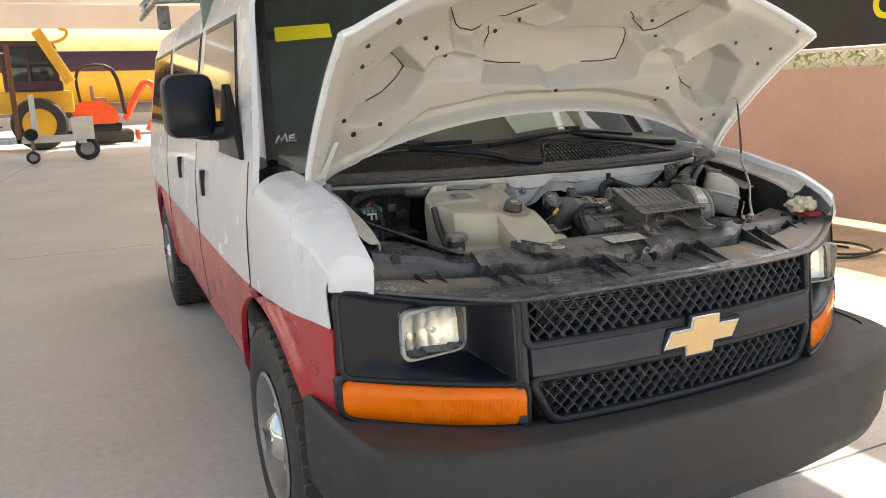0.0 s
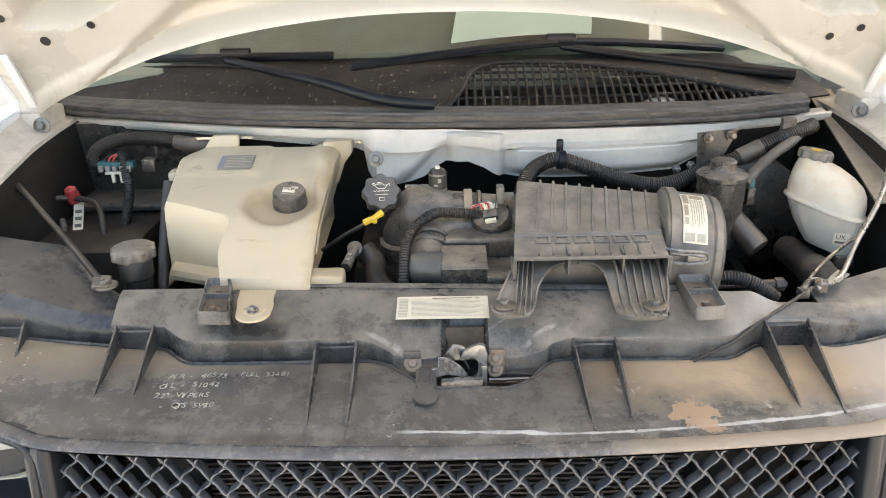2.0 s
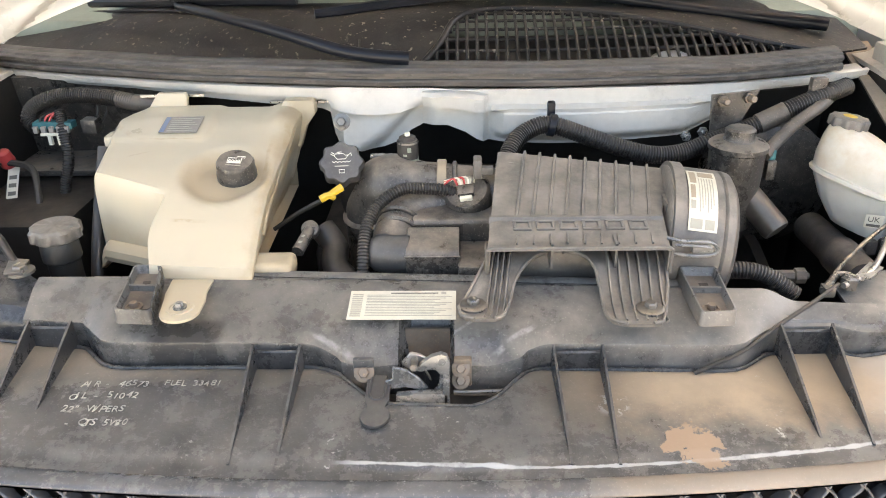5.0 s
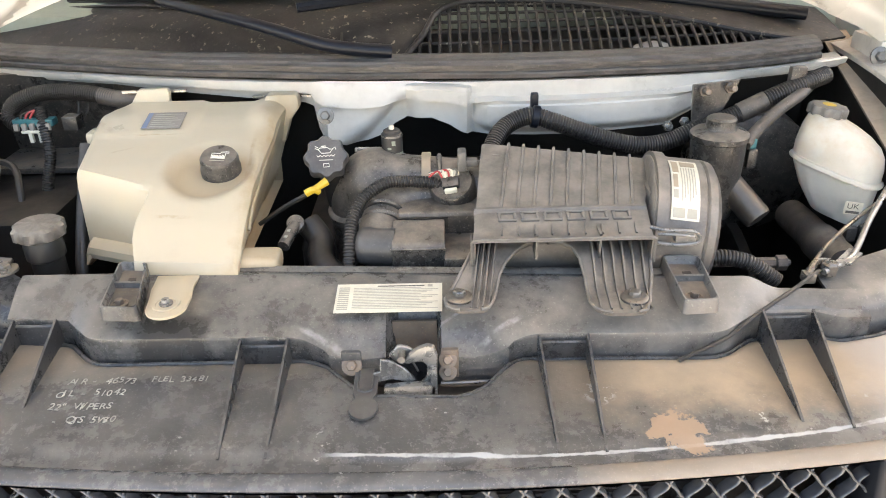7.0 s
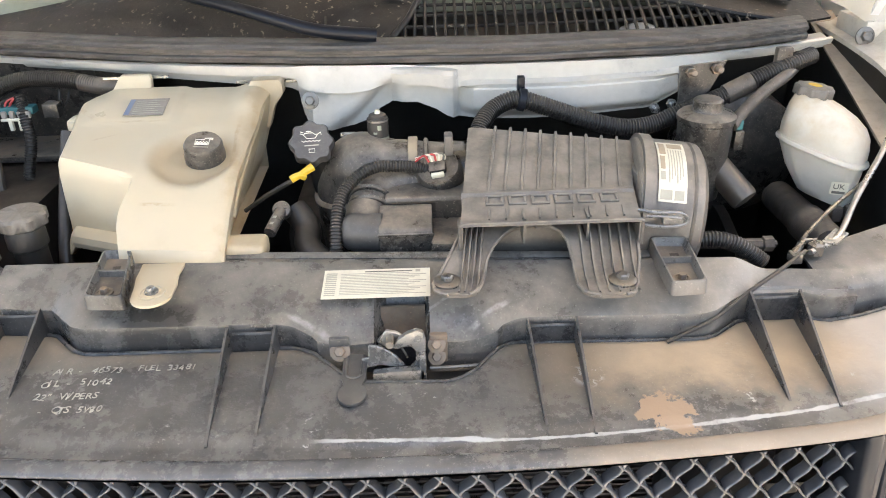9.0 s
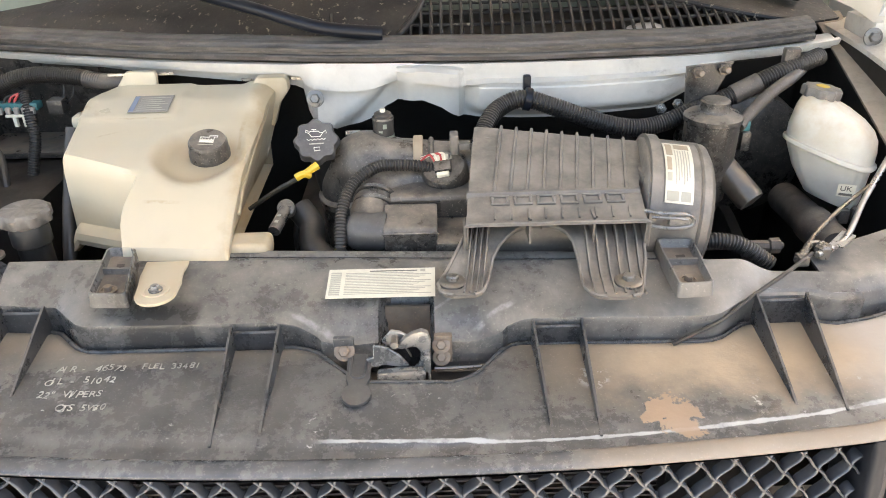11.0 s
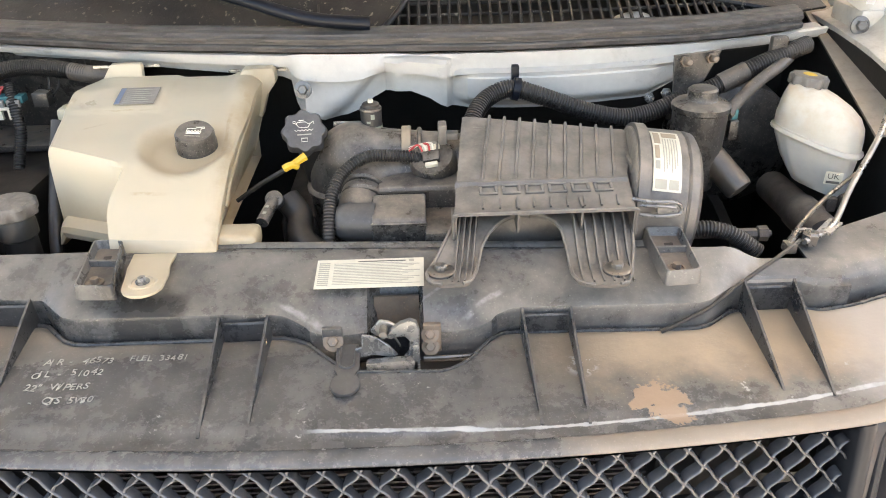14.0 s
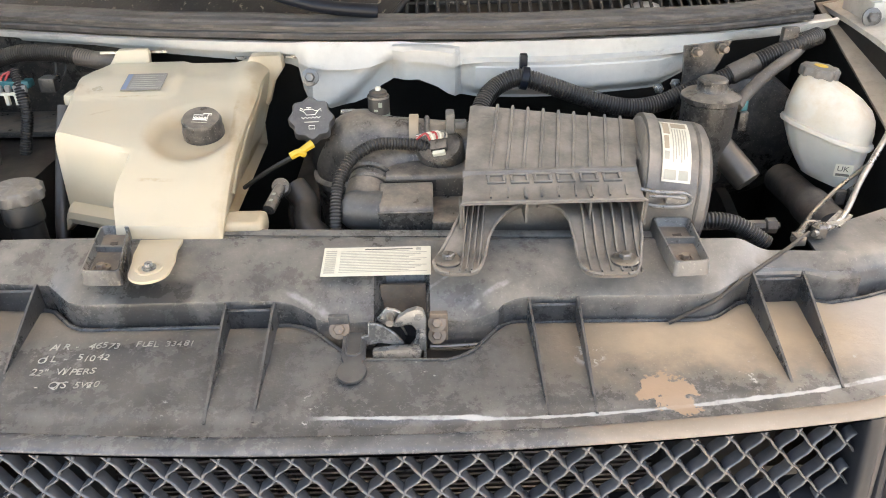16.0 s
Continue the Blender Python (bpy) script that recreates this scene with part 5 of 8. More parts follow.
def tank_right(y):
    return tank_ridge(y) + lerp_table([(0.38, 0.004), (0.50, 0.010), (0.64, 0.024), (0.70, 0.024), (0.76, 0.022)], y)
def crease_y(x):
    return 0.549 - (x + 0.440) * 0.42
# columns across the tank: (where, share, skirt), rows from the rear wall over the top and down the front
COLS = [("l", 0, k) for k in (4, 3, 2, 1)] + [("l", f / 14, 0) for f in range(15)] + [("m", f / 24, 0) for f in range(25)] + [("r", f / 6, 0) for f in range(1, 7)] + [("r", 1, k) for k in (1, 2, 3, 4)]
SKIRT = {1: (0.004, 0.004), 2: (0.007, 0.012), 3: (0.009, 0.05), 4: (0.002, 0.14)}
RIGHT = {1: (0.003, 0.004), 2: (0.003, 0.012), 3: (-0.006, 0.05), 4: (-0.030, 0.12)}
rings = []
for where, f, k in COLS:
    def col(y):
        if where == "l":
            return tank_left(y) + (tank_step(y) - 0.003 - tank_left(y)) * f
        if where == "m":
            return tank_step(y) + (tank_ridge(y) - tank_step(y)) * f
        return tank_ridge(y) + (tank_right(y) - tank_ridge(y)) * f
    out = []
    sg = -1 if where == "l" else 1
    dx, dz = (SKIRT if where == "l" else RIGHT).get(k, (0, 0))
    def put_at(y, z=None, back=0.0, fwd=0.0):
        x = col(y)
        zz = tank_z(x, y) if z is None else z
        if where == "r" and z is None:
            zz -= 0.45 * f * f * (tank_right(y) - tank_ridge(y))
        out.append((x + sg * dx, y + back - fwd, max(zz - dz, 1.018)))
    for z, back in ((1.046, 0.0), (1.10, 0.004), (1.165, 0.004), (1.180, 0.002)):
        put_at(0.758, z, back)
        if where == "r":
            out[-1] = (out[-1][0] - 0.40 * (1.180 - z), out[-1][1], out[-1][2])
    for i in range(36):
        x0 = col(0.5)
        put_at(0.754 + (crease_y(x0) - 0.754) * i / 35)
    yc = crease_y(col(0.5))
    if where == "l":
        for i in range(1, 9):
            put_at(yc - 0.004 - 0.010 * i / 8, lerp_table([(0, 1.146), (1, 1.140), (8, 1.054)], i))
        for z, fw in ((1.051, 0.018), (1.046, 0.026), (1.037, 0.029), (1.028, 0.026), (1.021, 0.012)):
            put_at(yc - 0.006, z, 0, fw)
    else:
        yf = 0.386 + 0.006 * (1 - f if where == "m" else 0)
        for i in range(1, 9):
            put_at(yc + (yf - yc) * i / 8)
        for z, fw in ((1.074, 0.004), (1.069, 0.005), (1.064, 0.004), (1.056, 0.000), (1.047, -0.004)):
            put_at(yf, z, 0, fw)
    rings.append(out)
tank = part("coolant_tank", loft(rings), "tank", van, "yellowed cream plastic coolant tank with dirt stains", 32)
tab = [(-0.2507 + 0.0238 * math.cos(a), 0.2945 + 0.0238 * math.sin(a)) for a in [math.radians(-176 + 172 * k / 16) for k in range(17)]]
shape = prism(tab + [(-0.2275, 0.320), (-0.2310, 0.335), (-0.2340, 0.350), (-0.2380, 0.400), (-0.2950, 0.400), (-0.2860, 0.355), (-0.2825, 0.335), (-0.2780, 0.315)], 1.0725, 1.0765, "z", 0.0015)
for v in shape.verts:
    v.co.z -= 0.16 * max(0.0, v.co.y - 0.335)
part("mounting_tab", shape, "tank", tank)
part("tab_boss", lathe([(0.0165, -0.001), (0.0160, 0.0012), (0.0125, 0.0012), (0.0118, 0.0002), (0.0, 0.0002)], 28, Matrix.Translation((-0.2525, 0.301, 1.0766))), "tank", tank)
part("bolt", join(lathe([(0.0082, 0.0), (0.0082, 0.0018), (0.0070, 0.0024)], 20, Matrix.Translation((-0.2525, 0.301, 1.0768))), lathe([(0.0052, 0.002), (0.0052, 0.006), (0.0044, 0.0070)], 6, Matrix.Translation((-0.2525, 0.301, 1.0768)))), "latchsteel", tank, "dusty bolt")
part("mounting_tab", prism([(-0.444, 1.165), (-0.436, 1.186), (-0.421, 1.207), (-0.416, 1.213), (-0.370, 1.213), (-0.368, 1.205), (-0.370, 1.185), (-0.372, 1.165)], 0.752, 0.764, "y", 0.003), "tank", tank)
part("mounting_tab", prism([(-0.235, 1.165), (-0.222, 1.184), (-0.214, 1.190), (-0.205, 1.202), (-0.160, 1.203), (-0.156, 1.197), (-0.155, 1.180), (-0.172, 1.158), (-0.185, 1.120)], 0.738, 0.764, "y", 0.003), "tank", tank)
part("mould_seam", tube([(tank_right(y) + 0.0015, y, tank_z(tank_right(y), y) - 0.020 - 0.05 * (0.70 - y)) for y in (0.70, 0.66, 0.62, 0.58, 0.54, 0.50, 0.46)], 0.0022, 6, 3), "tank", tank)
part("filler_lug", box(-0.196, -0.140, 0.402, 0.446, 1.050, 1.078, 0.010, 3), "tank", tank)
part("side_lug", box(-0.476, -0.452, 0.655, 0.69, 1.145, 1.172, 0.007), "tank", tank)
CAP = Matrix.Translation((-0.240, 0.552, 1.150)) @ Matrix.Rotation(0.30, 4, "X") @ Matrix.Rotation(0.08, 4, "Y")
cap = part("cap", lathe([(0.026, -0.014), (0.0285, -0.010), (0.0285, 0.004), (0.0272, 0.006), (0.0272, 0.018), (0.0245, 0.0225), (0.0, 0.0225)], 32, CAP), "bay", tank, "black tank cap with a white symbol")
part("filler_neck", lathe([(0.019, -0.03), (0.019, 0.0)], 20, CAP), "tank", tank)
def drawn(pts, m, z, parent, r=0.0006):
    part("cap_symbol", tube([m @ Vector((a, b, z)) for a, b in pts], r, 5, 1, smooth_path=False), "chalk", parent)
drawn([(0.010, 0.009), (0.013, 0.009), (0.013, 0.006), (0.009, 0.006), (0.009, -0.006), (-0.010, -0.006), (-0.010, 0.005), (0.002, 0.005), (0.002, 0.008), (0.010, 0.009)], CAP, 0.0226, tank, 0.0008)
part("cap_symbol", put(box(-0.009, 0.008, -0.005, -0.002, 0.0224, 0.0230), CAP), "chalk", tank)
drawn([(-0.009 + 0.0021 * k, 0.001 if k % 2 else -0.0018) for k in range(9)], CAP, 0.0226, tank, 0.0009)
part("cap_symbol", put(box(-0.011, 0.010, -0.0118, -0.0104, 0.0224, 0.0228), CAP), "faintink", tank)
TL = frame_on((-0.3845, 0.650, tank_z(-0.37, 0.665) - 0.001), (1, 0.02, 0.0), (0.0, 1, 0.20))
part("tank_label", put(box(0, 0.060, 0, 0.050, 0, 0.0010), TL), "greylabel", tank, "small grey and blue printed label")
part("label_stripe", put(box(0.001, 0.008, 0.002, 0.048, 0.001, 0.0014), TL), "blue", tank)
for i in range(7):
    part("print_bar", put(box(0.012, 0.056 - 0.006 * (i % 3), 0.005 + 0.0062 * i, 0.0062 + 0.0062 * i, 0.001, 0.0014), TL), "faintink", tank)
part("vent_hose", tube([(-0.468, 0.64, 1.16), (-0.470, 0.60, 1.10), (-0.462, 0.52, 1.0), (-0.455, 0.50, 0.9)], 0.010, 10), "hose", tank, "black vent hose beside the tank")

# ---- air cleaner ----
def lid_z(x, y):
    return lerp_table([(0.350, 1.1275), (0.36, 1.1235), (0.372, 1.1240), (0.43, 1.1415), (0.50, 1.162), (0.55, 1.176), (0.56, 1.176)], y) - 0.035 * (x - 0.23) * sstep(0.40, 0.54, y)
def lid_back(x):
    return 0.560 - 0.143 * (x - 0.136)
def lid_at(a, b, up=0.0):
    """The lid: a runs across from side to side, b from the mouth to the rear."""
    xl, xr = 0.113 + 0.023 * b, lerp_table([(0, 0.336), (0.45, 0.341), (0.62, 0.352), (1, 0.364)], b)
    k = a * 2 - 1
    x = (xl + xr) / 2 + (xr - xl) / 2 * max(-1.0, min(1.0, k * 1.16))
    y = 0.350 + (lid_back(x) - 0.350) * b
    over = max(0.0, (abs(k) - 0.78) / 0.22)
    z = lid_z(x, y) - 0.034 * (1 - math.sqrt(max(0.0, 1 - over ** 2.4))) - 0.016 * sstep(0.95, 1.0, b)
    return Vector((x, y, z + up))
air = part("air_cleaner", sheet(lid_at, 60, 40, 0.004), "airbox", van, "dusty grey-black ribbed air cleaner housing", 50)
part("lower_case", join(box(0.128, 0.352, 0.405, 0.535, 1.0, 1.112, 0.006), box(0.345, 0.372, 0.43, 0.52, 1.02, 1.150, 0.006)), "airbox", air)
part("lid_back_wall", prism([(0.130, 1.02), (0.130, 1.165), (0.150, 1.172), (0.358, 1.150), (0.362, 1.02)], 0.520, 0.527, "y", 0.002, 1), "airbox", air)
part("mouth_rim", tube([lid_at(i / 50, 0.004, -0.001) for i in range(51)], 0.0024, 8, 1), "airbox", air)
def run(p, q, n, w, h0, h1):
    """A low rib over the lid from p to q."""
    rings = []
    for k in range(n + 1):
        f = k / n
        x, y = p[0] + (q[0] - p[0]) * f, p[1] + (q[1] - p[1]) * f
        zb, h = lid_z(x, y), h0 + (h1 - h0) * f
        rings.append([(x - w, y, zb - 0.003), (x + w, y, zb - 0.003), (x + w * 0.5, y, zb + h), (x - w * 0.5, y, zb + h)])
    return loft(rings)
for i in range(9):
    part("lid_rib", run((0.173 + 0.0208 * i, 0.548 - 0.0030 * i), (0.1524 + 0.0211 * i, 0.415), 8, 0.0030, 0.0030, 0.0022), "airbox", air)
for i in range(9):
    part("lip_rib", run((0.152 + 0.0208 * i, 0.386), (0.150 + 0.0208 * i, 0.366), 3, 0.0018, 0.002, 0.0022), "airbox", air)
# raised plain shapes along the lid's lower edge
for i in range(6):
    xr = 0.1475 + 0.0290 * i
    fr = frame_on((xr, 0.3925, lid_z(xr, 0.3925) + 0.0002), (1, 0, 0), (0.06, 1, 0.30))
    part("raised_bar", put(join(box(0, 0.0235, 0, 0.0035, -0.002, 0.0028, 0.001, 1), box(0, 0.0235, 0.0145, 0.018, -0.002, 0.0028, 0.001, 1), box(0, 0.004, 0.003, 0.015, -0.002, 0.0026, 0.001, 1), box(0.0195, 0.0235, 0.003, 0.015, -0.002, 0.0026, 0.001, 1)), fr), "airbox", air)
# ribbed legs that run together in an arch
def leg_z(y):
    return 1.0765 + 0.026 * sstep(0.30, 0.39, y)
LEGS = (([(0.272, 0.096), (0.275, 0.087), (0.282, 0.0805), (0.297, 0.0785), (0.340, 0.0985), (0.372, 0.1136), (0.41, 0.1146)],
         [(0.272, 0.120), (0.276, 0.128), (0.284, 0.1325), (0.300, 0.1372), (0.336, 0.1452), (0.355, 0.155), (0.370, 0.167), (0.380, 0.178), (0.3865, 0.190), (0.389, 0.21), (0.41, 0.21)], 0.272),
        ([(0.260, 0.269), (0.263, 0.2595), (0.269, 0.2525), (0.283, 0.2475), (0.329, 0.2489), (0.358, 0.2462), (0.374, 0.240), (0.3836, 0.2297), (0.3885, 0.2101), (0.41, 0.2101)],
         [(0.260, 0.298), (0.263, 0.308), (0.2785, 0.3153), (0.331, 0.3298), (0.372, 0.335), (0.41, 0.335)], 0.260))
for left, right, y0 in LEGS:
    def leg(u, v):
        y = y0 + (0.41 - y0) * v
        a, b = lerp_table(left, y), lerp_table(right, y)
        return (a + (b - a) * u, y, leg_z(y))
    part("mounting_leg", sheet(leg, 10, 48, 0.004), "airbox", air, "ribbed plastic mounting leg")
    for u in (0.0, 1.0):
        part("leg_rim", tube([Vector(leg(u, j / 40)) + Vector((0, 0, 0.001)) for j in range(41)], 0.0022, 8, 1), "airbox", air)
for xa, ya, xb, n in [(0.108 + 0.0068 * i, 0.277, 0.126 + 0.0068 * i, 0) for i in range(4)] + [(0.258 + 0.0115 * i, 0.267, 0.264 + 0.0125 * i, 1) for i in range(6)]:
    rings = []
    for k in range(9):
        f = k / 8
        x, y = xa + (xb - xa) * f, ya + (0.398 - ya) * f
        zb = leg_z(y)
        h = 0.0022 + 0.0085 * sstep(0.1, 0.9, f)
        rings.append([(x - 0.0014, y, zb - 0.002), (x + 0.0014, y, zb - 0.002), (x + 0.0009, y, zb + h), (x - 0.0009, y, zb + h)])
    part("leg_rib", loft(rings), "airbox", air)
part("mouth_wall", prism([(0.398, 1.095), (0.392, 1.098), (0.412, 1.140), (0.418, 1.140)], 0.118, 0.338, "x"), "airbox", air, "sloping wall inside the mouth")
for x in (0.193, 0.271):
    part("intake_vane", box(x - 0.0014, x + 0.0014, 0.358, 0.41, 1.094, 1.128), "airbox", air)
for p in ((0.0955, 0.300, 1.079), (0.3005, 0.2905, 1.079)):
    part("bolt", join(bolt(p, 0.0075), lathe([(0.0165, -0.004), (0.0165, 0.0), (0.014, 0.002)], 20, Matrix.Translation(p))), "dullsteel", air, "dusty flange bolt")
CAN = Matrix.Translation((0.346, 0.480, 1.082)) @ Matrix.Rotation(-0.10, 4, "Z") @ Matrix.Rotation(math.pi / 2 + 0.10, 4, "Y")
canister = part("filter_canister", lathe([(0.092, 0), (0.096, 0.003), (0.096, 0.068), (0.0935, 0.070), (0.096, 0.073), (0.094, 0.083), (0.084, 0.090), (0.06, 0.093), (0.0, 0.093)], 48, CAN), "airbox", air, "round black filter canister end")
part("band", lathe([(0.095, 0.004), (0.1015, 0.005), (0.1015, 0.019), (0.096, 0.020)], 48, CAN), "airbox", air, "raised band round the canister")
def on_can(ang, h, up=0.0):
    r = 0.0965 + up
    return CAN @ Vector((-r * math.cos(ang), r * math.sin(ang), h))
part("canister_label", sheet(lambda u, v: on_can(-0.02 - 1.02 * v, 0.0225 + 0.036 * u, 0.001), 4, 18, 0.0006), "label", air, "yellowed printed label on the canister")
for a0, a1, h0, h1 in ((0.05, 0.30, 0.025, 0.033), (0.05, 0.16, 0.036, 0.055), (0.34, 0.56, 0.025, 0.031), (0.60, 0.72, 0.025, 0.031), (0.86, 0.99, 0.025, 0.040), (0.86, 0.99, 0.043, 0.055)):
    part("print_block", sheet(lambda u, v: on_can(-0.02 - a0 - (a1 - a0) * v, h0 + (h1 - h0) * u, 0.0015), 1, 6, 0.0004), "faintink" if a0 > 0.5 else "tanband", air)
for i in range(6):
    part("print_bar", sheet(lambda u, v: on_can(-0.22 - (0.56 - 0.05 * (i % 3)) * v, 0.0355 + 0.0034 * i + 0.0012 * u, 0.0016), 1, 8, 0.0004), "faintink", air)
part("spring_clip", join(tube([(0.336, 0.378, 1.126), (0.355, 0.370, 1.125), (0.385, 0.368, 1.124), (0.396, 0.370, 1.116), (0.394, 0.370, 1.107), (0.37, 0.369, 1.105), (0.340, 0.378, 1.105)], 0.0024, 8, 4), tube([(0.345, 0.372, 1.119), (0.37, 0.366, 1.120), (0.388, 0.366, 1.117)], 0.0020, 6, 4), box(0.366, 0.392, 0.368, 0.379, 1.108, 1.121, 0.002)), "latchsteel", air, "bent wire spring clip")
part("side_clip", join(box(0.108, 0.128, 0.52, 0.535, 1.155, 1.165, 0.002), box(0.100, 0.112, 0.515, 0.54, 1.15, 1.178, 0.003)), "airbox", air)

# ---- intake tract ----
tract = part("intake_elbow", tube([(-0.046, 0.606, 0.98), (-0.045, 0.602, 1.05), (-0.040, 0.598, 1.090), (-0.020, 0.588, 1.112), (0.015, 0.582, 1.113), (0.05, 0.578, 1.112)], lambda f: 0.050 - 0.013 * sstep(0.55, 0.95, f), 28, 8), "bay", van, "dusty black round intake elbow")
part("elbow_rim", lathe([(0.050, -0.008), (0.056, -0.006), (0.056, 0.004), (0.050, 0.008)], 36, aim((-0.044, 0.600, 1.066), (-0.060, 0.585, 1.16))), "bay", tract)
part("elbow_clip", join(box(-0.052, -0.030, 0.60, 0.606, 1.150, 1.158, 0.001, 1), lathe([(0.004, 0), (0.004, 0.012)], 8, aim((-0.03, 0.603, 1.154), (0, 0.603, 1.156)))), "steel", tract, "clamp screw")
part("intake_pipe", tube([(-0.01, 0.58, 1.115), (0.03, 0.578, 1.115), (0.08, 0.572, 1.112), (0.14, 0.56, 1.11)], 0.037, 18, 4), "bay", tract)
part("hose_clamp", lathe([(0.041, -0.007), (0.043, -0.006), (0.043, 0.006), (0.041, 0.007)], 28, Matrix.Translation((0.055, 0.576, 1.113)) @ Matrix.Rotation(math.pi / 2, 4, "Y")), "tanband", tract, "tan clamp band")
part("hose_clamp", box(0.036, 0.051, 0.532, 0.538, 1.072, 1.093, 0.002), "steel", tract, "bright clamp end")
part("hose_clamp", lathe([(0.0385, -0.004), (0.042, -0.002), (0.042, 0.002), (0.0385, 0.004)], 28, Matrix.Translation((0.074, 0.574, 1.112)) @ Matrix.Rotation(math.pi / 2, 4, "Y")), "bay", tract)
MAF = Matrix.Translation((0.093, 0.530, 1.120)) @ Matrix.Rotation(0.5, 4, "X") @ Matrix.Rotation(-0.2, 4, "Y")
maf = part("air_flow_sensor", lathe([(0.029, -0.05), (0.033, -0.01), (0.033, 0.007), (0.029, 0.012), (0, 0.012)], 30, MAF), "bay", van, "round air flow sensor with a plug")
part("plug", put(box(-0.012, 0.012, -0.012, 0.004, 0.010, 0.020, 0.003), MAF), "bay", maf)
part("plug_lock", put(box(-0.009, 0.009, -0.0195, -0.0135, 0.012, 0.019, 0.0015), MAF), "label", maf, "white plug lock")
part("sensor_tag", put(box(-0.014, 0.012, 0.012, 0.022, 0.012, 0.0126), MAF), "label", maf)
for i, mcol in enumerate(("redplastic", "label", "redplastic", "label", "ink")):
    part("wire", tube([MAF @ Vector((-0.010 + 0.005 * i, 0.0, 0.026)), MAF @ Vector((-0.016 + 0.006 * i, 0.010, 0.030)), MAF @ Vector((-0.030, 0.008 + 0.002 * i, 0.022))], 0.0016, 5, 4), mcol, maf)
part("loom", tube([(0.080, 0.53, 1.122), (0.060, 0.528, 1.130), (0.027, 0.52, 1.136), (-0.002, 0.51, 1.138), (-0.032, 0.49, 1.124), (-0.046, 0.46, 1.103), (-0.049, 0.43, 1.072), (-0.05, 0.415, 1.03), (-0.05, 0.41, 0.98)], 0.0072, 12, 10, ribs=0.0016), "hose", van, "black corrugated wiring conduit")
part("resonator_elbow", tube([(0.06, 0.552, 1.098), (0.03, 0.545, 1.098), (0.002, 0.525, 1.094), (-0.010, 0.490, 1.082), (-0.010, 0.462, 1.070)], lambda f: 0.028 + 0.002 * f, 20, 6), "bay", tract, "curved rubber resonator elbow")
for f in (0.505, 0.490):
    part("elbow_ridge", lathe([(0.029, -0.003), (0.032, 0), (0.029, 0.003)], 24, aim((-0.006, f, 1.075 + 0.6 * (f - 0.475)), (-0.009, f - 0.03, 1.062 + 0.6 * (f - 0.475)))), "bay", tract)
part("resonator", join(prism([(0.416, 1.0), (0.416, 1.083), (0.421, 1.089), (0.468, 1.100), (0.474, 1.098), (0.474, 1.0)], 0.009, 0.080, "x", 0.003), prism([(0.478, 1.0), (0.478, 1.102), (0.482, 1.106), (0.545, 1.108), (0.55, 1.0)], 0.016, 0.136, "x", 0.003), box(0.078, 0.142, 0.402, 0.482, 1.0, 1.074, 0.004), box(0.0075, 0.0815, 0.4145, 0.4185, 1.079, 1.083, 0.001, 1)), "bay", tract, "boxy black resonator chamber")
part("box_seam", box(0.018, 0.085, 0.4735, 0.479, 1.085, 1.0995), "dark", tract)
part("elbow_boot", lathe([(0.027, 0), (0.027, 0.036), (0.0245, 0.047), (0.017, 0.055), (0.008, 0.058), (0, 0.059)], 28, aim((0.012, 0.446, 1.070), (-0.05, 0.452, 1.072))), "capgrey", tract, "shiny black rounded boot")
CANM = Matrix.Translation((0.005, 0.594, 1.134))
can = part("service_can", lathe([(0.0155, 0), (0.0155, 0.046), (0.0148, 0.0485), (0.0130, 0.0495), (0.0124, 0.0530), (0.0100, 0.0545), (0.0, 0.0550)], 24, CANM), "hose", van, "small dark grey canister with a pale green band")
part("can_band", lathe([(0.0158, 0.012), (0.0158, 0.022)], 24, CANM, caps=False), "palegreen", can)
part("can_lid_edge", lathe([(0.0158, 0.0445), (0.0162, 0.0460), (0.0158, 0.0475)], 24, CANM, caps=False), "dullsteel", can)
part("can_tip", lathe([(0.0040, 0.0545), (0.0040, 0.0590), (0.0025, 0.0602), (0, 0.0602)], 14, CANM), "label", can, "white tip")
for a, h0, h1 in ((-1.95, 0.028, 0.031), (-1.55, 0.034, 0.041), (-1.30, 0.003, 0.006), (-1.75, 0.004, 0.006)):
    part("print_bar", sheet(lambda u, v: CANM @ Vector((0.0159 * math.cos(a + 0.35 * u), 0.0159 * math.sin(a + 0.35 * u), h0 + (h1 - h0) * v)), 4, 1, 0.0003), "palegreen", can)

# oil filler and dipsticks
OIL = Matrix.Translation((-0.089, 0.562, 1.158)) @ Matrix.Rotation(0.12, 4, "Z") @ Matrix.Rotation(0.92, 4, "X")
rings = []
for r, h in ((0.024, -0.014), (0.0305, -0.012), (0.0305, 0.005), (0.028, 0.009), (0.0, 0.009)):
    rings.append([((r + (0.0022 * math.cos(8 * 2 * math.pi * i / 64) if r > 0.026 else 0)) * math.cos(2 * math.pi * i / 64), (r + (0.0022 * math.cos(8 * 2 * math.pi * i / 64) if r > 0.026 else 0)) * math.sin(2 * math.pi * i / 64), h) for i in range(64)])
oil = part("oil_filler_cap", put(loft(rings), OIL), "capgrey", van, "scalloped dark grey oil filler cap with white symbols")
part("filler_neck", tube([(-0.087, 0.574, 1.146), (-0.083, 0.60, 1.10), (-0.07, 0.64, 0.98)], 0.021, 14), "dark", oil)
drawn([(-0.010, 0.013), (-0.014, 0.015), (-0.0145, 0.012), (-0.010, 0.010), (-0.006, 0.0045), (0.006, 0.0045), (0.010, 0.010), (0.014, 0.013), (0.0148, 0.009)], OIL, 0.0092, oil)
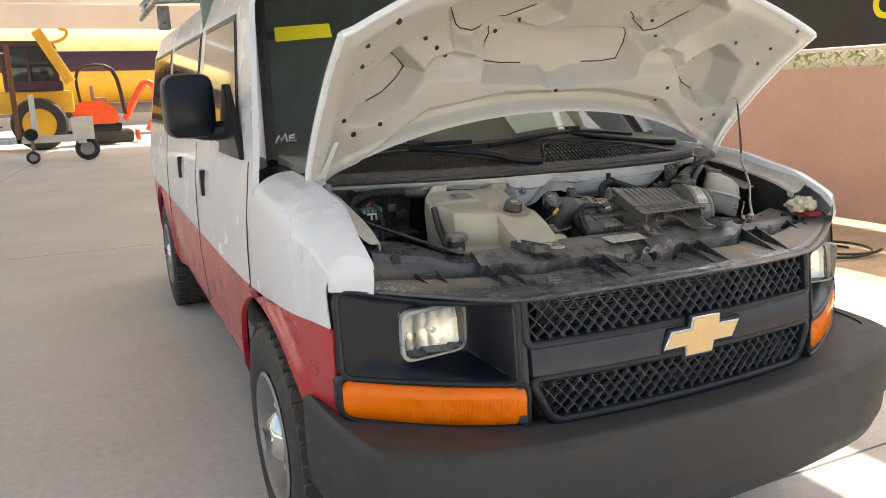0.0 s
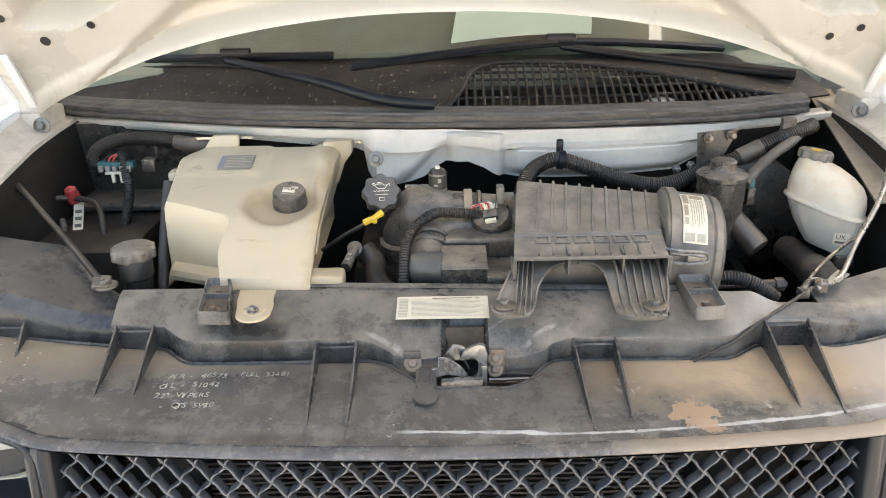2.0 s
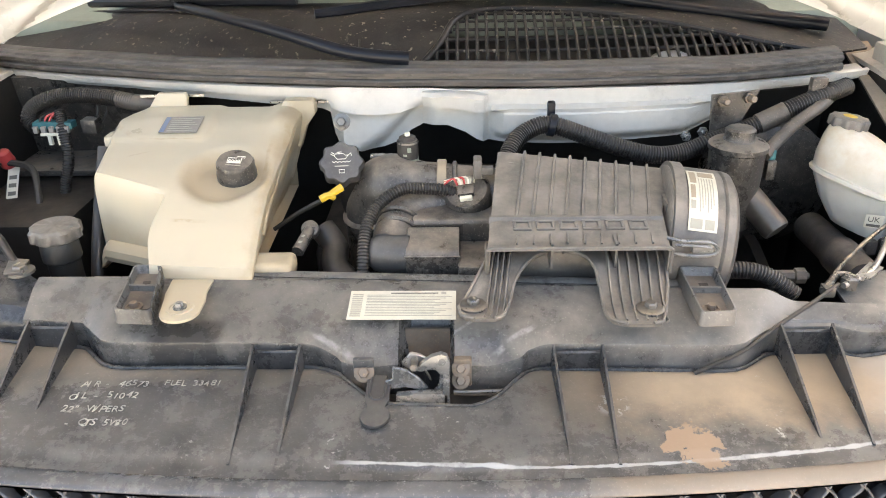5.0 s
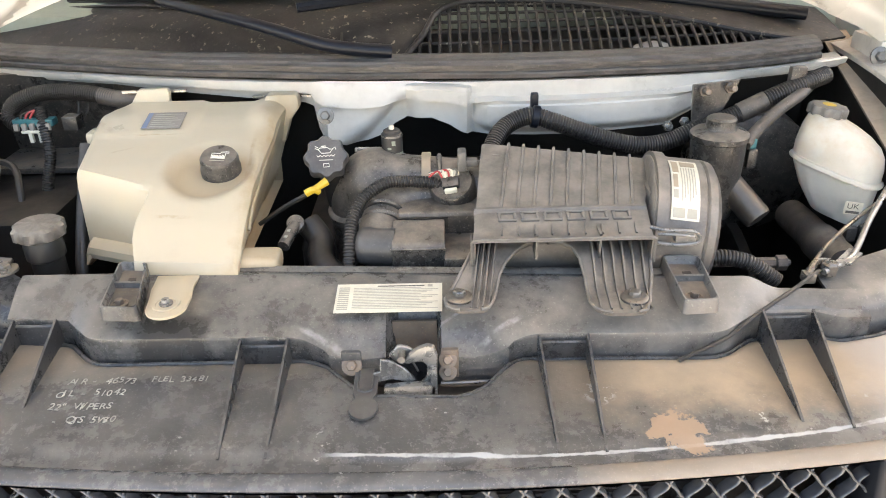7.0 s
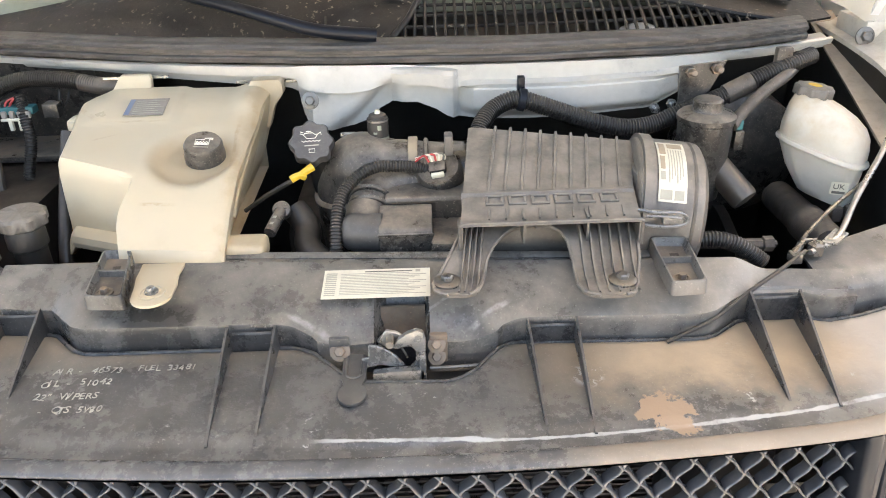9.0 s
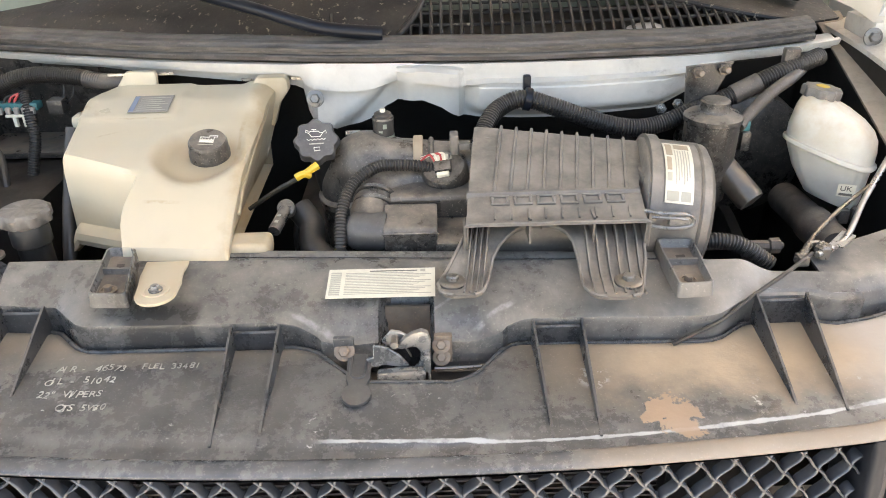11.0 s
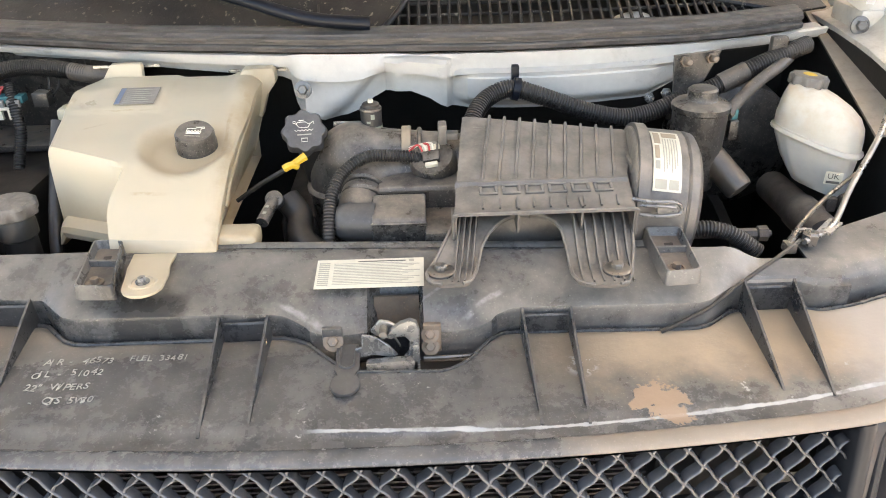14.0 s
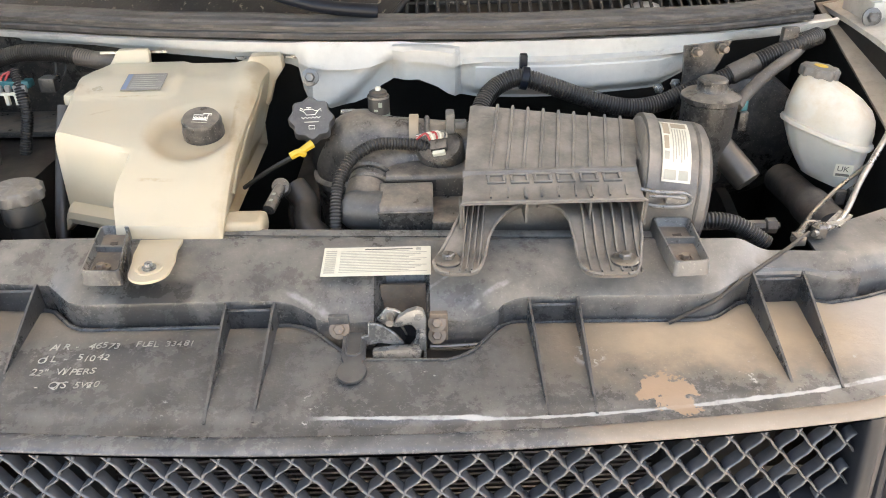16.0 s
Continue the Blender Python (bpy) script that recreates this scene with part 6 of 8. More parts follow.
drawn([(-0.010, 0.010), (-0.008, 0.0125), (0.003, 0.0125), (0.006, 0.010), (0.010, 0.010)], OIL, 0.0092, oil)
drawn([(-0.003, 0.0125), (-0.003, 0.0150), (-0.006, 0.0150), (0.001, 0.0150)], OIL, 0.0092, oil)
drawn([(-0.013 + 0.0026 * k, -0.0005 if k % 2 else 0.0015) for k in range(11)], OIL, 0.0092, oil)
part("cap_symbol", put(box(-0.010, 0.010, -0.0065, -0.0050, 0.0089, 0.0093), OIL), "faintink", oil)
drawn([(-0.004, -0.011), (0.004, -0.011), (0.004, -0.016), (-0.004, -0.016), (-0.004, -0.011)], OIL, 0.0092, oil, 0.0005)
dip = part("dipstick", join(tube([(-0.116, 0.518, 1.120), (-0.100, 0.527, 1.127), (-0.087, 0.535, 1.133)], lambda f: 0.0040 + 0.0024 * f, 8), tube([(-0.116, 0.514, 1.124), (-0.106, 0.519, 1.127), (-0.098, 0.526, 1.121)], 0.0046, 8)), "yellowtip", van, "yellow dipstick handle")
part("dipstick_tube", tube([(-0.114, 0.519, 1.120), (-0.15, 0.52, 1.10), (-0.19, 0.53, 1.07)], 0.0035, 6), "dark", dip)
dip2 = part("dipstick", join(lathe([(0.0125, -0.006), (0.0125, 0.005), (0.0105, 0.0065), (0.0, 0.0065)], 20, aim((-0.131, 0.500, 1.083), (-0.131, 0.46, 1.123))), tube([(-0.131, 0.496, 1.083), (-0.136, 0.478, 1.078), (-0.142, 0.455, 1.071)], 0.0085, 10)), "bay", van, "black dipstick handle with a white print")
part("handle_slot", put(box(-0.008, 0.008, -0.001, 0.001, 0.0066, 0.0072), aim((-0.131, 0.500, 1.083), (-0.131, 0.46, 1.123))), "hose", dip2)
for k in (0.0, 0.55):
    part("print_bar", put(box(-0.0025, 0.0025, -0.0022, 0.0022, 0.0, 0.0005), frame_on((-0.1365 - 0.004 * k, 0.474 - 0.022 * k, 1.0857 - 0.006 * k), (0.95, -0.30, 0.05), (0.25, 0.90, 0.28))), "faintink", dip2)
part("coolant_hose", tube([(-0.12, 0.53, 1.07), (-0.10, 0.51, 1.05), (-0.09, 0.47, 1.03), (-0.02, 0.44, 1.0), (0.1, 0.44, 0.97)], 0.019, 12), "hose", van, "black coolant hose")
part("engine_block", join(box(-0.15, 0.30, 0.58, 0.95, 0.62, 1.02, 0.03), box(-0.10, 0.25, 0.46, 0.60, 0.62, 0.95, 0.03)), "dark", van, "dark engine block deep in the bay")

# ---- right of the bay ----
part("loom", tube([(0.146, 0.60, 1.13), (0.160, 0.632, 1.155), (0.181, 0.655, 1.171), (0.216, 0.664, 1.181), (0.255, 0.662, 1.171), (0.332, 0.658, 1.144), (0.386, 0.655, 1.133), (0.43, 0.657, 1.137), (0.47, 0.66, 1.152), (0.531, 0.665, 1.173), (0.588, 0.670, 1.200), (0.64, 0.68, 1.218), (0.68, 0.70, 1.225)], 0.0125, 14, 10, ribs=0.0016), "hose", van, "thick black corrugated wiring conduit")
part("conduit_clamp", join(lathe([(0.0155, -0.006), (0.0175, -0.005), (0.0175, 0.005), (0.0155, 0.006)], 20, aim((0.224, 0.664, 1.180), (0.30, 0.66, 1.165))), box(0.218, 0.230, 0.676, 0.690, 1.188, 1.212, 0.003)), "black", van, "black conduit clamp")
plate = part("valve_bracket", prism([(0.465, 1.222), (0.538, 1.229), (0.514, 1.174), (0.505, 1.12), (0.464, 1.12), (0.470, 1.165)], 0.672, 0.676, "y", 0.001, 1), "bay", van, "dark steel bracket plate")
for p in ((0.482, 0.671, 1.213), (0.521, 0.671, 1.217)):
    part("stud", join(lathe([(0.0085, 0), (0.0085, 0.008)], 6, aim(p, (p[0], 0.5, p[2] + 0.03))), lathe([(0.0055, 0.006), (0.0055, 0.022), (0.004, 0.024)], 12, aim(p, (p[0], 0.5, p[2] + 0.03)))), "rusty", plate, "dusty steel stud and nut")
for p in ((0.440, 0.695, 1.150), (0.468, 0.70, 1.155)):
    part("stud", join(lathe([(0.008, 0), (0.008, 0.008)], 6, aim(p, (p[0], 0.5, p[2] + 0.03))), lathe([(0.004, 0.006), (0.004, 0.018)], 10, aim(p, (p[0], 0.5, p[2] + 0.03)))), "steel", van)
valve = part("pump_body", lathe([(0.033, -0.11), (0.039, -0.04), (0.040, 0.010), (0.0425, 0.012), (0.0425, 0.019), (0.038, 0.023), (0.023, 0.026), (0.0215, 0.029), (0.0215, 0.041), (0.018, 0.044), (0.0, 0.044)], 32, Matrix.Translation((0.490, 0.600, 1.150))), "bay", van, "dusty black cylindrical pump body")
part("pump_motor", lathe([(0.020, 0), (0.021, 0.01), (0.021, 0.092), (0.019, 0.098), (0.006, 0.100), (0, 0.100)], 26, aim((0.498, 0.612, 1.106), (0.549, 0.545, 1.050))), "motorcan", valve, "tilted bare metal motor can")
part("green_plug", join(box(0.537, 0.549, 0.60, 0.612, 1.142, 1.158, 0.003)), "teal", van, "small teal connector")
part("plug_body", box(0.537, 0.551, 0.596, 0.61, 1.112, 1.142, 0.003), "bay", van)
part("rubber_hose", tube([(0.530, 0.60, 1.150), (0.556, 0.622, 1.166), (0.588, 0.64, 1.188), (0.625, 0.66, 1.205), (0.66, 0.70, 1.212)], 0.0095, 12), "rubber", van, "dusty brown rubber hose")
part("hose_clip", box(0.615, 0.640, 0.675, 0.69, 1.215, 1.245, 0.005), "bay", van)
part("conduit_wrap", tube([(0.540, 0.666, 1.177), (0.560, 0.668, 1.186), (0.580, 0.669, 1.196)], 0.0155, 14), "rubber", van, "dusty tape wrap on the conduit")
part("booster", lathe([(0.10, 0), (0.12, 0.03), (0.12, 0.09), (0.06, 0.12)], 30, aim((0.66, 0.95, 1.0), (0.66, 0.7, 0.98))), "bay", van, "black brake booster")
part("master_cylinder", lathe([(0.026, 0), (0.026, 0.12), (0.029, 0.125), (0.029, 0.155), (0.026, 0.16), (0.026, 0.20), (0.020, 0.215), (0, 0.215)], 22, aim((0.672, 0.70, 0.985), (0.652, 0.46, 1.010))), "rubber", van, "cast brake master cylinder")
part("brake_pipe", tube([(0.70, 0.49, 1.01), (0.72, 0.47, 1.04), (0.70, 0.44, 1.05), (0.66, 0.43, 1.04)], 0.003, 6), "steel", van)
part("steel_line", tube([(0.40, 0.47, 1.02), (0.50, 0.46, 1.025), (0.56, 0.455, 1.028)], 0.0045, 8), "rubber", van)
part("line_fitting", lathe([(0.008, 0), (0.008, 0.03), (0.011, 0.032), (0.011, 0.045)], 6, aim((0.51, 0.459, 1.026), (0.56, 0.455, 1.028))), "rubber", van)
part("loom", tube([(0.405, 0.42, 1.045), (0.44, 0.415, 1.060), (0.48, 0.41, 1.055), (0.52, 0.40, 1.03)], 0.010, 12, 8, ribs=0.0016), "hose", van, "short corrugated conduit")

# ---- brake fluid reservoir ----
def sq(a, b, z, k=40, ex=0.62, cx=0.676, cy=0.612):
    """A rounded rectangle turned to the reservoir's long axis, tipped a little to the right."""
    out = []
    for i in range(k):
        c, q = math.cos(2 * math.pi * i / k), math.sin(2 * math.pi * i / k)
        p, r = a * math.copysign(abs(c) ** ex, c), b * math.copysign(abs(q) ** ex, q)
        x, y = 0.75 * p + 0.66 * r, -0.66 * p + 0.75 * r
        out.append((cx + 0.006 + x, cy + y, z - 0.30 * x))
    return out
SHELL = [(0.024, 0.022, 1.026, 0.75, 0.690, 0.606), (0.038, 0.034, 1.028, 0.70, 0.690, 0.606), (0.044, 0.039, 1.040, 0.66, 0.688, 0.607), (0.052, 0.044, 1.062, 0.64, 0.682, 0.610), (0.060, 0.050, 1.094, 0.64, 0.677, 0.612), (0.061, 0.051, 1.099, 0.64, 0.676, 0.612),
         (0.0665, 0.0565, 1.101, 0.66, 0.676, 0.612), (0.0672, 0.0570, 1.104, 0.66, 0.676, 0.612), (0.0660, 0.0560, 1.107, 0.66, 0.676, 0.612), (0.0625, 0.0525, 1.109, 0.64, 0.676, 0.612), (0.0625, 0.0525, 1.125, 0.64, 0.676, 0.612), (0.060, 0.0505, 1.142, 0.66, 0.676, 0.612), (0.055, 0.047, 1.156, 0.70, 0.674, 0.614), (0.046, 0.041, 1.168, 0.78, 0.670, 0.619), (0.034, 0.032, 1.178, 0.9, 0.664, 0.627), (0.0235, 0.0235, 1.183, 1.0, 0.660, 0.634), (0.0220, 0.0220, 1.186, 1.0, 0.660, 0.634)]
rings = []
for a, b, h, ex, cx, cy in SHELL:
    ring = sq(a, b, h, 96, ex, cx, cy)
    if 1.035 < h < 1.097:
        ring = [(x + (x - cx) * 0.010 * math.cos(16 * math.pi * k / 48), y + (y - cy) * 0.010 * math.cos(16 * math.pi * k / 48), z) for k, (x, y, z) in enumerate(ring)]
    rings.append(ring)
resv = part("brake_fluid_reservoir", loft(rings), "res", van, "milky white brake fluid reservoir with a dusty top", 45)
part("reservoir_foot", join(box(0.690, 0.706, 0.556, 0.570, 1.005, 1.028, 0.002), box(0.712, 0.722, 0.560, 0.574, 1.008, 1.028, 0.002)), "rubber", resv)
rings = []
for r, h in ((0.022, -0.004), (0.0272, -0.001), (0.0272, 0.0105), (0.0255, 0.013), (0.018, 0.014), (0.0, 0.014)):
    rings.append([((r + (0.0020 * math.cos(9 * 2 * math.pi * i / 60) if r > 0.025 else 0)) * math.cos(2 * math.pi * i / 60), (r + (0.0020 * math.cos(9 * 2 * math.pi * i / 60) if r > 0.025 else 0)) * math.sin(2 * math.pi * i / 60), h) for i in range(60)])
part("cap", put(loft(rings), Matrix.Translation((0.660, 0.634, 1.184)) @ Matrix.Rotation(0.12, 4, "Y")), "airbox", resv, "grey scalloped reservoir cap")
part("cap_disc", lathe([(0.010, 0.0135), (0.010, 0.0146), (0.0, 0.0146)], 20, Matrix.Translation((0.660, 0.634, 1.184)) @ Matrix.Rotation(0.12, 4, "Y")), "yellowtip", resv)
UK = frame_on((0.6722, 0.5495, 1.0570), (0.934, -0.357, 0.0), (-0.045, -0.115, 0.992))
part("reservoir_tag", put(box(0, 0.024, 0, 0.021, 0, 0.0008), UK), "label", resv, "white tag printed UK")
words("UK", 0.012, UK @ Matrix.Translation((0.003, 0.010, 0.001)), "ink", resv, "printed_letters")
part("print_bar", put(box(0.003, 0.021, 0.002, 0.006, 0.0008, 0.0012), UK), "ink", resv)

# ---- on the core support ----
LB = frame_on((-0.055, 0.296, 1.0615), (1, -0.006, 0), (0, 1, 0.14))
lab = part("emission_label", put(box(0, 0.130, 0, 0.054, 0, 0.0008), LB), "label", core, "yellowed printed label with unreadable lines")
for i in range(12):
    part("print_bar", put(box(0.003, 0.016, 0.005 + 0.0037 * i, 0.0070 + 0.0037 * i, 0.0008, 0.0011), LB), "faintink", core)
for i in range(14):
    part("print_bar", put(box(0.021, 0.125 - 0.007 * ((i * 7) % 4), 0.006 + 0.0030 * i, 0.0070 + 0.0030 * i, 0.0008, 0.0011), LB), "faintink", core)
part("print_bar", put(box(0.050, 0.108, 0.0482, 0.0500, 0.0008, 0.0011), LB), "ink", core)
part("print_bar", put(box(0.112, 0.118, 0.0470, 0.0515, 0.0008, 0.0011), LB), "faintink", core)
def bracket(rear_l, rear_r, front_r, front_l):
    """An open channel with a thin rounded rim, a cross wall and a bolt in its front half."""
    corner = [Vector((*p, 0)) for p in (rear_l, rear_r, front_r, front_l)]
    def ring(inset, z, spread=0.0, rad=0.007):
        out = []
        for k in range(4):
            p, a, b = corner[k], corner[k - 1], corner[(k + 1) % 4]
            ua, ub = (a - p).normalized(), (b - p).normalized()
            q = p + (ua + ub) * inset - (ua + ub) * spread
            out += [q + ua * rad * (1 - t) ** 2 + ub * rad * t ** 2 for t in (0, 0.25, 0.5, 0.75, 1)]
        return [(v.x, v.y, z) for v in out]
    floor = 1.0735
    shell = loft([ring(0, 1.0665, 0.0015), ring(0, 1.0690, 0.0010), ring(0, 1.0835, 0.0), ring(0.0006, 1.0850), ring(0.0024, 1.0850), ring(0.0030, 1.0838), ring(0.0042, floor + 0.002), ring(0.0060, floor)])
    b = part("mount_bracket", shell, "core", van, "dusty grey mounting bracket", 50)
    def inside(u, v, z):
        return corner[0].lerp(corner[1], u).lerp(corner[3].lerp(corner[2], u), v) + Vector((0, 0, z))
    part("bracket_floor", loft([[inside(u, v, z) for u, v in ((0.13, 0.06), (0.87, 0.06), (0.87, 0.94), (0.13, 0.94))] for z in (floor, floor + 0.0012)]), "rubber", b, "brown dust in the bracket")
    part("cross_wall", loft([[inside(u, v, z) for u, v in ((0.09, w0), (0.91, w0), (0.91, w1), (0.09, w1))] for z, w0, w1 in ((floor, 0.38, 0.46), (1.0815, 0.40, 0.44))]), "core", b)
    p = inside(0.42, 0.80, floor + 0.002)
    part("bolt", join(lathe([(0.0105, -0.001), (0.0105, 0.0012), (0.0080, 0.0014), (0.0078, 0.0003)], 20, Matrix.Translation(p)), lathe([(0.0054, 0.0), (0.0054, 0.0055), (0.0046, 0.0066)], 6, Matrix.Translation(p))), "rusty", b, "dusty bolt")
    part("floor_slot", loft([[inside(u, v, z) for u, v in ((0.42, 0.24), (0.66, 0.23), (0.66, 0.29), (0.42, 0.30))] for z in (floor + 0.001, floor + 0.0018)]), "dark", b)
bracket((-0.3425, 0.396), (-0.3050, 0.394), (-0.2785, 0.281), (-0.3245, 0.284))
bracket((0.3555, 0.381), (0.4025, 0.378), (0.3945, 0.273), (0.3530, 0.270))
part("bolt", bolt((-0.500, 0.405, 1.070), 0.010), "dullsteel", van)
# latch
hook = [(0.0293, 1.0345), (0.0375, 1.0445), (0.0473, 1.0520), (0.0582, 1.0560), (0.0655, 1.0530), (0.0689, 1.0400), (0.0665, 0.9900), (0.0490, 0.9900), (0.0494, 1.0033), (0.0560, 1.0130), (0.0568, 1.0285), (0.0515, 1.0352), (0.0432, 1.0342), (0.0355, 1.0318)]
lat = part("hood_latch", join(prism(hook, 0.232, 0.240, "y", 0.0016, 2), prism([(0.0065, 0.9935), (0.0070, 1.0060), (0.030, 1.0085), (0.0670, 1.0095), (0.0670, 0.9925)], 0.222, 0.232, "y", 0.002, 2), box(0.060, 0.068, 0.222, 0.258, 0.992, 1.030, 0.002, 2)), "latchsteel", van, "worn steel hood latch")
part("latch_jaw", prism([(0.0036, 1.0371), (0.013, 1.0360), (0.021, 1.0324), (0.0331, 1.0224), (0.0433, 1.0083), (0.0354, 1.0055), (0.0163, 1.0096), (0.0033, 1.007), (-0.0066, 1.0043), (-0.0055, 1.0186), (0.0024, 1.0205)], 0.2335, 0.2375, "y", 0.001, 1), "latchsteel", lat, "pale worn latch jaw")
part("latch_jaw", prism([(0.0238, 1.0500), (0.0344, 1.0477), (0.0435, 1.0411), (0.0365, 1.0296), (0.0204, 1.028), (0.0126, 1.0355)], 0.243, 0.248, "y", 0.001, 1), "steel", lat)
part("latch_pin", lathe([(0.0045, -0.004), (0.0045, 0.016)], 14, aim((0.028, 0.242, 1.041), (0.028, 0.20, 1.043))), "dullsteel", lat)
part("latch_plate", box(-0.0435, -0.0200, 0.250, 0.257, 1.008, 1.036, 0.002), "core", lat)
part("bolt", bolt((-0.0311, 0.249, 1.0198), 0.0068, (0, -1, 0.6)), "rusty", lat)
part("latch_plate", box(0.0722, 0.0930, 0.249, 0.257, 0.999, 1.037, 0.002), "rusty", lat, "rusty bolt plate")
for z in (1.0255, 1.0085):
    part("bolt", bolt((0.0803, 0.248, z), 0.0060, (0, -1, 0.6)), "rusty", lat)
part("latch_spring", tube([(0.012, 0.250, 1.012), (0.020, 0.248, 1.030), (0.036, 0.250, 1.026), (0.046, 0.252, 1.006)], 0.0014, 6, 6), "steel", lat)
part("latch_rod", tube([(0.072, 0.246, 0.994), (0.10, 0.246, 0.994), (0.20, 0.255, 0.992)], 0.0022, 6, 4), "dullsteel", lat)
part("latch_rod", tube([(0.072, 0.252, 0.986), (0.12, 0.252, 0.986), (0.20, 0.262, 0.986)], 0.0018, 6, 4), "rubber", lat)
pad = [(-0.0285, 0.2515), (-0.0030, 0.2505), (0.0005, 0.2400), (0.0010, 0.2060)] + [(-0.0125 + 0.0162 * math.cos(a), 0.1800 + 0.0185 * math.sin(a)) for a in [math.radians(52 - 284 * k / 18) for k in range(19)]] + [(-0.0262, 0.2060), (-0.0270, 0.2400)]
groove = [(-0.0215, 0.246), (-0.0215, 0.215), (-0.0185, 0.208), (-0.0130, 0.2055), (-0.0075, 0.208), (-0.0045, 0.215), (-0.0045, 0.246)]
part("release_paddle", join(prism(pad, 1.0105, 1.0145, "z", 0.0012, 2), tube([(a, b, 1.0148) for a, b in groove], 0.0016, 8, 4)), "capgrey", lat, "flat grey release paddle with a pressed groove")
part("slot_back", box(0.014, 0.068, 0.303, 0.307, 0.99, 1.043), "rusty", lat, "rust-stained pocket behind the latch")

# ---- prop rod ----
rod = part("prop_rod", tube([(0.560, 0.368, 1.062), (0.612, 0.402, 1.066), (0.655, 0.452, 1.098), (0.712, 0.51, 1.145), (0.750, 0.565, 1.182), (0.764, 0.600, 1.225), (0.760, 0.612, 1.34), (0.752, 0.623, 1.440), (0.734, 0.63, 1.445)], 0.0042, 10, 6), "steel", van, "thin steel hood prop rod")
part("rod_grip", tube([(0.763, 0.604, 1.25), (0.760, 0.611, 1.33), (0.753, 0.622, 1.43)], 0.0040, 10, 4), "hose", rod, "black sleeve on the rod")
part("rod_flat", prism([(0.582, 0.386), (0.598, 0.378), (0.628, 0.406), (0.618, 0.422)], 1.064, 1.067, "z"), "steel", rod, "flattened rod end")
part("rod_pivot", join(lathe([(0.011, -0.006), (0.011, 0.008), (0.008, 0.011)], 6, Matrix.Translation((0.572, 0.378, 1.060))), tube([(0.535, 0.366, 1.056), (0.548, 0.376, 1.063), (0.56, 0.388, 1.066), (0.58, 0.394, 1.062)], 0.0048, 8), tube([(0.556, 0.392, 1.056), (0.585, 0.42, 1.07), (0.635, 0.46, 1.085), (0.70, 0.52, 1.085)], 0.003, 8), box(0.534, 0.548, 0.358, 0.374, 1.05, 1.063, 0.002)), "dullsteel", rod, "rod pivot bolt and clip")
part("release_cable", tube([(0.556, 0.372, 1.062), (0.51, 0.335, 1.058), (0.455, 0.300, 1.046), (0.41, 0.274, 1.030), (0.37, 0.257, 1.022), (0.35, 0.255, 1.012)], 0.0026, 8), "hose", van, "thin latch cable across the cover")

# ---- left of the bay ----
backp = part("fuse_panel", sheet(lambda u, v: (-0.80 + 0.36 * u, 0.93 - 0.10 * u * 0 - 0.03 * v, 0.95 + 0.26 * v), 6, 4, 0.01), "bay", van, "dark plastic panel at the back of the bay")
for x in (-0.77, -0.705, -0.69, -0.60, -0.52):
    part("panel_rib", prism([(0.935, 1.0), (0.915, 1.19), (0.885, 1.19), (0.915, 1.06)], x - 0.0025, x + 0.0025, "x"), "bay", backp)
part("panel_shelf", box(-0.80, -0.45, 0.80, 0.93, 1.05, 1.062, 0.004), "bay", backp)
conn = part("connector_block", box(-0.655, -0.586, 0.778, 0.80, 1.145, 1.158, 0.003), "teal", van, "teal connector block with a pale clip")
for i in range(5):
    part("connector_clip", box(-0.652 + 0.0135 * i, -0.644 + 0.0135 * i, 0.772, 0.779, 1.140, 1.152, 0.001, 1), "greylabel", conn)
part("connector_clip", join(box(-0.640, -0.592, 0.770, 0.776, 1.136, 1.141, 0.001, 1), box(-0.628, -0.622, 0.770, 0.776, 1.120, 1.137), box(-0.612, -0.606, 0.770, 0.776, 1.120, 1.137)), "label", conn, "pale clip")
part("relay", box(-0.567, -0.541, 0.772, 0.80, 1.139, 1.163, 0.003), "bay", van)
part("relay", box(-0.53, -0.49, 0.80, 0.83, 1.11, 1.135, 0.004), "dark", van)
part("loom", tube([(-0.470, 0.785, 1.190), (-0.53, 0.800, 1.196), (-0.60, 0.815, 1.195), (-0.655, 0.815, 1.18), (-0.675, 0.81, 1.155), (-0.655, 0.80, 1.14)], 0.0125, 12, 10, ribs=0.0018), "hose", van, "corrugated wiring conduit arching to the fuse panel")
part("conduit_wrap", tube([(-0.500, 0.793, 1.193), (-0.465, 0.784, 1.189), (-0.43, 0.78, 1.188)], 0.0145, 12), "rubber", van)
part("loom", tube([(-0.612, 0.80, 1.17), (-0.60, 0.775, 1.14), (-0.595, 0.76, 1.10), (-0.605, 0.74, 1.04), (-0.60, 0.72, 0.96)], 0.0085, 10, 8, ribs=0.0016), "hose", van, "thin corrugated conduit")
for dx, mcol in ((0.0, "redplastic"), (0.008, "redplastic"), (-0.008, "dark")):
    part("wire", tube([(-0.635 + dx, 0.785, 1.156), (-0.63 + dx, 0.79, 1.166), (-0.612, 0.80, 1.172)], 0.002, 5), mcol, conn)
for a, b in (((-0.555, 0.80, 1.142), (-0.53, 0.81, 1.185)), ((-0.565, 0.80, 1.142), (-0.548, 0.81, 1.19))):
    part("wire", tube([a, ((a[0] + b[0]) / 2 + 0.01, a[1], (a[2] + b[2]) / 2), b], 0.002, 5), "dark", van)
batt = part("battery", box(-0.78, -0.545, 0.60, 0.86, 0.86, 1.045, 0.012), "dark", van, "black battery with a red terminal cover")
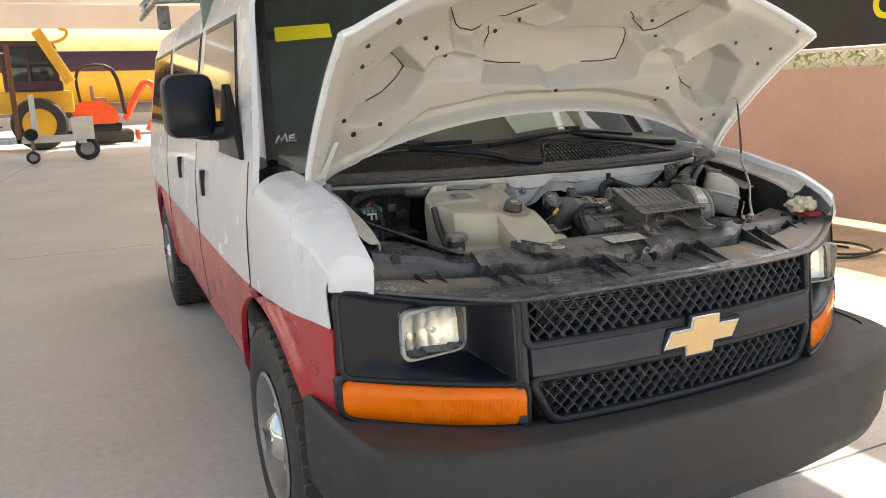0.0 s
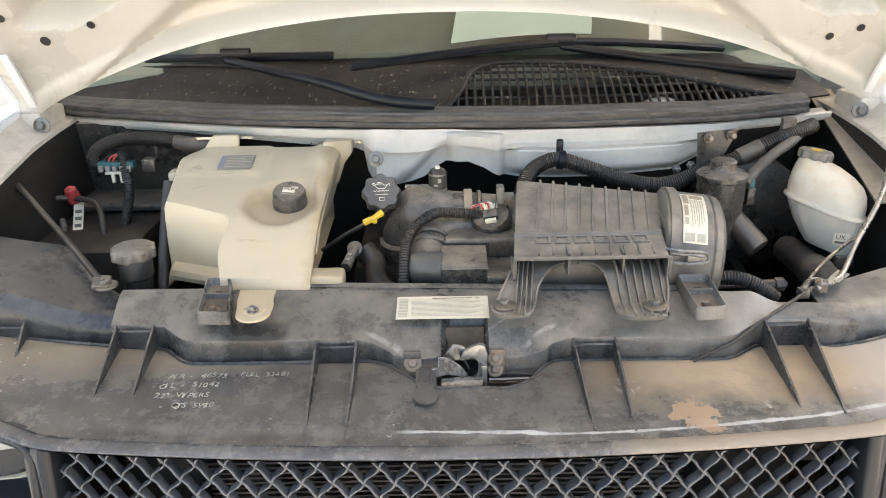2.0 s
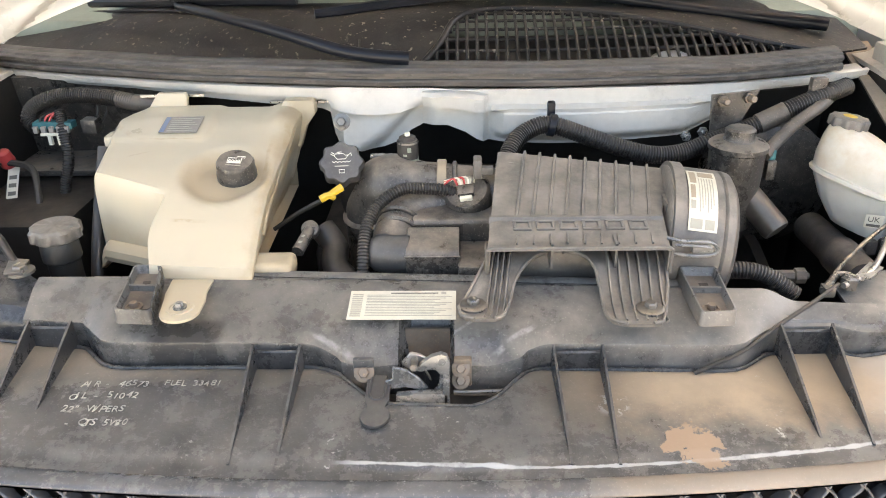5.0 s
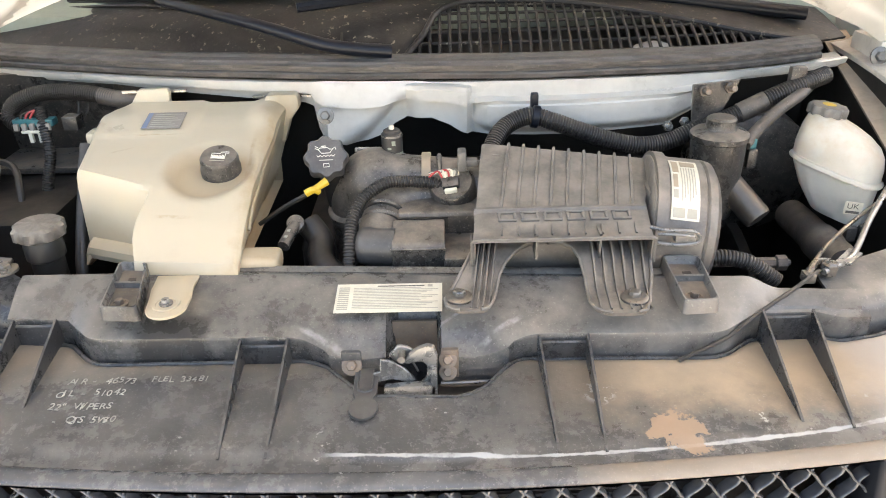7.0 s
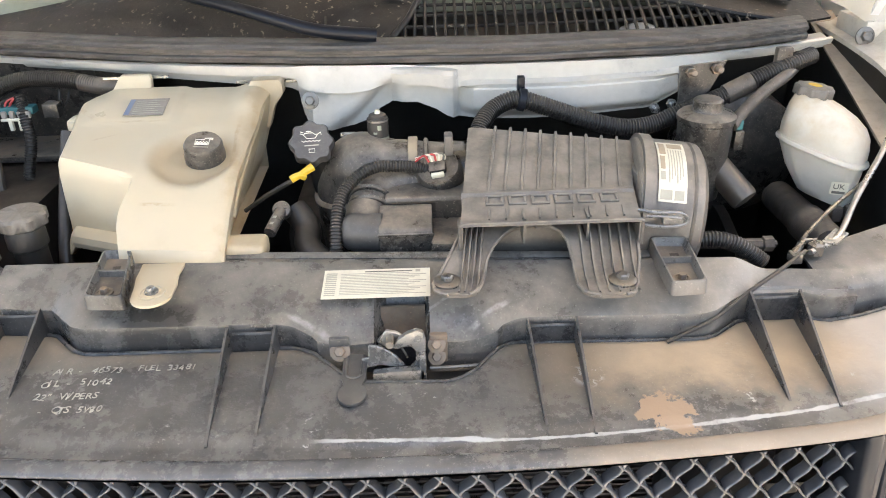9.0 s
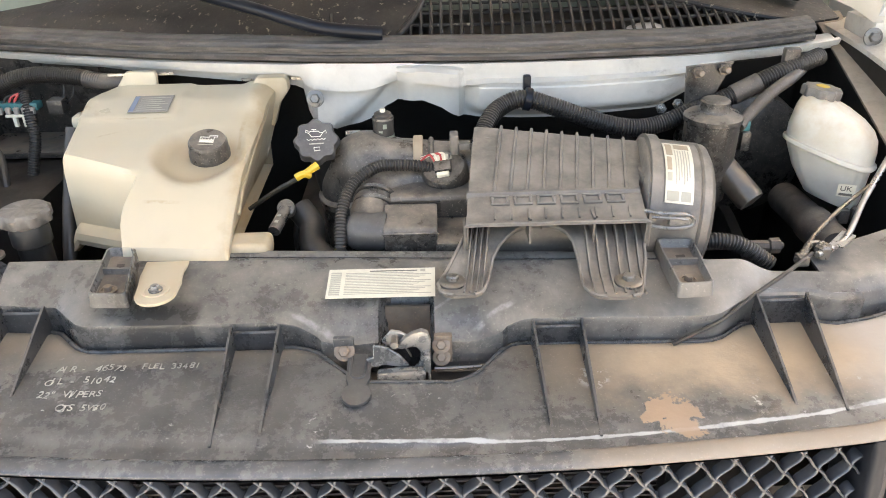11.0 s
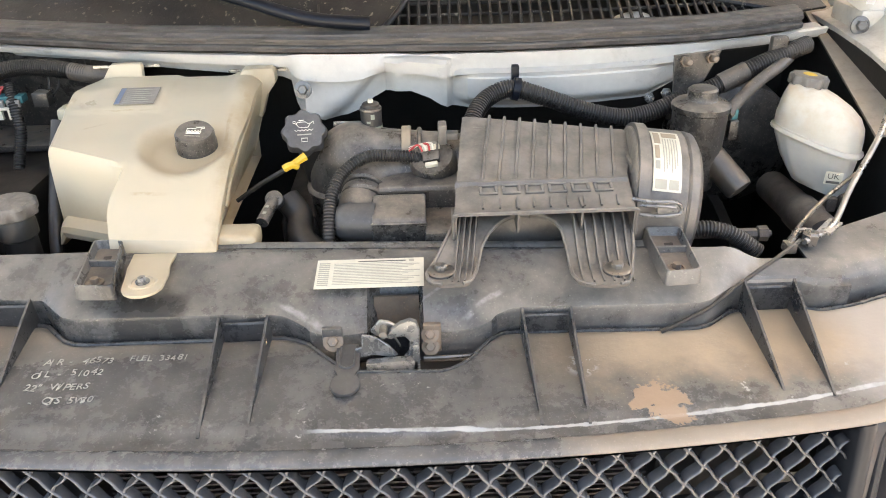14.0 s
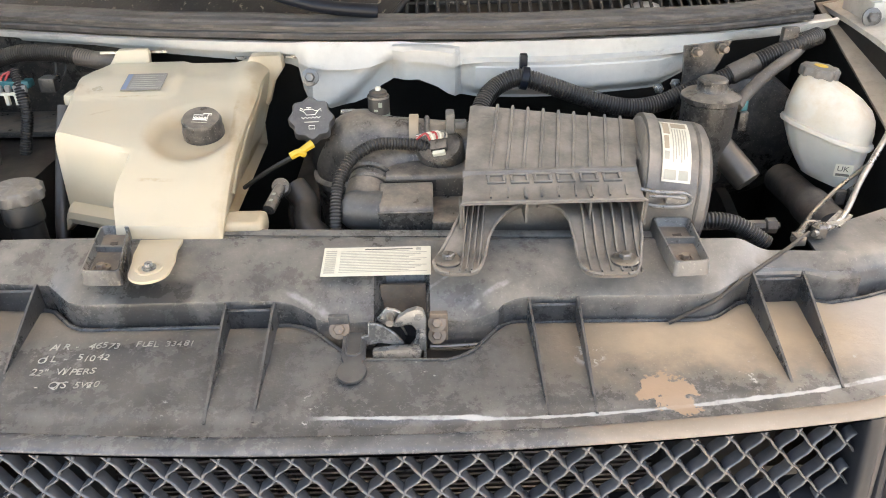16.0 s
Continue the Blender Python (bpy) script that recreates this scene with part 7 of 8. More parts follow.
part("terminal_cover", lathe([(0.013, 0), (0.014, 0.01), (0.011, 0.028), (0.006, 0.032), (0, 0.032)], 16, Matrix.Translation((-0.708, 0.770, 1.085)) @ Matrix.Rotation(0.35, 4, "X")), "redplastic", batt, "faded red terminal cover")
part("battery_label", put(box(0, 0.018, -0.12, 0, 0, 0.001), Matrix.Translation((-0.708, 0.765, 1.082)) @ Matrix.Rotation(0.25, 4, "Z") @ Matrix.Rotation(0.6, 4, "X")), "label", batt, "pale printed strip")
for i in range(6):
    part("print_bar", put(box(0.003, 0.015, -0.112 + 0.017 * i, -0.104 + 0.017 * i, 0.001, 0.0014), Matrix.Translation((-0.708, 0.765, 1.082)) @ Matrix.Rotation(0.25, 4, "Z") @ Matrix.Rotation(0.6, 4, "X")), "ink", batt)
part("battery_cable", tube([(-0.80, 0.70, 1.08), (-0.75, 0.745, 1.095), (-0.70, 0.76, 1.092), (-0.655, 0.745, 1.085), (-0.63, 0.70, 1.05), (-0.62, 0.66, 0.98)], 0.006, 8), "hose", van, "black battery cable")
part("battery_cable", tube([(-0.72, 0.73, 1.06), (-0.70, 0.69, 1.02), (-0.705, 0.66, 0.98), (-0.69, 0.63, 0.97)], 0.006, 8), "bay", van)
RC = (-0.478, 0.470, 1.084)
rings = []
for r, h in ((0.030, 0.004), (0.0335, 0.007), (0.0335, 0.020), (0.030, 0.024), (0.0, 0.0245)):
    rings.append([((r + (0.0020 * math.cos(8 * 2 * math.pi * i / 64) if r > 0.032 else 0)) * math.cos(2 * math.pi * i / 64), (r + (0.0020 * math.cos(8 * 2 * math.pi * i / 64) if r > 0.032 else 0)) * math.sin(2 * math.pi * i / 64), h) for i in range(64)])
ps = part("filler_cap", put(loft(rings), Matrix.Translation(RC)), "airbox", van, "dusty grey octagonal filler cap on a neck")
part("filler_neck", lathe([(0.022, -0.12), (0.022, -0.03), (0.026, -0.026), (0.026, -0.006), (0.022, 0.004)], 24, Matrix.Translation(RC)), "hose", ps)
part("brace_rod", tube([(-0.755, 0.66, 1.165), (-0.62, 0.53, 1.11), (-0.505, 0.412, 1.066)], 0.0055, 10), "hose", van, "dusty black brace rod across the corner")
part("brace_tab", prism([(-0.515, 0.39), (-0.49, 0.392), (-0.50, 0.43), (-0.53, 0.435)], 1.070, 1.076, "z", 0.001, 1), "bay", van)

# dark gaps where the inner panel leaves the skin
def seam(pts):
    fine = []
    pts = [(a, b - 0.030 * (1 - sstep(0.46, 0.62, b))) for a, b in pts]
    for (a, b), (c, d) in zip(pts, pts[1:]):
        fine += [(a + (c - a) * k / 8, b + (d - b) * k / 8) for k in range(8)]
    part("panel_gap", tube([hood_in_point(d, v) for d, v in fine + [pts[-1]]], 0.0022, 6, 1, smooth_path=False), "dark", hood)
def hood_in_point(d, v):
    w = hood_base(d, v) - 0.012
    for p, dep, so in POCKETS:
        w += dep * blob(d, v, p, so)
    return hood_at(d, v, min(w - 0.020, hood_cap(d, v)) - 0.0006)
for sg in (-1, 1):
    seam([(sg * a, b) for a, b in ((0.605, 0.462), (0.565, 0.43), (0.535, 0.398), (0.555, 0.36), (0.60, 0.315), (0.65, 0.292))])
    seam([(sg * a, b) for a, b in ((0.445, 0.585), (0.395, 0.53), (0.375, 0.518), (0.33, 0.511), (0.25, 0.556), (0.17, 0.602))])
    seam([(sg * a, b) for a, b in ((0.262, 0.515), (0.272, 0.47), (0.262, 0.412), (0.20, 0.403), (0.12, 0.402))])

# hood hinge straps, holes in the inner panel
for s in (-1, 1):
    part("hinge_strap", loft([[hood_at(s * (0.775 + 0.006 * k), 0.20 - 0.175 * k / 4, -0.045 + 0.01 * k) + Vector((dx, dy, 0)) for dx, dy in ((-0.007, 0), (0.007, 0), (0.007, 0.008), (-0.007, 0.008))] for k in range(5)]), "white", hood, "white painted hinge strap")
    part("hinge_block", join(box(XC + s * 0.805 - 0.020, XC + s * 0.805 + 0.020, 0.80, 0.90, 1.20, 1.252, 0.006), prism([(0.80, 1.25), (0.83, 1.30), (0.85, 1.30), (0.87, 1.25)], XC + s * 0.80 - 0.003, XC + s * 0.80 + 0.003, "x", 0.001, 1)), "flange", van, "dusty white hood hinge bracket")
    part("hinge_bolt", bolt((XC + s * 0.785, 0.799, 1.228), 0.009, (0, -1, 0.2)), "dullsteel", van)
HOLES = [(-0.665, 0.601, 0.009), (-0.748, 0.54, 0.0072), (-0.737, 0.456, 0.0072), (-0.524, 0.502, 0.0072), (-0.478, 0.468, 0.0072), (-0.431, 0.43, 0.0072), (-0.204, 0.546, 0.0072), (-0.246, 0.484, 0.0072), (0.332, 0.535, 0.0072), (0.38, 0.473, 0.0072), (0.54, 0.418, 0.0072), (0.605, 0.46, 0.0072), (0.64, 0.501, 0.0072), (0.748, 0.438, 0.0072), (0.74, 0.509, 0.0072), (0.752, 0.597, 0.0072), (-0.754, 0.261, 0.0072), (-0.711, 0.2, 0.009), (-0.625, 0.224, 0.0072), (-0.002, 0.304, 0.0072), (0.465, 0.305, 0.0072), (0.451, 0.249, 0.0072), (0.723, 0.197, 0.0072), (0.68, 0.174, 0.0072)]
def hood_surface(d, v):
    w = hood_base(d, v) - 0.012
    for p, dep, so in POCKETS:
        w += dep * blob(d, v, p, so)
    return hood_at(d, v, min(w - 0.020, hood_cap(d, v)) - 0.0015)
for d, v, r in HOLES:
    part("punched_hole", lathe([(r, 0), (r, 0.0015), (0, 0.0015)], 14, aim(hood_surface(d, v), hood_surface(d, v) - HN)), "dark", hood)
part("striker", join(prism([(-0.05, 0.0), (0.05, 0.0), (0.03, 0.06), (-0.03, 0.06)], -0.012, 0.0, "z", 0.004)), "dark", hood).matrix_world = Matrix.Translation(hood_surface(0.0, 0.655)) @ Matrix((Vector((1, 0, 0)), HV, Vector((1, 0, 0)).cross(HV))).transposed().to_4x4()
part("windshield_sticker", sheet(lambda u, v: Vector(shield(0.03 + 0.13 * u, 0.60 + 0.08 * v)) + Vector((0, -0.004, 0.002)), 6, 3, 0.001), "sticker", van, "yellow inspection sticker on the glass")

for pts in ([(0.008, 0.085), (0.016, 0.118), (0.020, 0.095), (0.028, 0.122), (0.030, 0.088)], [(0.046, 0.116), (0.036, 0.112), (0.034, 0.090), (0.047, 0.086)], [(0.034, 0.102), (0.045, 0.101)]):
    part("paint_marking", tube([Vector(shield(u, v)) + Vector((0, -0.004, 0.003)) for u, v in pts], 0.0035, 6, 3, smooth_path=False), "chalk", van, "white scrawled mark on the glass")
part("fender_seal_strip", sheet(lambda u, v: (0.845 - 0.055 * u - 0.05 * v, 0.98 - 0.42 * u, 1.235 - 0.105 * u - 0.004 * v), 12, 3, 0.004), "tanstrip", van, "dusty tan sealing strip beside the reservoir")

# crumpled rag on the corner of the bay
def crumple(cx, cy, cz, a, b, c, seed):
    ph = [random.Random(seed + k).uniform(0, 6.28) for k in range(9)]
    rings = []
    for j in range(1, 14):
        th = math.pi * j / 14
        ring = []
        for i in range(28):
            f = 2 * math.pi * i / 28
            r = 1 + 0.14 * math.sin(3 * f + 4 * th + ph[0]) + 0.12 * math.sin(5 * f - 6 * th + ph[1]) + 0.09 * math.sin(9 * f + 3 * th + ph[2])
            ring.append((cx + a * r * math.sin(th) * math.cos(f), cy + b * r * math.sin(th) * math.sin(f), cz + c * r * math.cos(th)))
        rings.append(ring)
    return loft(rings)
rag = thing("rag", "crumpled cream and red cloth rag on the bay corner", "rag")
part("cloth", crumple(0.806, 0.365, 1.082, 0.048, 0.045, 0.028, 3), "ragcream", rag, "crumpled cream cloth")
part("red_cloth", crumple(0.812, 0.345, 1.058, 0.048, 0.040, 0.013, 8), "redcloth", rag, "folded red cloth")
for a, b in (((-0.80, 0.72, 1.012), "yellowtip"), ((-0.80, 0.71, 1.004), "orange"), ((-0.80, 0.70, 0.998), "rubber")):
    part("wire", tube([a, (-0.71, a[1] - 0.035, a[2] + 0.004), (-0.62, a[1] - 0.08, a[2] - 0.004), (-0.55, a[1] - 0.10, a[2] - 0.03)], 0.0045, 8), b, van)

# ---- yard behind the van ----
structure(tagged(part("wall_back", box(-60, 40, 48, 48.3, 0, 6.9), "stucco", smooth=0), "tan stucco building wall", "wall"))
structure(tagged(part("apron_slab", box(-60, 3.75, 26.2, 47.9, -0.15, -0.002, 0.004, 1), "apron", smooth=0), "sunlit pale concrete yard beyond the canopy", "pavement"))
for k, (xa, ya, xb, yb) in enumerate(((-24, 7.1, 3.7, 6.9), (-24, 14.5, 3.7, 14.3), (-24, 21.5, 3.7, 21.4), (-4.9, -9, -2.3, 26), (-10.5, -9, -9.5, 26), (-24, 0.6, 3.7, 0.4))):
    dx, dy = (0, 0.006) if abs(xb - xa) > abs(yb - ya) else (0.006, 0)
    bm = bmesh.new()
    bm.faces.new([bm.verts.new(p) for p in ((xa - dx, ya - dy, 0.002), (xa + dx, ya + dy, 0.002), (xb + dx, yb + dy, 0.002), (xb - dx, yb - dy, 0.002))])
    structure(part("slab_joint", bm, "ink", slab, smooth=0))

# fence on the right: screen, posts, chain link and a black banner
fence = thing("yard_fence", "chain link yard fence with a tan wind screen and black banner", "fence", (5.62, 4, 0))
fence.location = (0, 0, 0)
def screen_at(u, v):
    return (5.62 + 0.02 * math.sin(u * 60) * v, -10 + 34 * u, 0.06 + 1.54 * v)
part("wind_screen", sheet(screen_at, 80, 4, 0.004), "screen", fence, "faded tan wind screen fabric")
for i in range(12):
    part("fence_post", lathe([(0.03, 0), (0.03, 3.2)], 10, Matrix.Translation((5.68, -9.5 + 2.95 * i, 0))), "dullsteel", fence)
part("top_rail", tube([(5.66, -10, 1.78), (5.66, 24, 1.78)], 0.022, 8), "offwhite", fence)
wires = bmesh.new()
for i in range(240):
    y = 1.0 + 0.05 * i
    for s in (1, -1):
        a, b = Vector((5.65, y, 1.58)), Vector((5.65, y + s * 0.2, 1.78))
        d = Vector((0, 0.004, 0))
        wires.faces.new([wires.verts.new(p) for p in (a - d, a + d, b + d, b - d)])
tagged(part("chain_link", wires, "steel", fence, smooth=0), kind="stuff")
banner = part("banner", box(5.60, 5.615, 3.0, 24, 1.80, 3.3, 0.003, 1), "banner", fence, "black banner with one yellow numeral")
words("6", 0.62, Matrix.Translation((5.592, 3.64, 2.04)) @ Matrix((Vector((0, -1, 0)), Vector((0, 0, 1)), Vector((-1, 0, 0)))).transposed().to_4x4(), "sticker", fence, "banner_numeral")
hose_y = thing("garden_hose", "coiled grey hose lying on the dirt", "hose")
part("coil", tube([(4.3 + 0.32 * math.cos(a) + 0.02 * a, 2.95 + 0.30 * math.sin(a), 0.012 + 0.002 * a) for a in [0.35 * k for k in range(34)]], 0.012, 8, 3), "bumper", hose_y)
shrub = bmesh.new()
rng = random.Random(4)
for i in range(9000):
    c = Vector((6.1 + rng.random() * 1.2, 1.5 + rng.random() * 20, 1.2 + rng.random() * 1.1))
    r = 0.03 + 0.035 * rng.random()
    a, b = Vector((rng.uniform(-1, 1), rng.uniform(-1, 1), rng.uniform(-1, 1))).normalized() * r, Vector((rng.uniform(-1, 1), rng.uniform(-1, 1), rng.uniform(-1, 1))).normalized() * r
    shrub.faces.new([shrub.verts.new(c + q) for q in (a, b, -a)])
tagged(part("hedge", shrub, "leaf", smooth=0), "dry green shrubs growing behind the fence", "shrubs", kind="stuff")

# poles in concrete bases
def pole(x, y, top, lean, group="poles in concrete bases"):
    p = thing("pole_base", "rusty steel pole standing in a round concrete base", "pole", (x, y, 0), group)
    part("base", lathe([(0.31, 0.0), (0.30, 0.06), (0.285, top), (0.27, top + 0.02), (0.0, top + 0.02)], 26), "basegrey", p, "weathered concrete base")
    part("post", tube([(0, 0, top), (lean, 0, 4.6)], 0.065, 12), "rust", p, "rusty brown steel pipe")
    return p
pole(-3.55, 15.0, 0.80, -0.22)
drum = thing("concrete_base", "round concrete base with a rusty post and yellow ratchet clamps", "base", (-3.67, 7.0, 0))
part("base", lathe([(0.240, 0), (0.236, 0.05), (0.232, 0.83), (0.215, 0.85), (0, 0.85)], 26), "basegrey", drum)
part("post", tube([(0.10, 0.02, 0.84), (0.06, 0.02, 2.4), (0.02, 0.02, 4.6)], 0.062, 12), "rust", drum, "rusty brown steel pipe")
part("clamp", join(box(-0.17, 0.02, -0.20, -0.08, 0.85, 0.93, 0.02), box(0.02, 0.22, -0.17, -0.11, 0.852, 0.875, 0.008)), "yellowtip", drum, "yellow ratchet clamp")
part("clamp", box(0.13, 0.24, -0.10, 0.02, 0.85, 0.97, 0.02), "yellowtip", drum, "yellow ratchet clamp")
part("strap_roll", lathe([(0.03, -0.05), (0.075, -0.05), (0.075, 0.05), (0.03, 0.05)], 20, Matrix.Translation((-0.02, -0.07, 1.20)) @ Matrix.Rotation(math.pi / 2, 4, "X")), "yellowtip", drum, "rolled yellow strap on the post")

# yellow tanker
tk = thing("tank_trailer", "cream and yellow tanker trailer with a maroon stripe", "trailer", (0, 36, 0))
def shell(a0, a1, r):
    return loft([[(x, -r * math.sin(a0 + (a1 - a0) * k / 12), 2.95 + r * math.cos(a0 + (a1 - a0) * k / 12)) for k in range(13)] for x in (-6.0, 6.0)], closed=False)
part("upper_shell", shell(-1.4, 1.20, 1.62), "paleyellow", tk)
part("stripe", shell(1.20, 1.72, 1.625), "maroon", tk, "dark maroon stripe")
part("lower_shell", shell(1.72, 2.9, 1.62), "yellow", tk)
for x in (-6.0, 6.0):
    part("end_cap", lathe([(1.62, 0), (1.4, 0.25), (0, 0.45)], 30, Matrix.Translation((x, 0, 2.95)) @ Matrix.Rotation(math.copysign(math.pi / 2, x), 4, "Y")), "yellow", tk)
part("chassis", box(-6, 6, -0.5, 0.5, 0.9, 1.35, 0.02), "dullsteel", tk)
for x in (-3.2, -2.1, 3.0, 4.1):
    w = part("wheel", lathe([(0.3, -0.14), (0.5, -0.15), (0.52, 0.0), (0.5, 0.15), (0.34, 0.14), (0.3, 0.05)], 28, Matrix.Translation((x, -1.05, 0.52)) @ Matrix.Rotation(math.pi / 2, 4, "X"), caps=False), "tyre", tk)
    part("rim", lathe([(0.3, -0.1), (0.28, 0.08), (0.1, 0.1), (0, 0.1)], 20, Matrix.Translation((x, -1.1, 0.52)) @ Matrix.Rotation(math.pi / 2, 4, "X")), "rim", w)

# yellow handler with a dark cab
ld = thing("telehandler", "yellow telehandler with a dark cab and large tyres", "loader", (-2.7, 27, 0))
part("body", join(box(-2.2, 1.0, -0.9, 0.9, 1.15, 1.85, 0.08), box(-2.2, -1.2, -0.8, 0.8, 1.8, 2.2, 0.08)), "yellow", ld)
part("cab", join(*[box(a, b, -0.95, 0.55, c, d, 0.02) for a, b, c, d in ((-0.9, 0.75, 1.85, 2.15), (-0.85, 0.62, 3.2, 3.4), (-0.9, -0.8, 2.1, 3.25), (0.55, 0.68, 2.1, 3.25), (-0.2, -0.12, 2.1, 3.25))]), "maroon", ld, "dark cab frame")
part("cab_glass", box(-0.82, 0.58, -0.90, 0.5, 2.15, 3.2, 0.01), "darkglass", ld)
part("boom", tube([(0.2, -1.0, 3.7), (0.55, -1.05, 3.0), (1.0, -1.1, 2.1)], 0.17, 8), "yellow", ld, "folded yellow boom")
part("boom_hook", tube([(0.3, -1.05, 3.3), (0.7, -1.05, 3.35), (1.0, -1.05, 3.5), (1.05, -1.05, 3.7), (0.85, -1.05, 3.75)], 0.05, 8), "yellow", ld)
for x, r in ((-0.05, 0.82), (-2.0, 0.7)):
    m = Matrix.Translation((x, -1.0, r)) @ Matrix.Rotation(math.pi / 2, 4, "X")
    w = part("wheel", lathe([(r * 0.5, -0.2), (r * 0.93, -0.22), (r, -0.1), (r, 0.12), (r * 0.93, 0.22), (r * 0.62, 0.2), (r * 0.56, 0.10)], 36, m, caps=False), "tyre", ld)
    part("rim", lathe([(r * 0.60, 0.17), (r * 0.56, 0.18), (r * 0.48, 0.10), (r * 0.30, 0.10), (r * 0.22, 0.15), (0, 0.16)], 28, m), "yellow", w)

for x in (-1.95, -1.35):
    part("guard_rail", tube([(x, -0.95, 1.9), (x, -0.95, 3.0), (x + 0.55, -0.95, 3.02)], 0.025, 6), "offwhite", ld)
part("step", box(-1.6, -1.1, -1.1, -0.9, 0.75, 0.80, 0.01), "dullsteel", ld)
part("pennant", prism([(-1.05, 3.5), (-0.9, 3.95), (-0.8, 3.98), (-0.95, 3.5)], -0.9, -0.88, "y"), "redplastic", ld)
# small orange excavator
ex = thing("mini_excavator", "small orange excavator with an open canopy frame", "excavator", (-0.75, 27.5, 0))
part("track", join(box(-1.0, 0.8, -0.75, -0.4, 0.05, 0.5, 0.15, 4)), "tyre", ex, "black rubber track")
part("track", join(box(-1.0, 0.8, 0.4, 0.75, 0.05, 0.5, 0.15, 4)), "tyre", ex, "black rubber track")
part("body", loft([[(x, y, z) for x, z in ((-1.0, 0.7), (-1.05, 1.1), (-0.8, 1.45), (-0.1, 1.5), (0.3, 1.25), (0.4, 0.85), (0.2, 0.65))] for y in (-0.7, 0.7)]), "orange", ex, "rounded orange engine cover")
part("counterweight", box(-0.95, 0.45, -0.72, 0.72, 0.5, 0.72, 0.05), "black", ex)
for yy in (-0.55, 0.55):
    part("canopy_frame", tube([(-0.75, yy, 1.4), (-0.72, yy, 2.5), (0.35, yy, 2.52), (0.62, yy, 1.0)], 0.045, 8, 4), "dark", ex, "black rollover frame")
part("seat", join(box(-0.35, 0.1, -0.25, 0.25, 1.45, 1.6, 0.04), box(-0.42, -0.3, -0.25, 0.25, 1.5, 2.0, 0.04)), "trim", ex)
part("boom", tube([(0.6, 0, 0.8), (1.3, 0, 2.0), (1.7, 0, 1.9)], 0.12, 8), "orange", ex)
part("arm", tube([(1.7, 0, 1.9), (1.55, 0, 0.9), (1.3, 0, 0.4)], 0.09, 8), "orange", ex)
part("blade", box(0.9, 1.0, -0.7, 0.7, 0.1, 0.45, 0.02), "orange", ex)

# utility trailer with a jockey wheel
ut = thing("utility_trailer", "galvanised utility trailer on a jockey wheel", "trailer", (-2.4, 20, 0))
for a in ((-3.0, 0.9, -0.06, 0.06, 0.50, 0.62), (-3.0, 0.9, 1.5, 1.62, 0.50, 0.62), (0.75, 0.95, -0.1, 1.65, 0.45, 0.72), (-0.9, -0.8, -0.1, 1.65, 0.5, 0.6)):
    part("frame_beam", box(*a, 0.012), "offwhite", ut)
part("side_panel", box(0.65, 1.15, -0.15, 0.0, 0.55, 1.12, 0.02), "offwhite", ut)
part("mast", box(-0.62, -0.50, -0.06, 0.06, 0.5, 2.9, 0.01), "rust", ut, "upright rusty post")
part("mast", box(-0.25, -0.12, 0.0, 0.12, 0.55, 1.7, 0.01), "offwhite", ut)
part("winch", lathe([(0.13, -0.1), (0.15, -0.08), (0.15, 0.08), (0.13, 0.1)], 18, Matrix.Translation((-0.28, -0.1, 0.72)) @ Matrix.Rotation(math.pi / 2, 4, "X")), "black", ut)
part("jockey_leg", tube([(-0.28, -0.1, 0.6), (-0.28, -0.1, 0.3)], 0.04, 10), "dullsteel", ut)
for x, y, r in ((-0.30, -0.12, 0.16), (0.95, 0.2, 0.30), (0.95, 1.4, 0.30), (-2.6, 0.1, 0.30)):
    m = Matrix.Translation((x, y, r)) @ Matrix.Rotation(math.pi / 2, 4, "X")
    w = part("wheel", lathe([(r * 0.5, -0.07), (r * 0.9, -0.08), (r, 0), (r * 0.9, 0.08), (r * 0.6, 0.075), (r * 0.55, 0.03)], 24, m, caps=False), "tyre", ut)
    part("rim", lathe([(r * 0.58, 0.07), (r * 0.5, 0.03), (r * 0.25, 0.05), (0, 0.06)], 18, m), "rim", w)

# white lorry seen past the mirror
lo = thing("lorry", "white lorry with a long hood and tan wheel rims", "truck", (-9.15, 28.6, 0))
part("cab", join(prism([(-2.2, 0.75), (-2.2, 3.1), (-0.75, 3.15), (-0.25, 2.15), (1.7, 1.95), (1.85, 1.6), (1.85, 0.75)], -1.1, 1.1, "y", 0.06)), "offwhite", lo)
part("door_glass", prism([(-1.75, 2.05), (-1.75, 2.85), (-0.85, 2.9), (-0.5, 2.1)], -1.125, -1.10, "y"), "darkglass", lo, "dark door window")
part("mud_guard", tube([(-0.72, -1.05, 0.75), (-0.65, -1.08, 1.20), (-0.05, -1.1, 1.42), (0.55, -1.08, 1.20), (0.62, -1.05, 0.75)], 0.09, 8), "offwhite", lo)
part("step_tank", box(-2.1, -0.85, -1.1, -0.6, 0.5, 0.95, 0.05), "rust", lo)
part("bed", box(-8.0, -2.4, -1.15, 1.15, 0.95, 1.25, 0.03), "dullsteel", lo)
part("headboard", box(-2.6, -2.45, -1.1, 1.1, 1.2, 3.3, 0.03), "offwhite", lo)
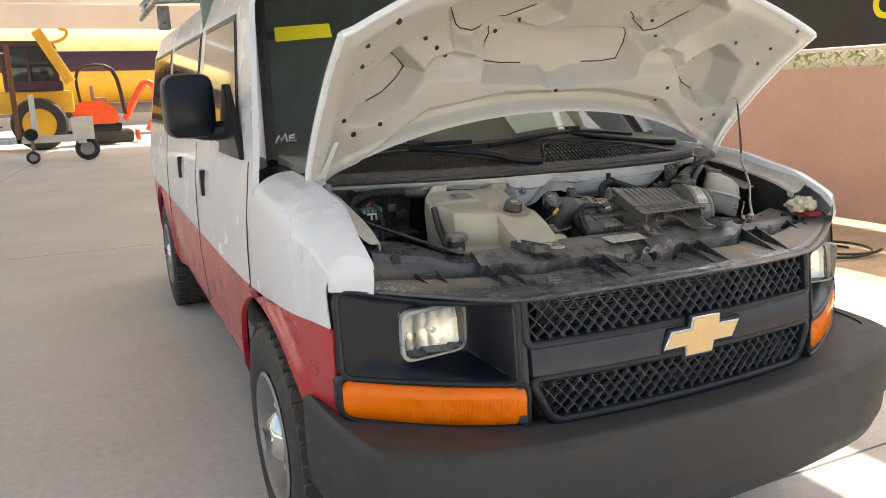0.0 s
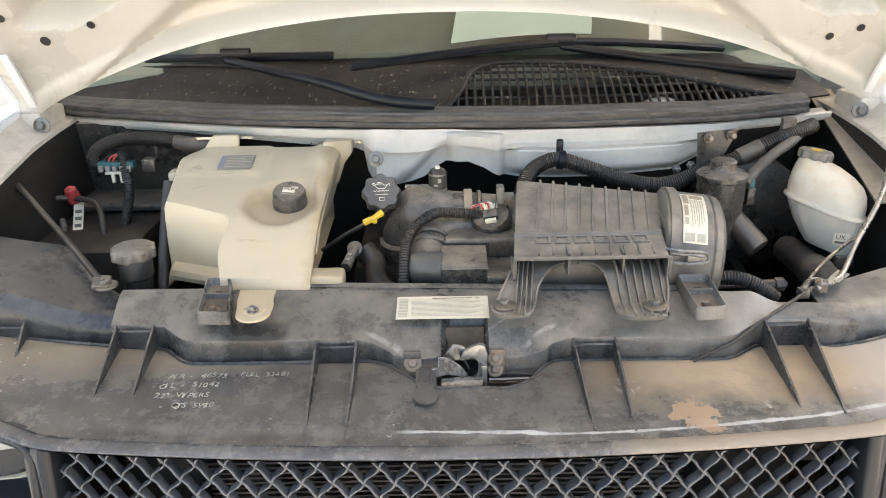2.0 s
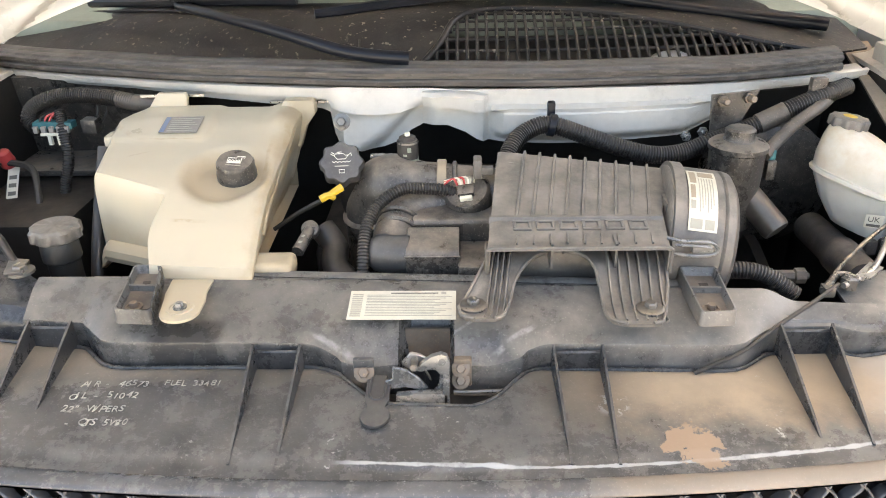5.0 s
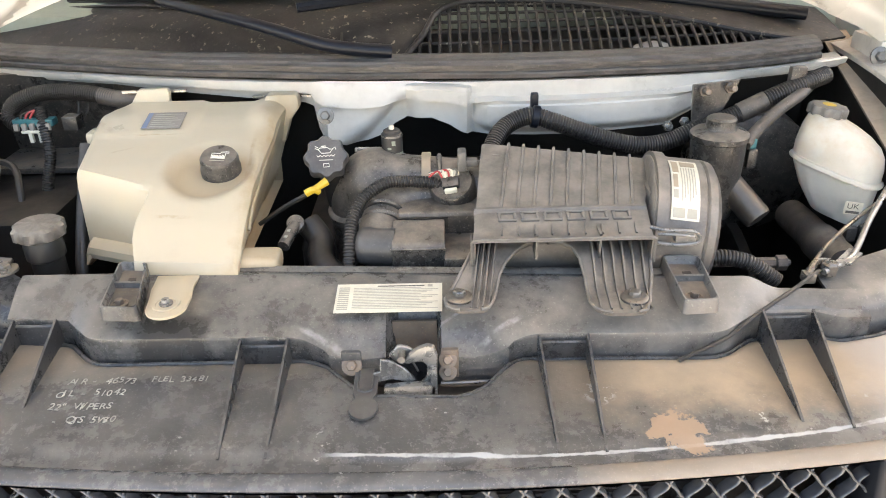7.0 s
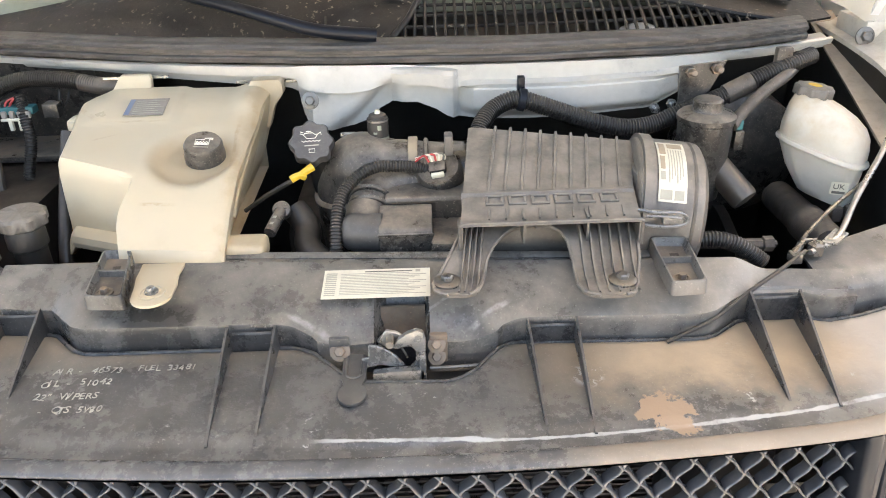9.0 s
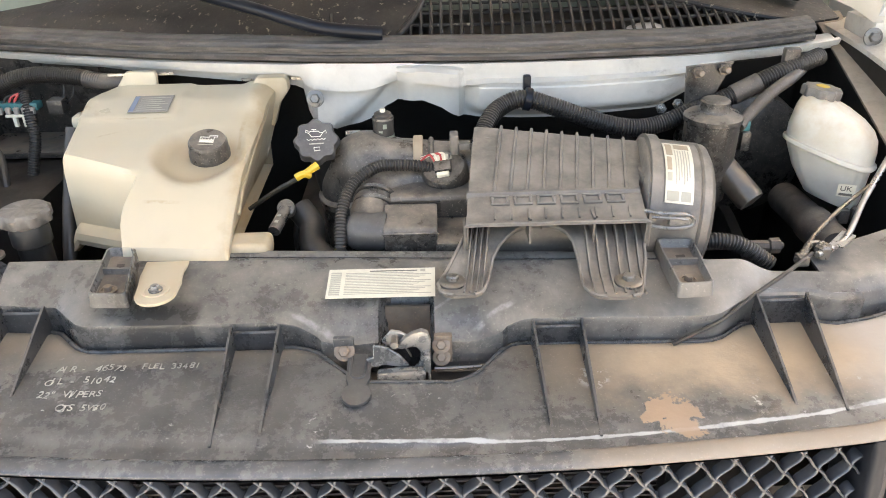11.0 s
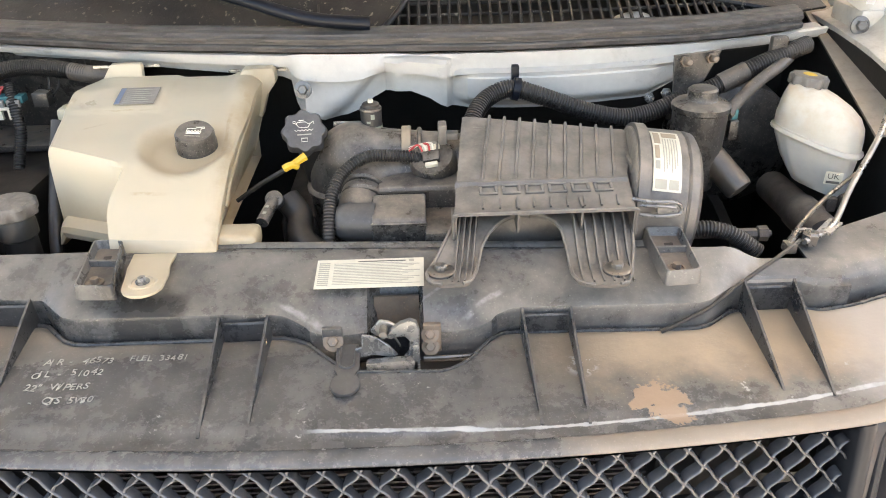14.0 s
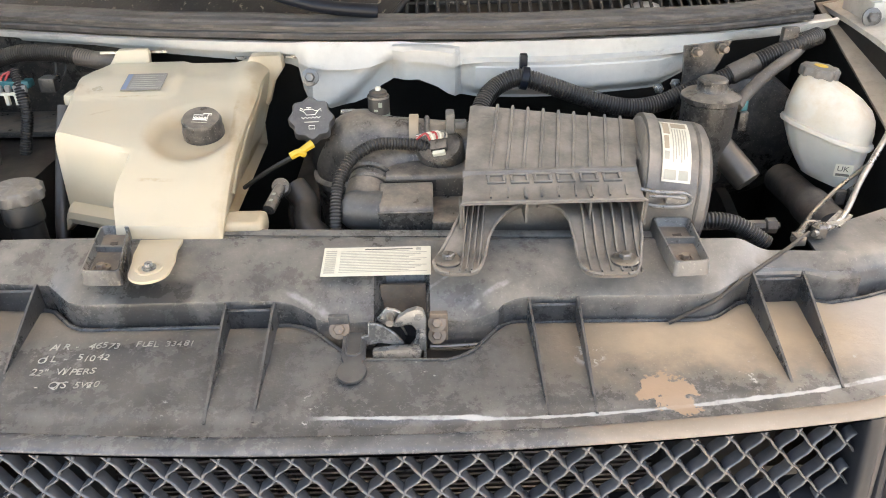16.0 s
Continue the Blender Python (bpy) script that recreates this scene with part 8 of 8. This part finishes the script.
for x in (-0.05, -5.2, -6.4):
    m = Matrix.Translation((x, -0.98, 0.52)) @ Matrix.Rotation(math.pi / 2, 4, "X")
    w = part("wheel", lathe([(0.28, -0.14), (0.48, -0.15), (0.52, 0), (0.48, 0.15), (0.34, 0.14), (0.31, 0.06)], 32, m, caps=False), "tyre", lo)
    part("rim", lathe([(0.33, 0.12), (0.30, 0.13), (0.24, 0.06), (0.13, 0.08), (0.10, 0.13), (0, 0.13)], 24, m), "tanrim", w, "tan rim")
part("front_bumper", box(1.80, 1.97, -1.1, 1.1, 0.62, 0.92, 0.04), "steel", lo)
part("door_mirror", box(-0.55, -0.42, -1.35, -1.15, 2.1, 2.6, 0.03), "black", lo)
part("door_seam", box(-0.36, -0.34, -1.112, -1.10, 0.85, 2.1), "dullsteel", lo)
part("exhaust_stack", tube([(-2.3, -0.9, 1.0), (-2.3, -0.9, 3.6)], 0.08, 10), "dullsteel", lo)
fb = thing("flatbed_trailer", "maroon flatbed trailer parked by the wall", "trailer", (-6.6, 31, 0))
part("deck", box(-2.2, 1.4, -1.2, 1.2, 1.1, 1.28, 0.02), "maroon", fb)
part("load", box(-2.2, 0.8, -1.0, 1.0, 1.3, 2.0, 0.05), "offwhite", fb)
part("bulkhead", box(1.3, 1.45, -1.2, 1.2, 0.6, 1.7, 0.02), "rust", fb)
for x in (-1.4, -0.4):
    m = Matrix.Translation((x, -1.0, 0.48)) @ Matrix.Rotation(math.pi / 2, 4, "X")
    w = part("wheel", lathe([(0.3, -0.14), (0.45, -0.15), (0.48, 0), (0.45, 0.15), (0.30, 0.14), (0.27, 0.05)], 28, m, caps=False), "tyre", fb)
    part("rim", lathe([(0.29, 0.12), (0.24, 0.04), (0.12, 0.06), (0.09, 0.11), (0, 0.11)], 20, m), "rim", w)
rack = thing("steel_rack", "blue beamed steel rack with hanging straps", "rack", (-5.2, 9.5, 0))
part("beam", box(-1.2, 0.55, -0.03, 0.03, 0.82, 0.92, 0.01), "blue", rack, "blue painted beam")
for x in (-1.1, -0.05, 0.45):
    part("leg", box(x - 0.03, x + 0.03, -0.03, 0.03, 0, 0.82, 0.005), "dullsteel", rack)

# trees behind the wall
def tree(x, y, h, seed):
    rng = random.Random(seed)
    t = thing("tree", "leafy green yard tree beyond the building", "tree", (x, y, 0), "trees by the wall")
    limbs = tube([(0, 0, 0), (0.1, 0, h * 0.4), (0.0, 0.2, h * 0.75)], lambda f: 0.22 * (1 - 0.7 * f), 10)
    for k in range(6):
        a = k * 1.05
        limbs = join(limbs, tube([(0.05, 0, h * (0.35 + 0.06 * k)), (math.cos(a) * h * 0.14, math.sin(a) * h * 0.14, h * (0.5 + 0.06 * k)), (math.cos(a) * h * 0.25, math.sin(a) * h * 0.25, h * (0.6 + 0.06 * k))], lambda f: 0.08 * (1 - 0.8 * f), 6))
    part("trunk", limbs, "bark", t)
    bm = bmesh.new()
    for i in range(2200):
        a, u = rng.random() * 6.28, rng.random()
        rr = h * 0.30 * (0.55 + 0.45 * math.sin(3 * a + seed)) * rng.random() ** 0.5
        c = Vector((rr * math.cos(a), rr * math.sin(a), h * (0.5 + 0.5 * u)))
        r = 0.16
        p, q = Vector((rng.uniform(-1, 1), rng.uniform(-1, 1), rng.uniform(-1, 1))).normalized() * r, Vector((rng.uniform(-1, 1), rng.uniform(-1, 1), rng.uniform(-1, 1))).normalized() * r
        bm.faces.new([bm.verts.new(c + w) for w in (p, q, -p, -q)])
    tagged(part("crown", bm, "leaf", t, smooth=0), kind="stuff")
tree(-13.0, 40, 7.5, 3)
tree(-10.2, 44, 6.5, 5)

# ladder rack on the van's roof
for y in (2.6, 4.3):
    part("roof_rack_bar", tube([(XC - 0.98, y, 2.10), (XC - 0.80, y, 2.18), (XC + 0.80, y, 2.18), (XC + 0.98, y, 2.10)], 0.022, 8), "steel", van, "galvanised roof rack bar")
    part("rack_foot", box(XC - 0.90, XC - 0.82, y - 0.04, y + 0.04, 1.98, 2.14, 0.01), "dullsteel", van)
part("rack_rail", tube([(XC - 0.95, 2.3, 2.12), (XC - 0.95, 5.0, 2.12)], 0.022, 8), "steel", van, "galvanised roof rack rail")

# unseen wall behind the camera, added to hold back low light from the front
structure(tagged(part("added_front_wall", box(-24, 4.5, -8.3, -8.0, 0, 2.4), "blockwall", smooth=0), "unseen pale grey block wall added to limit low front light", "wall"))
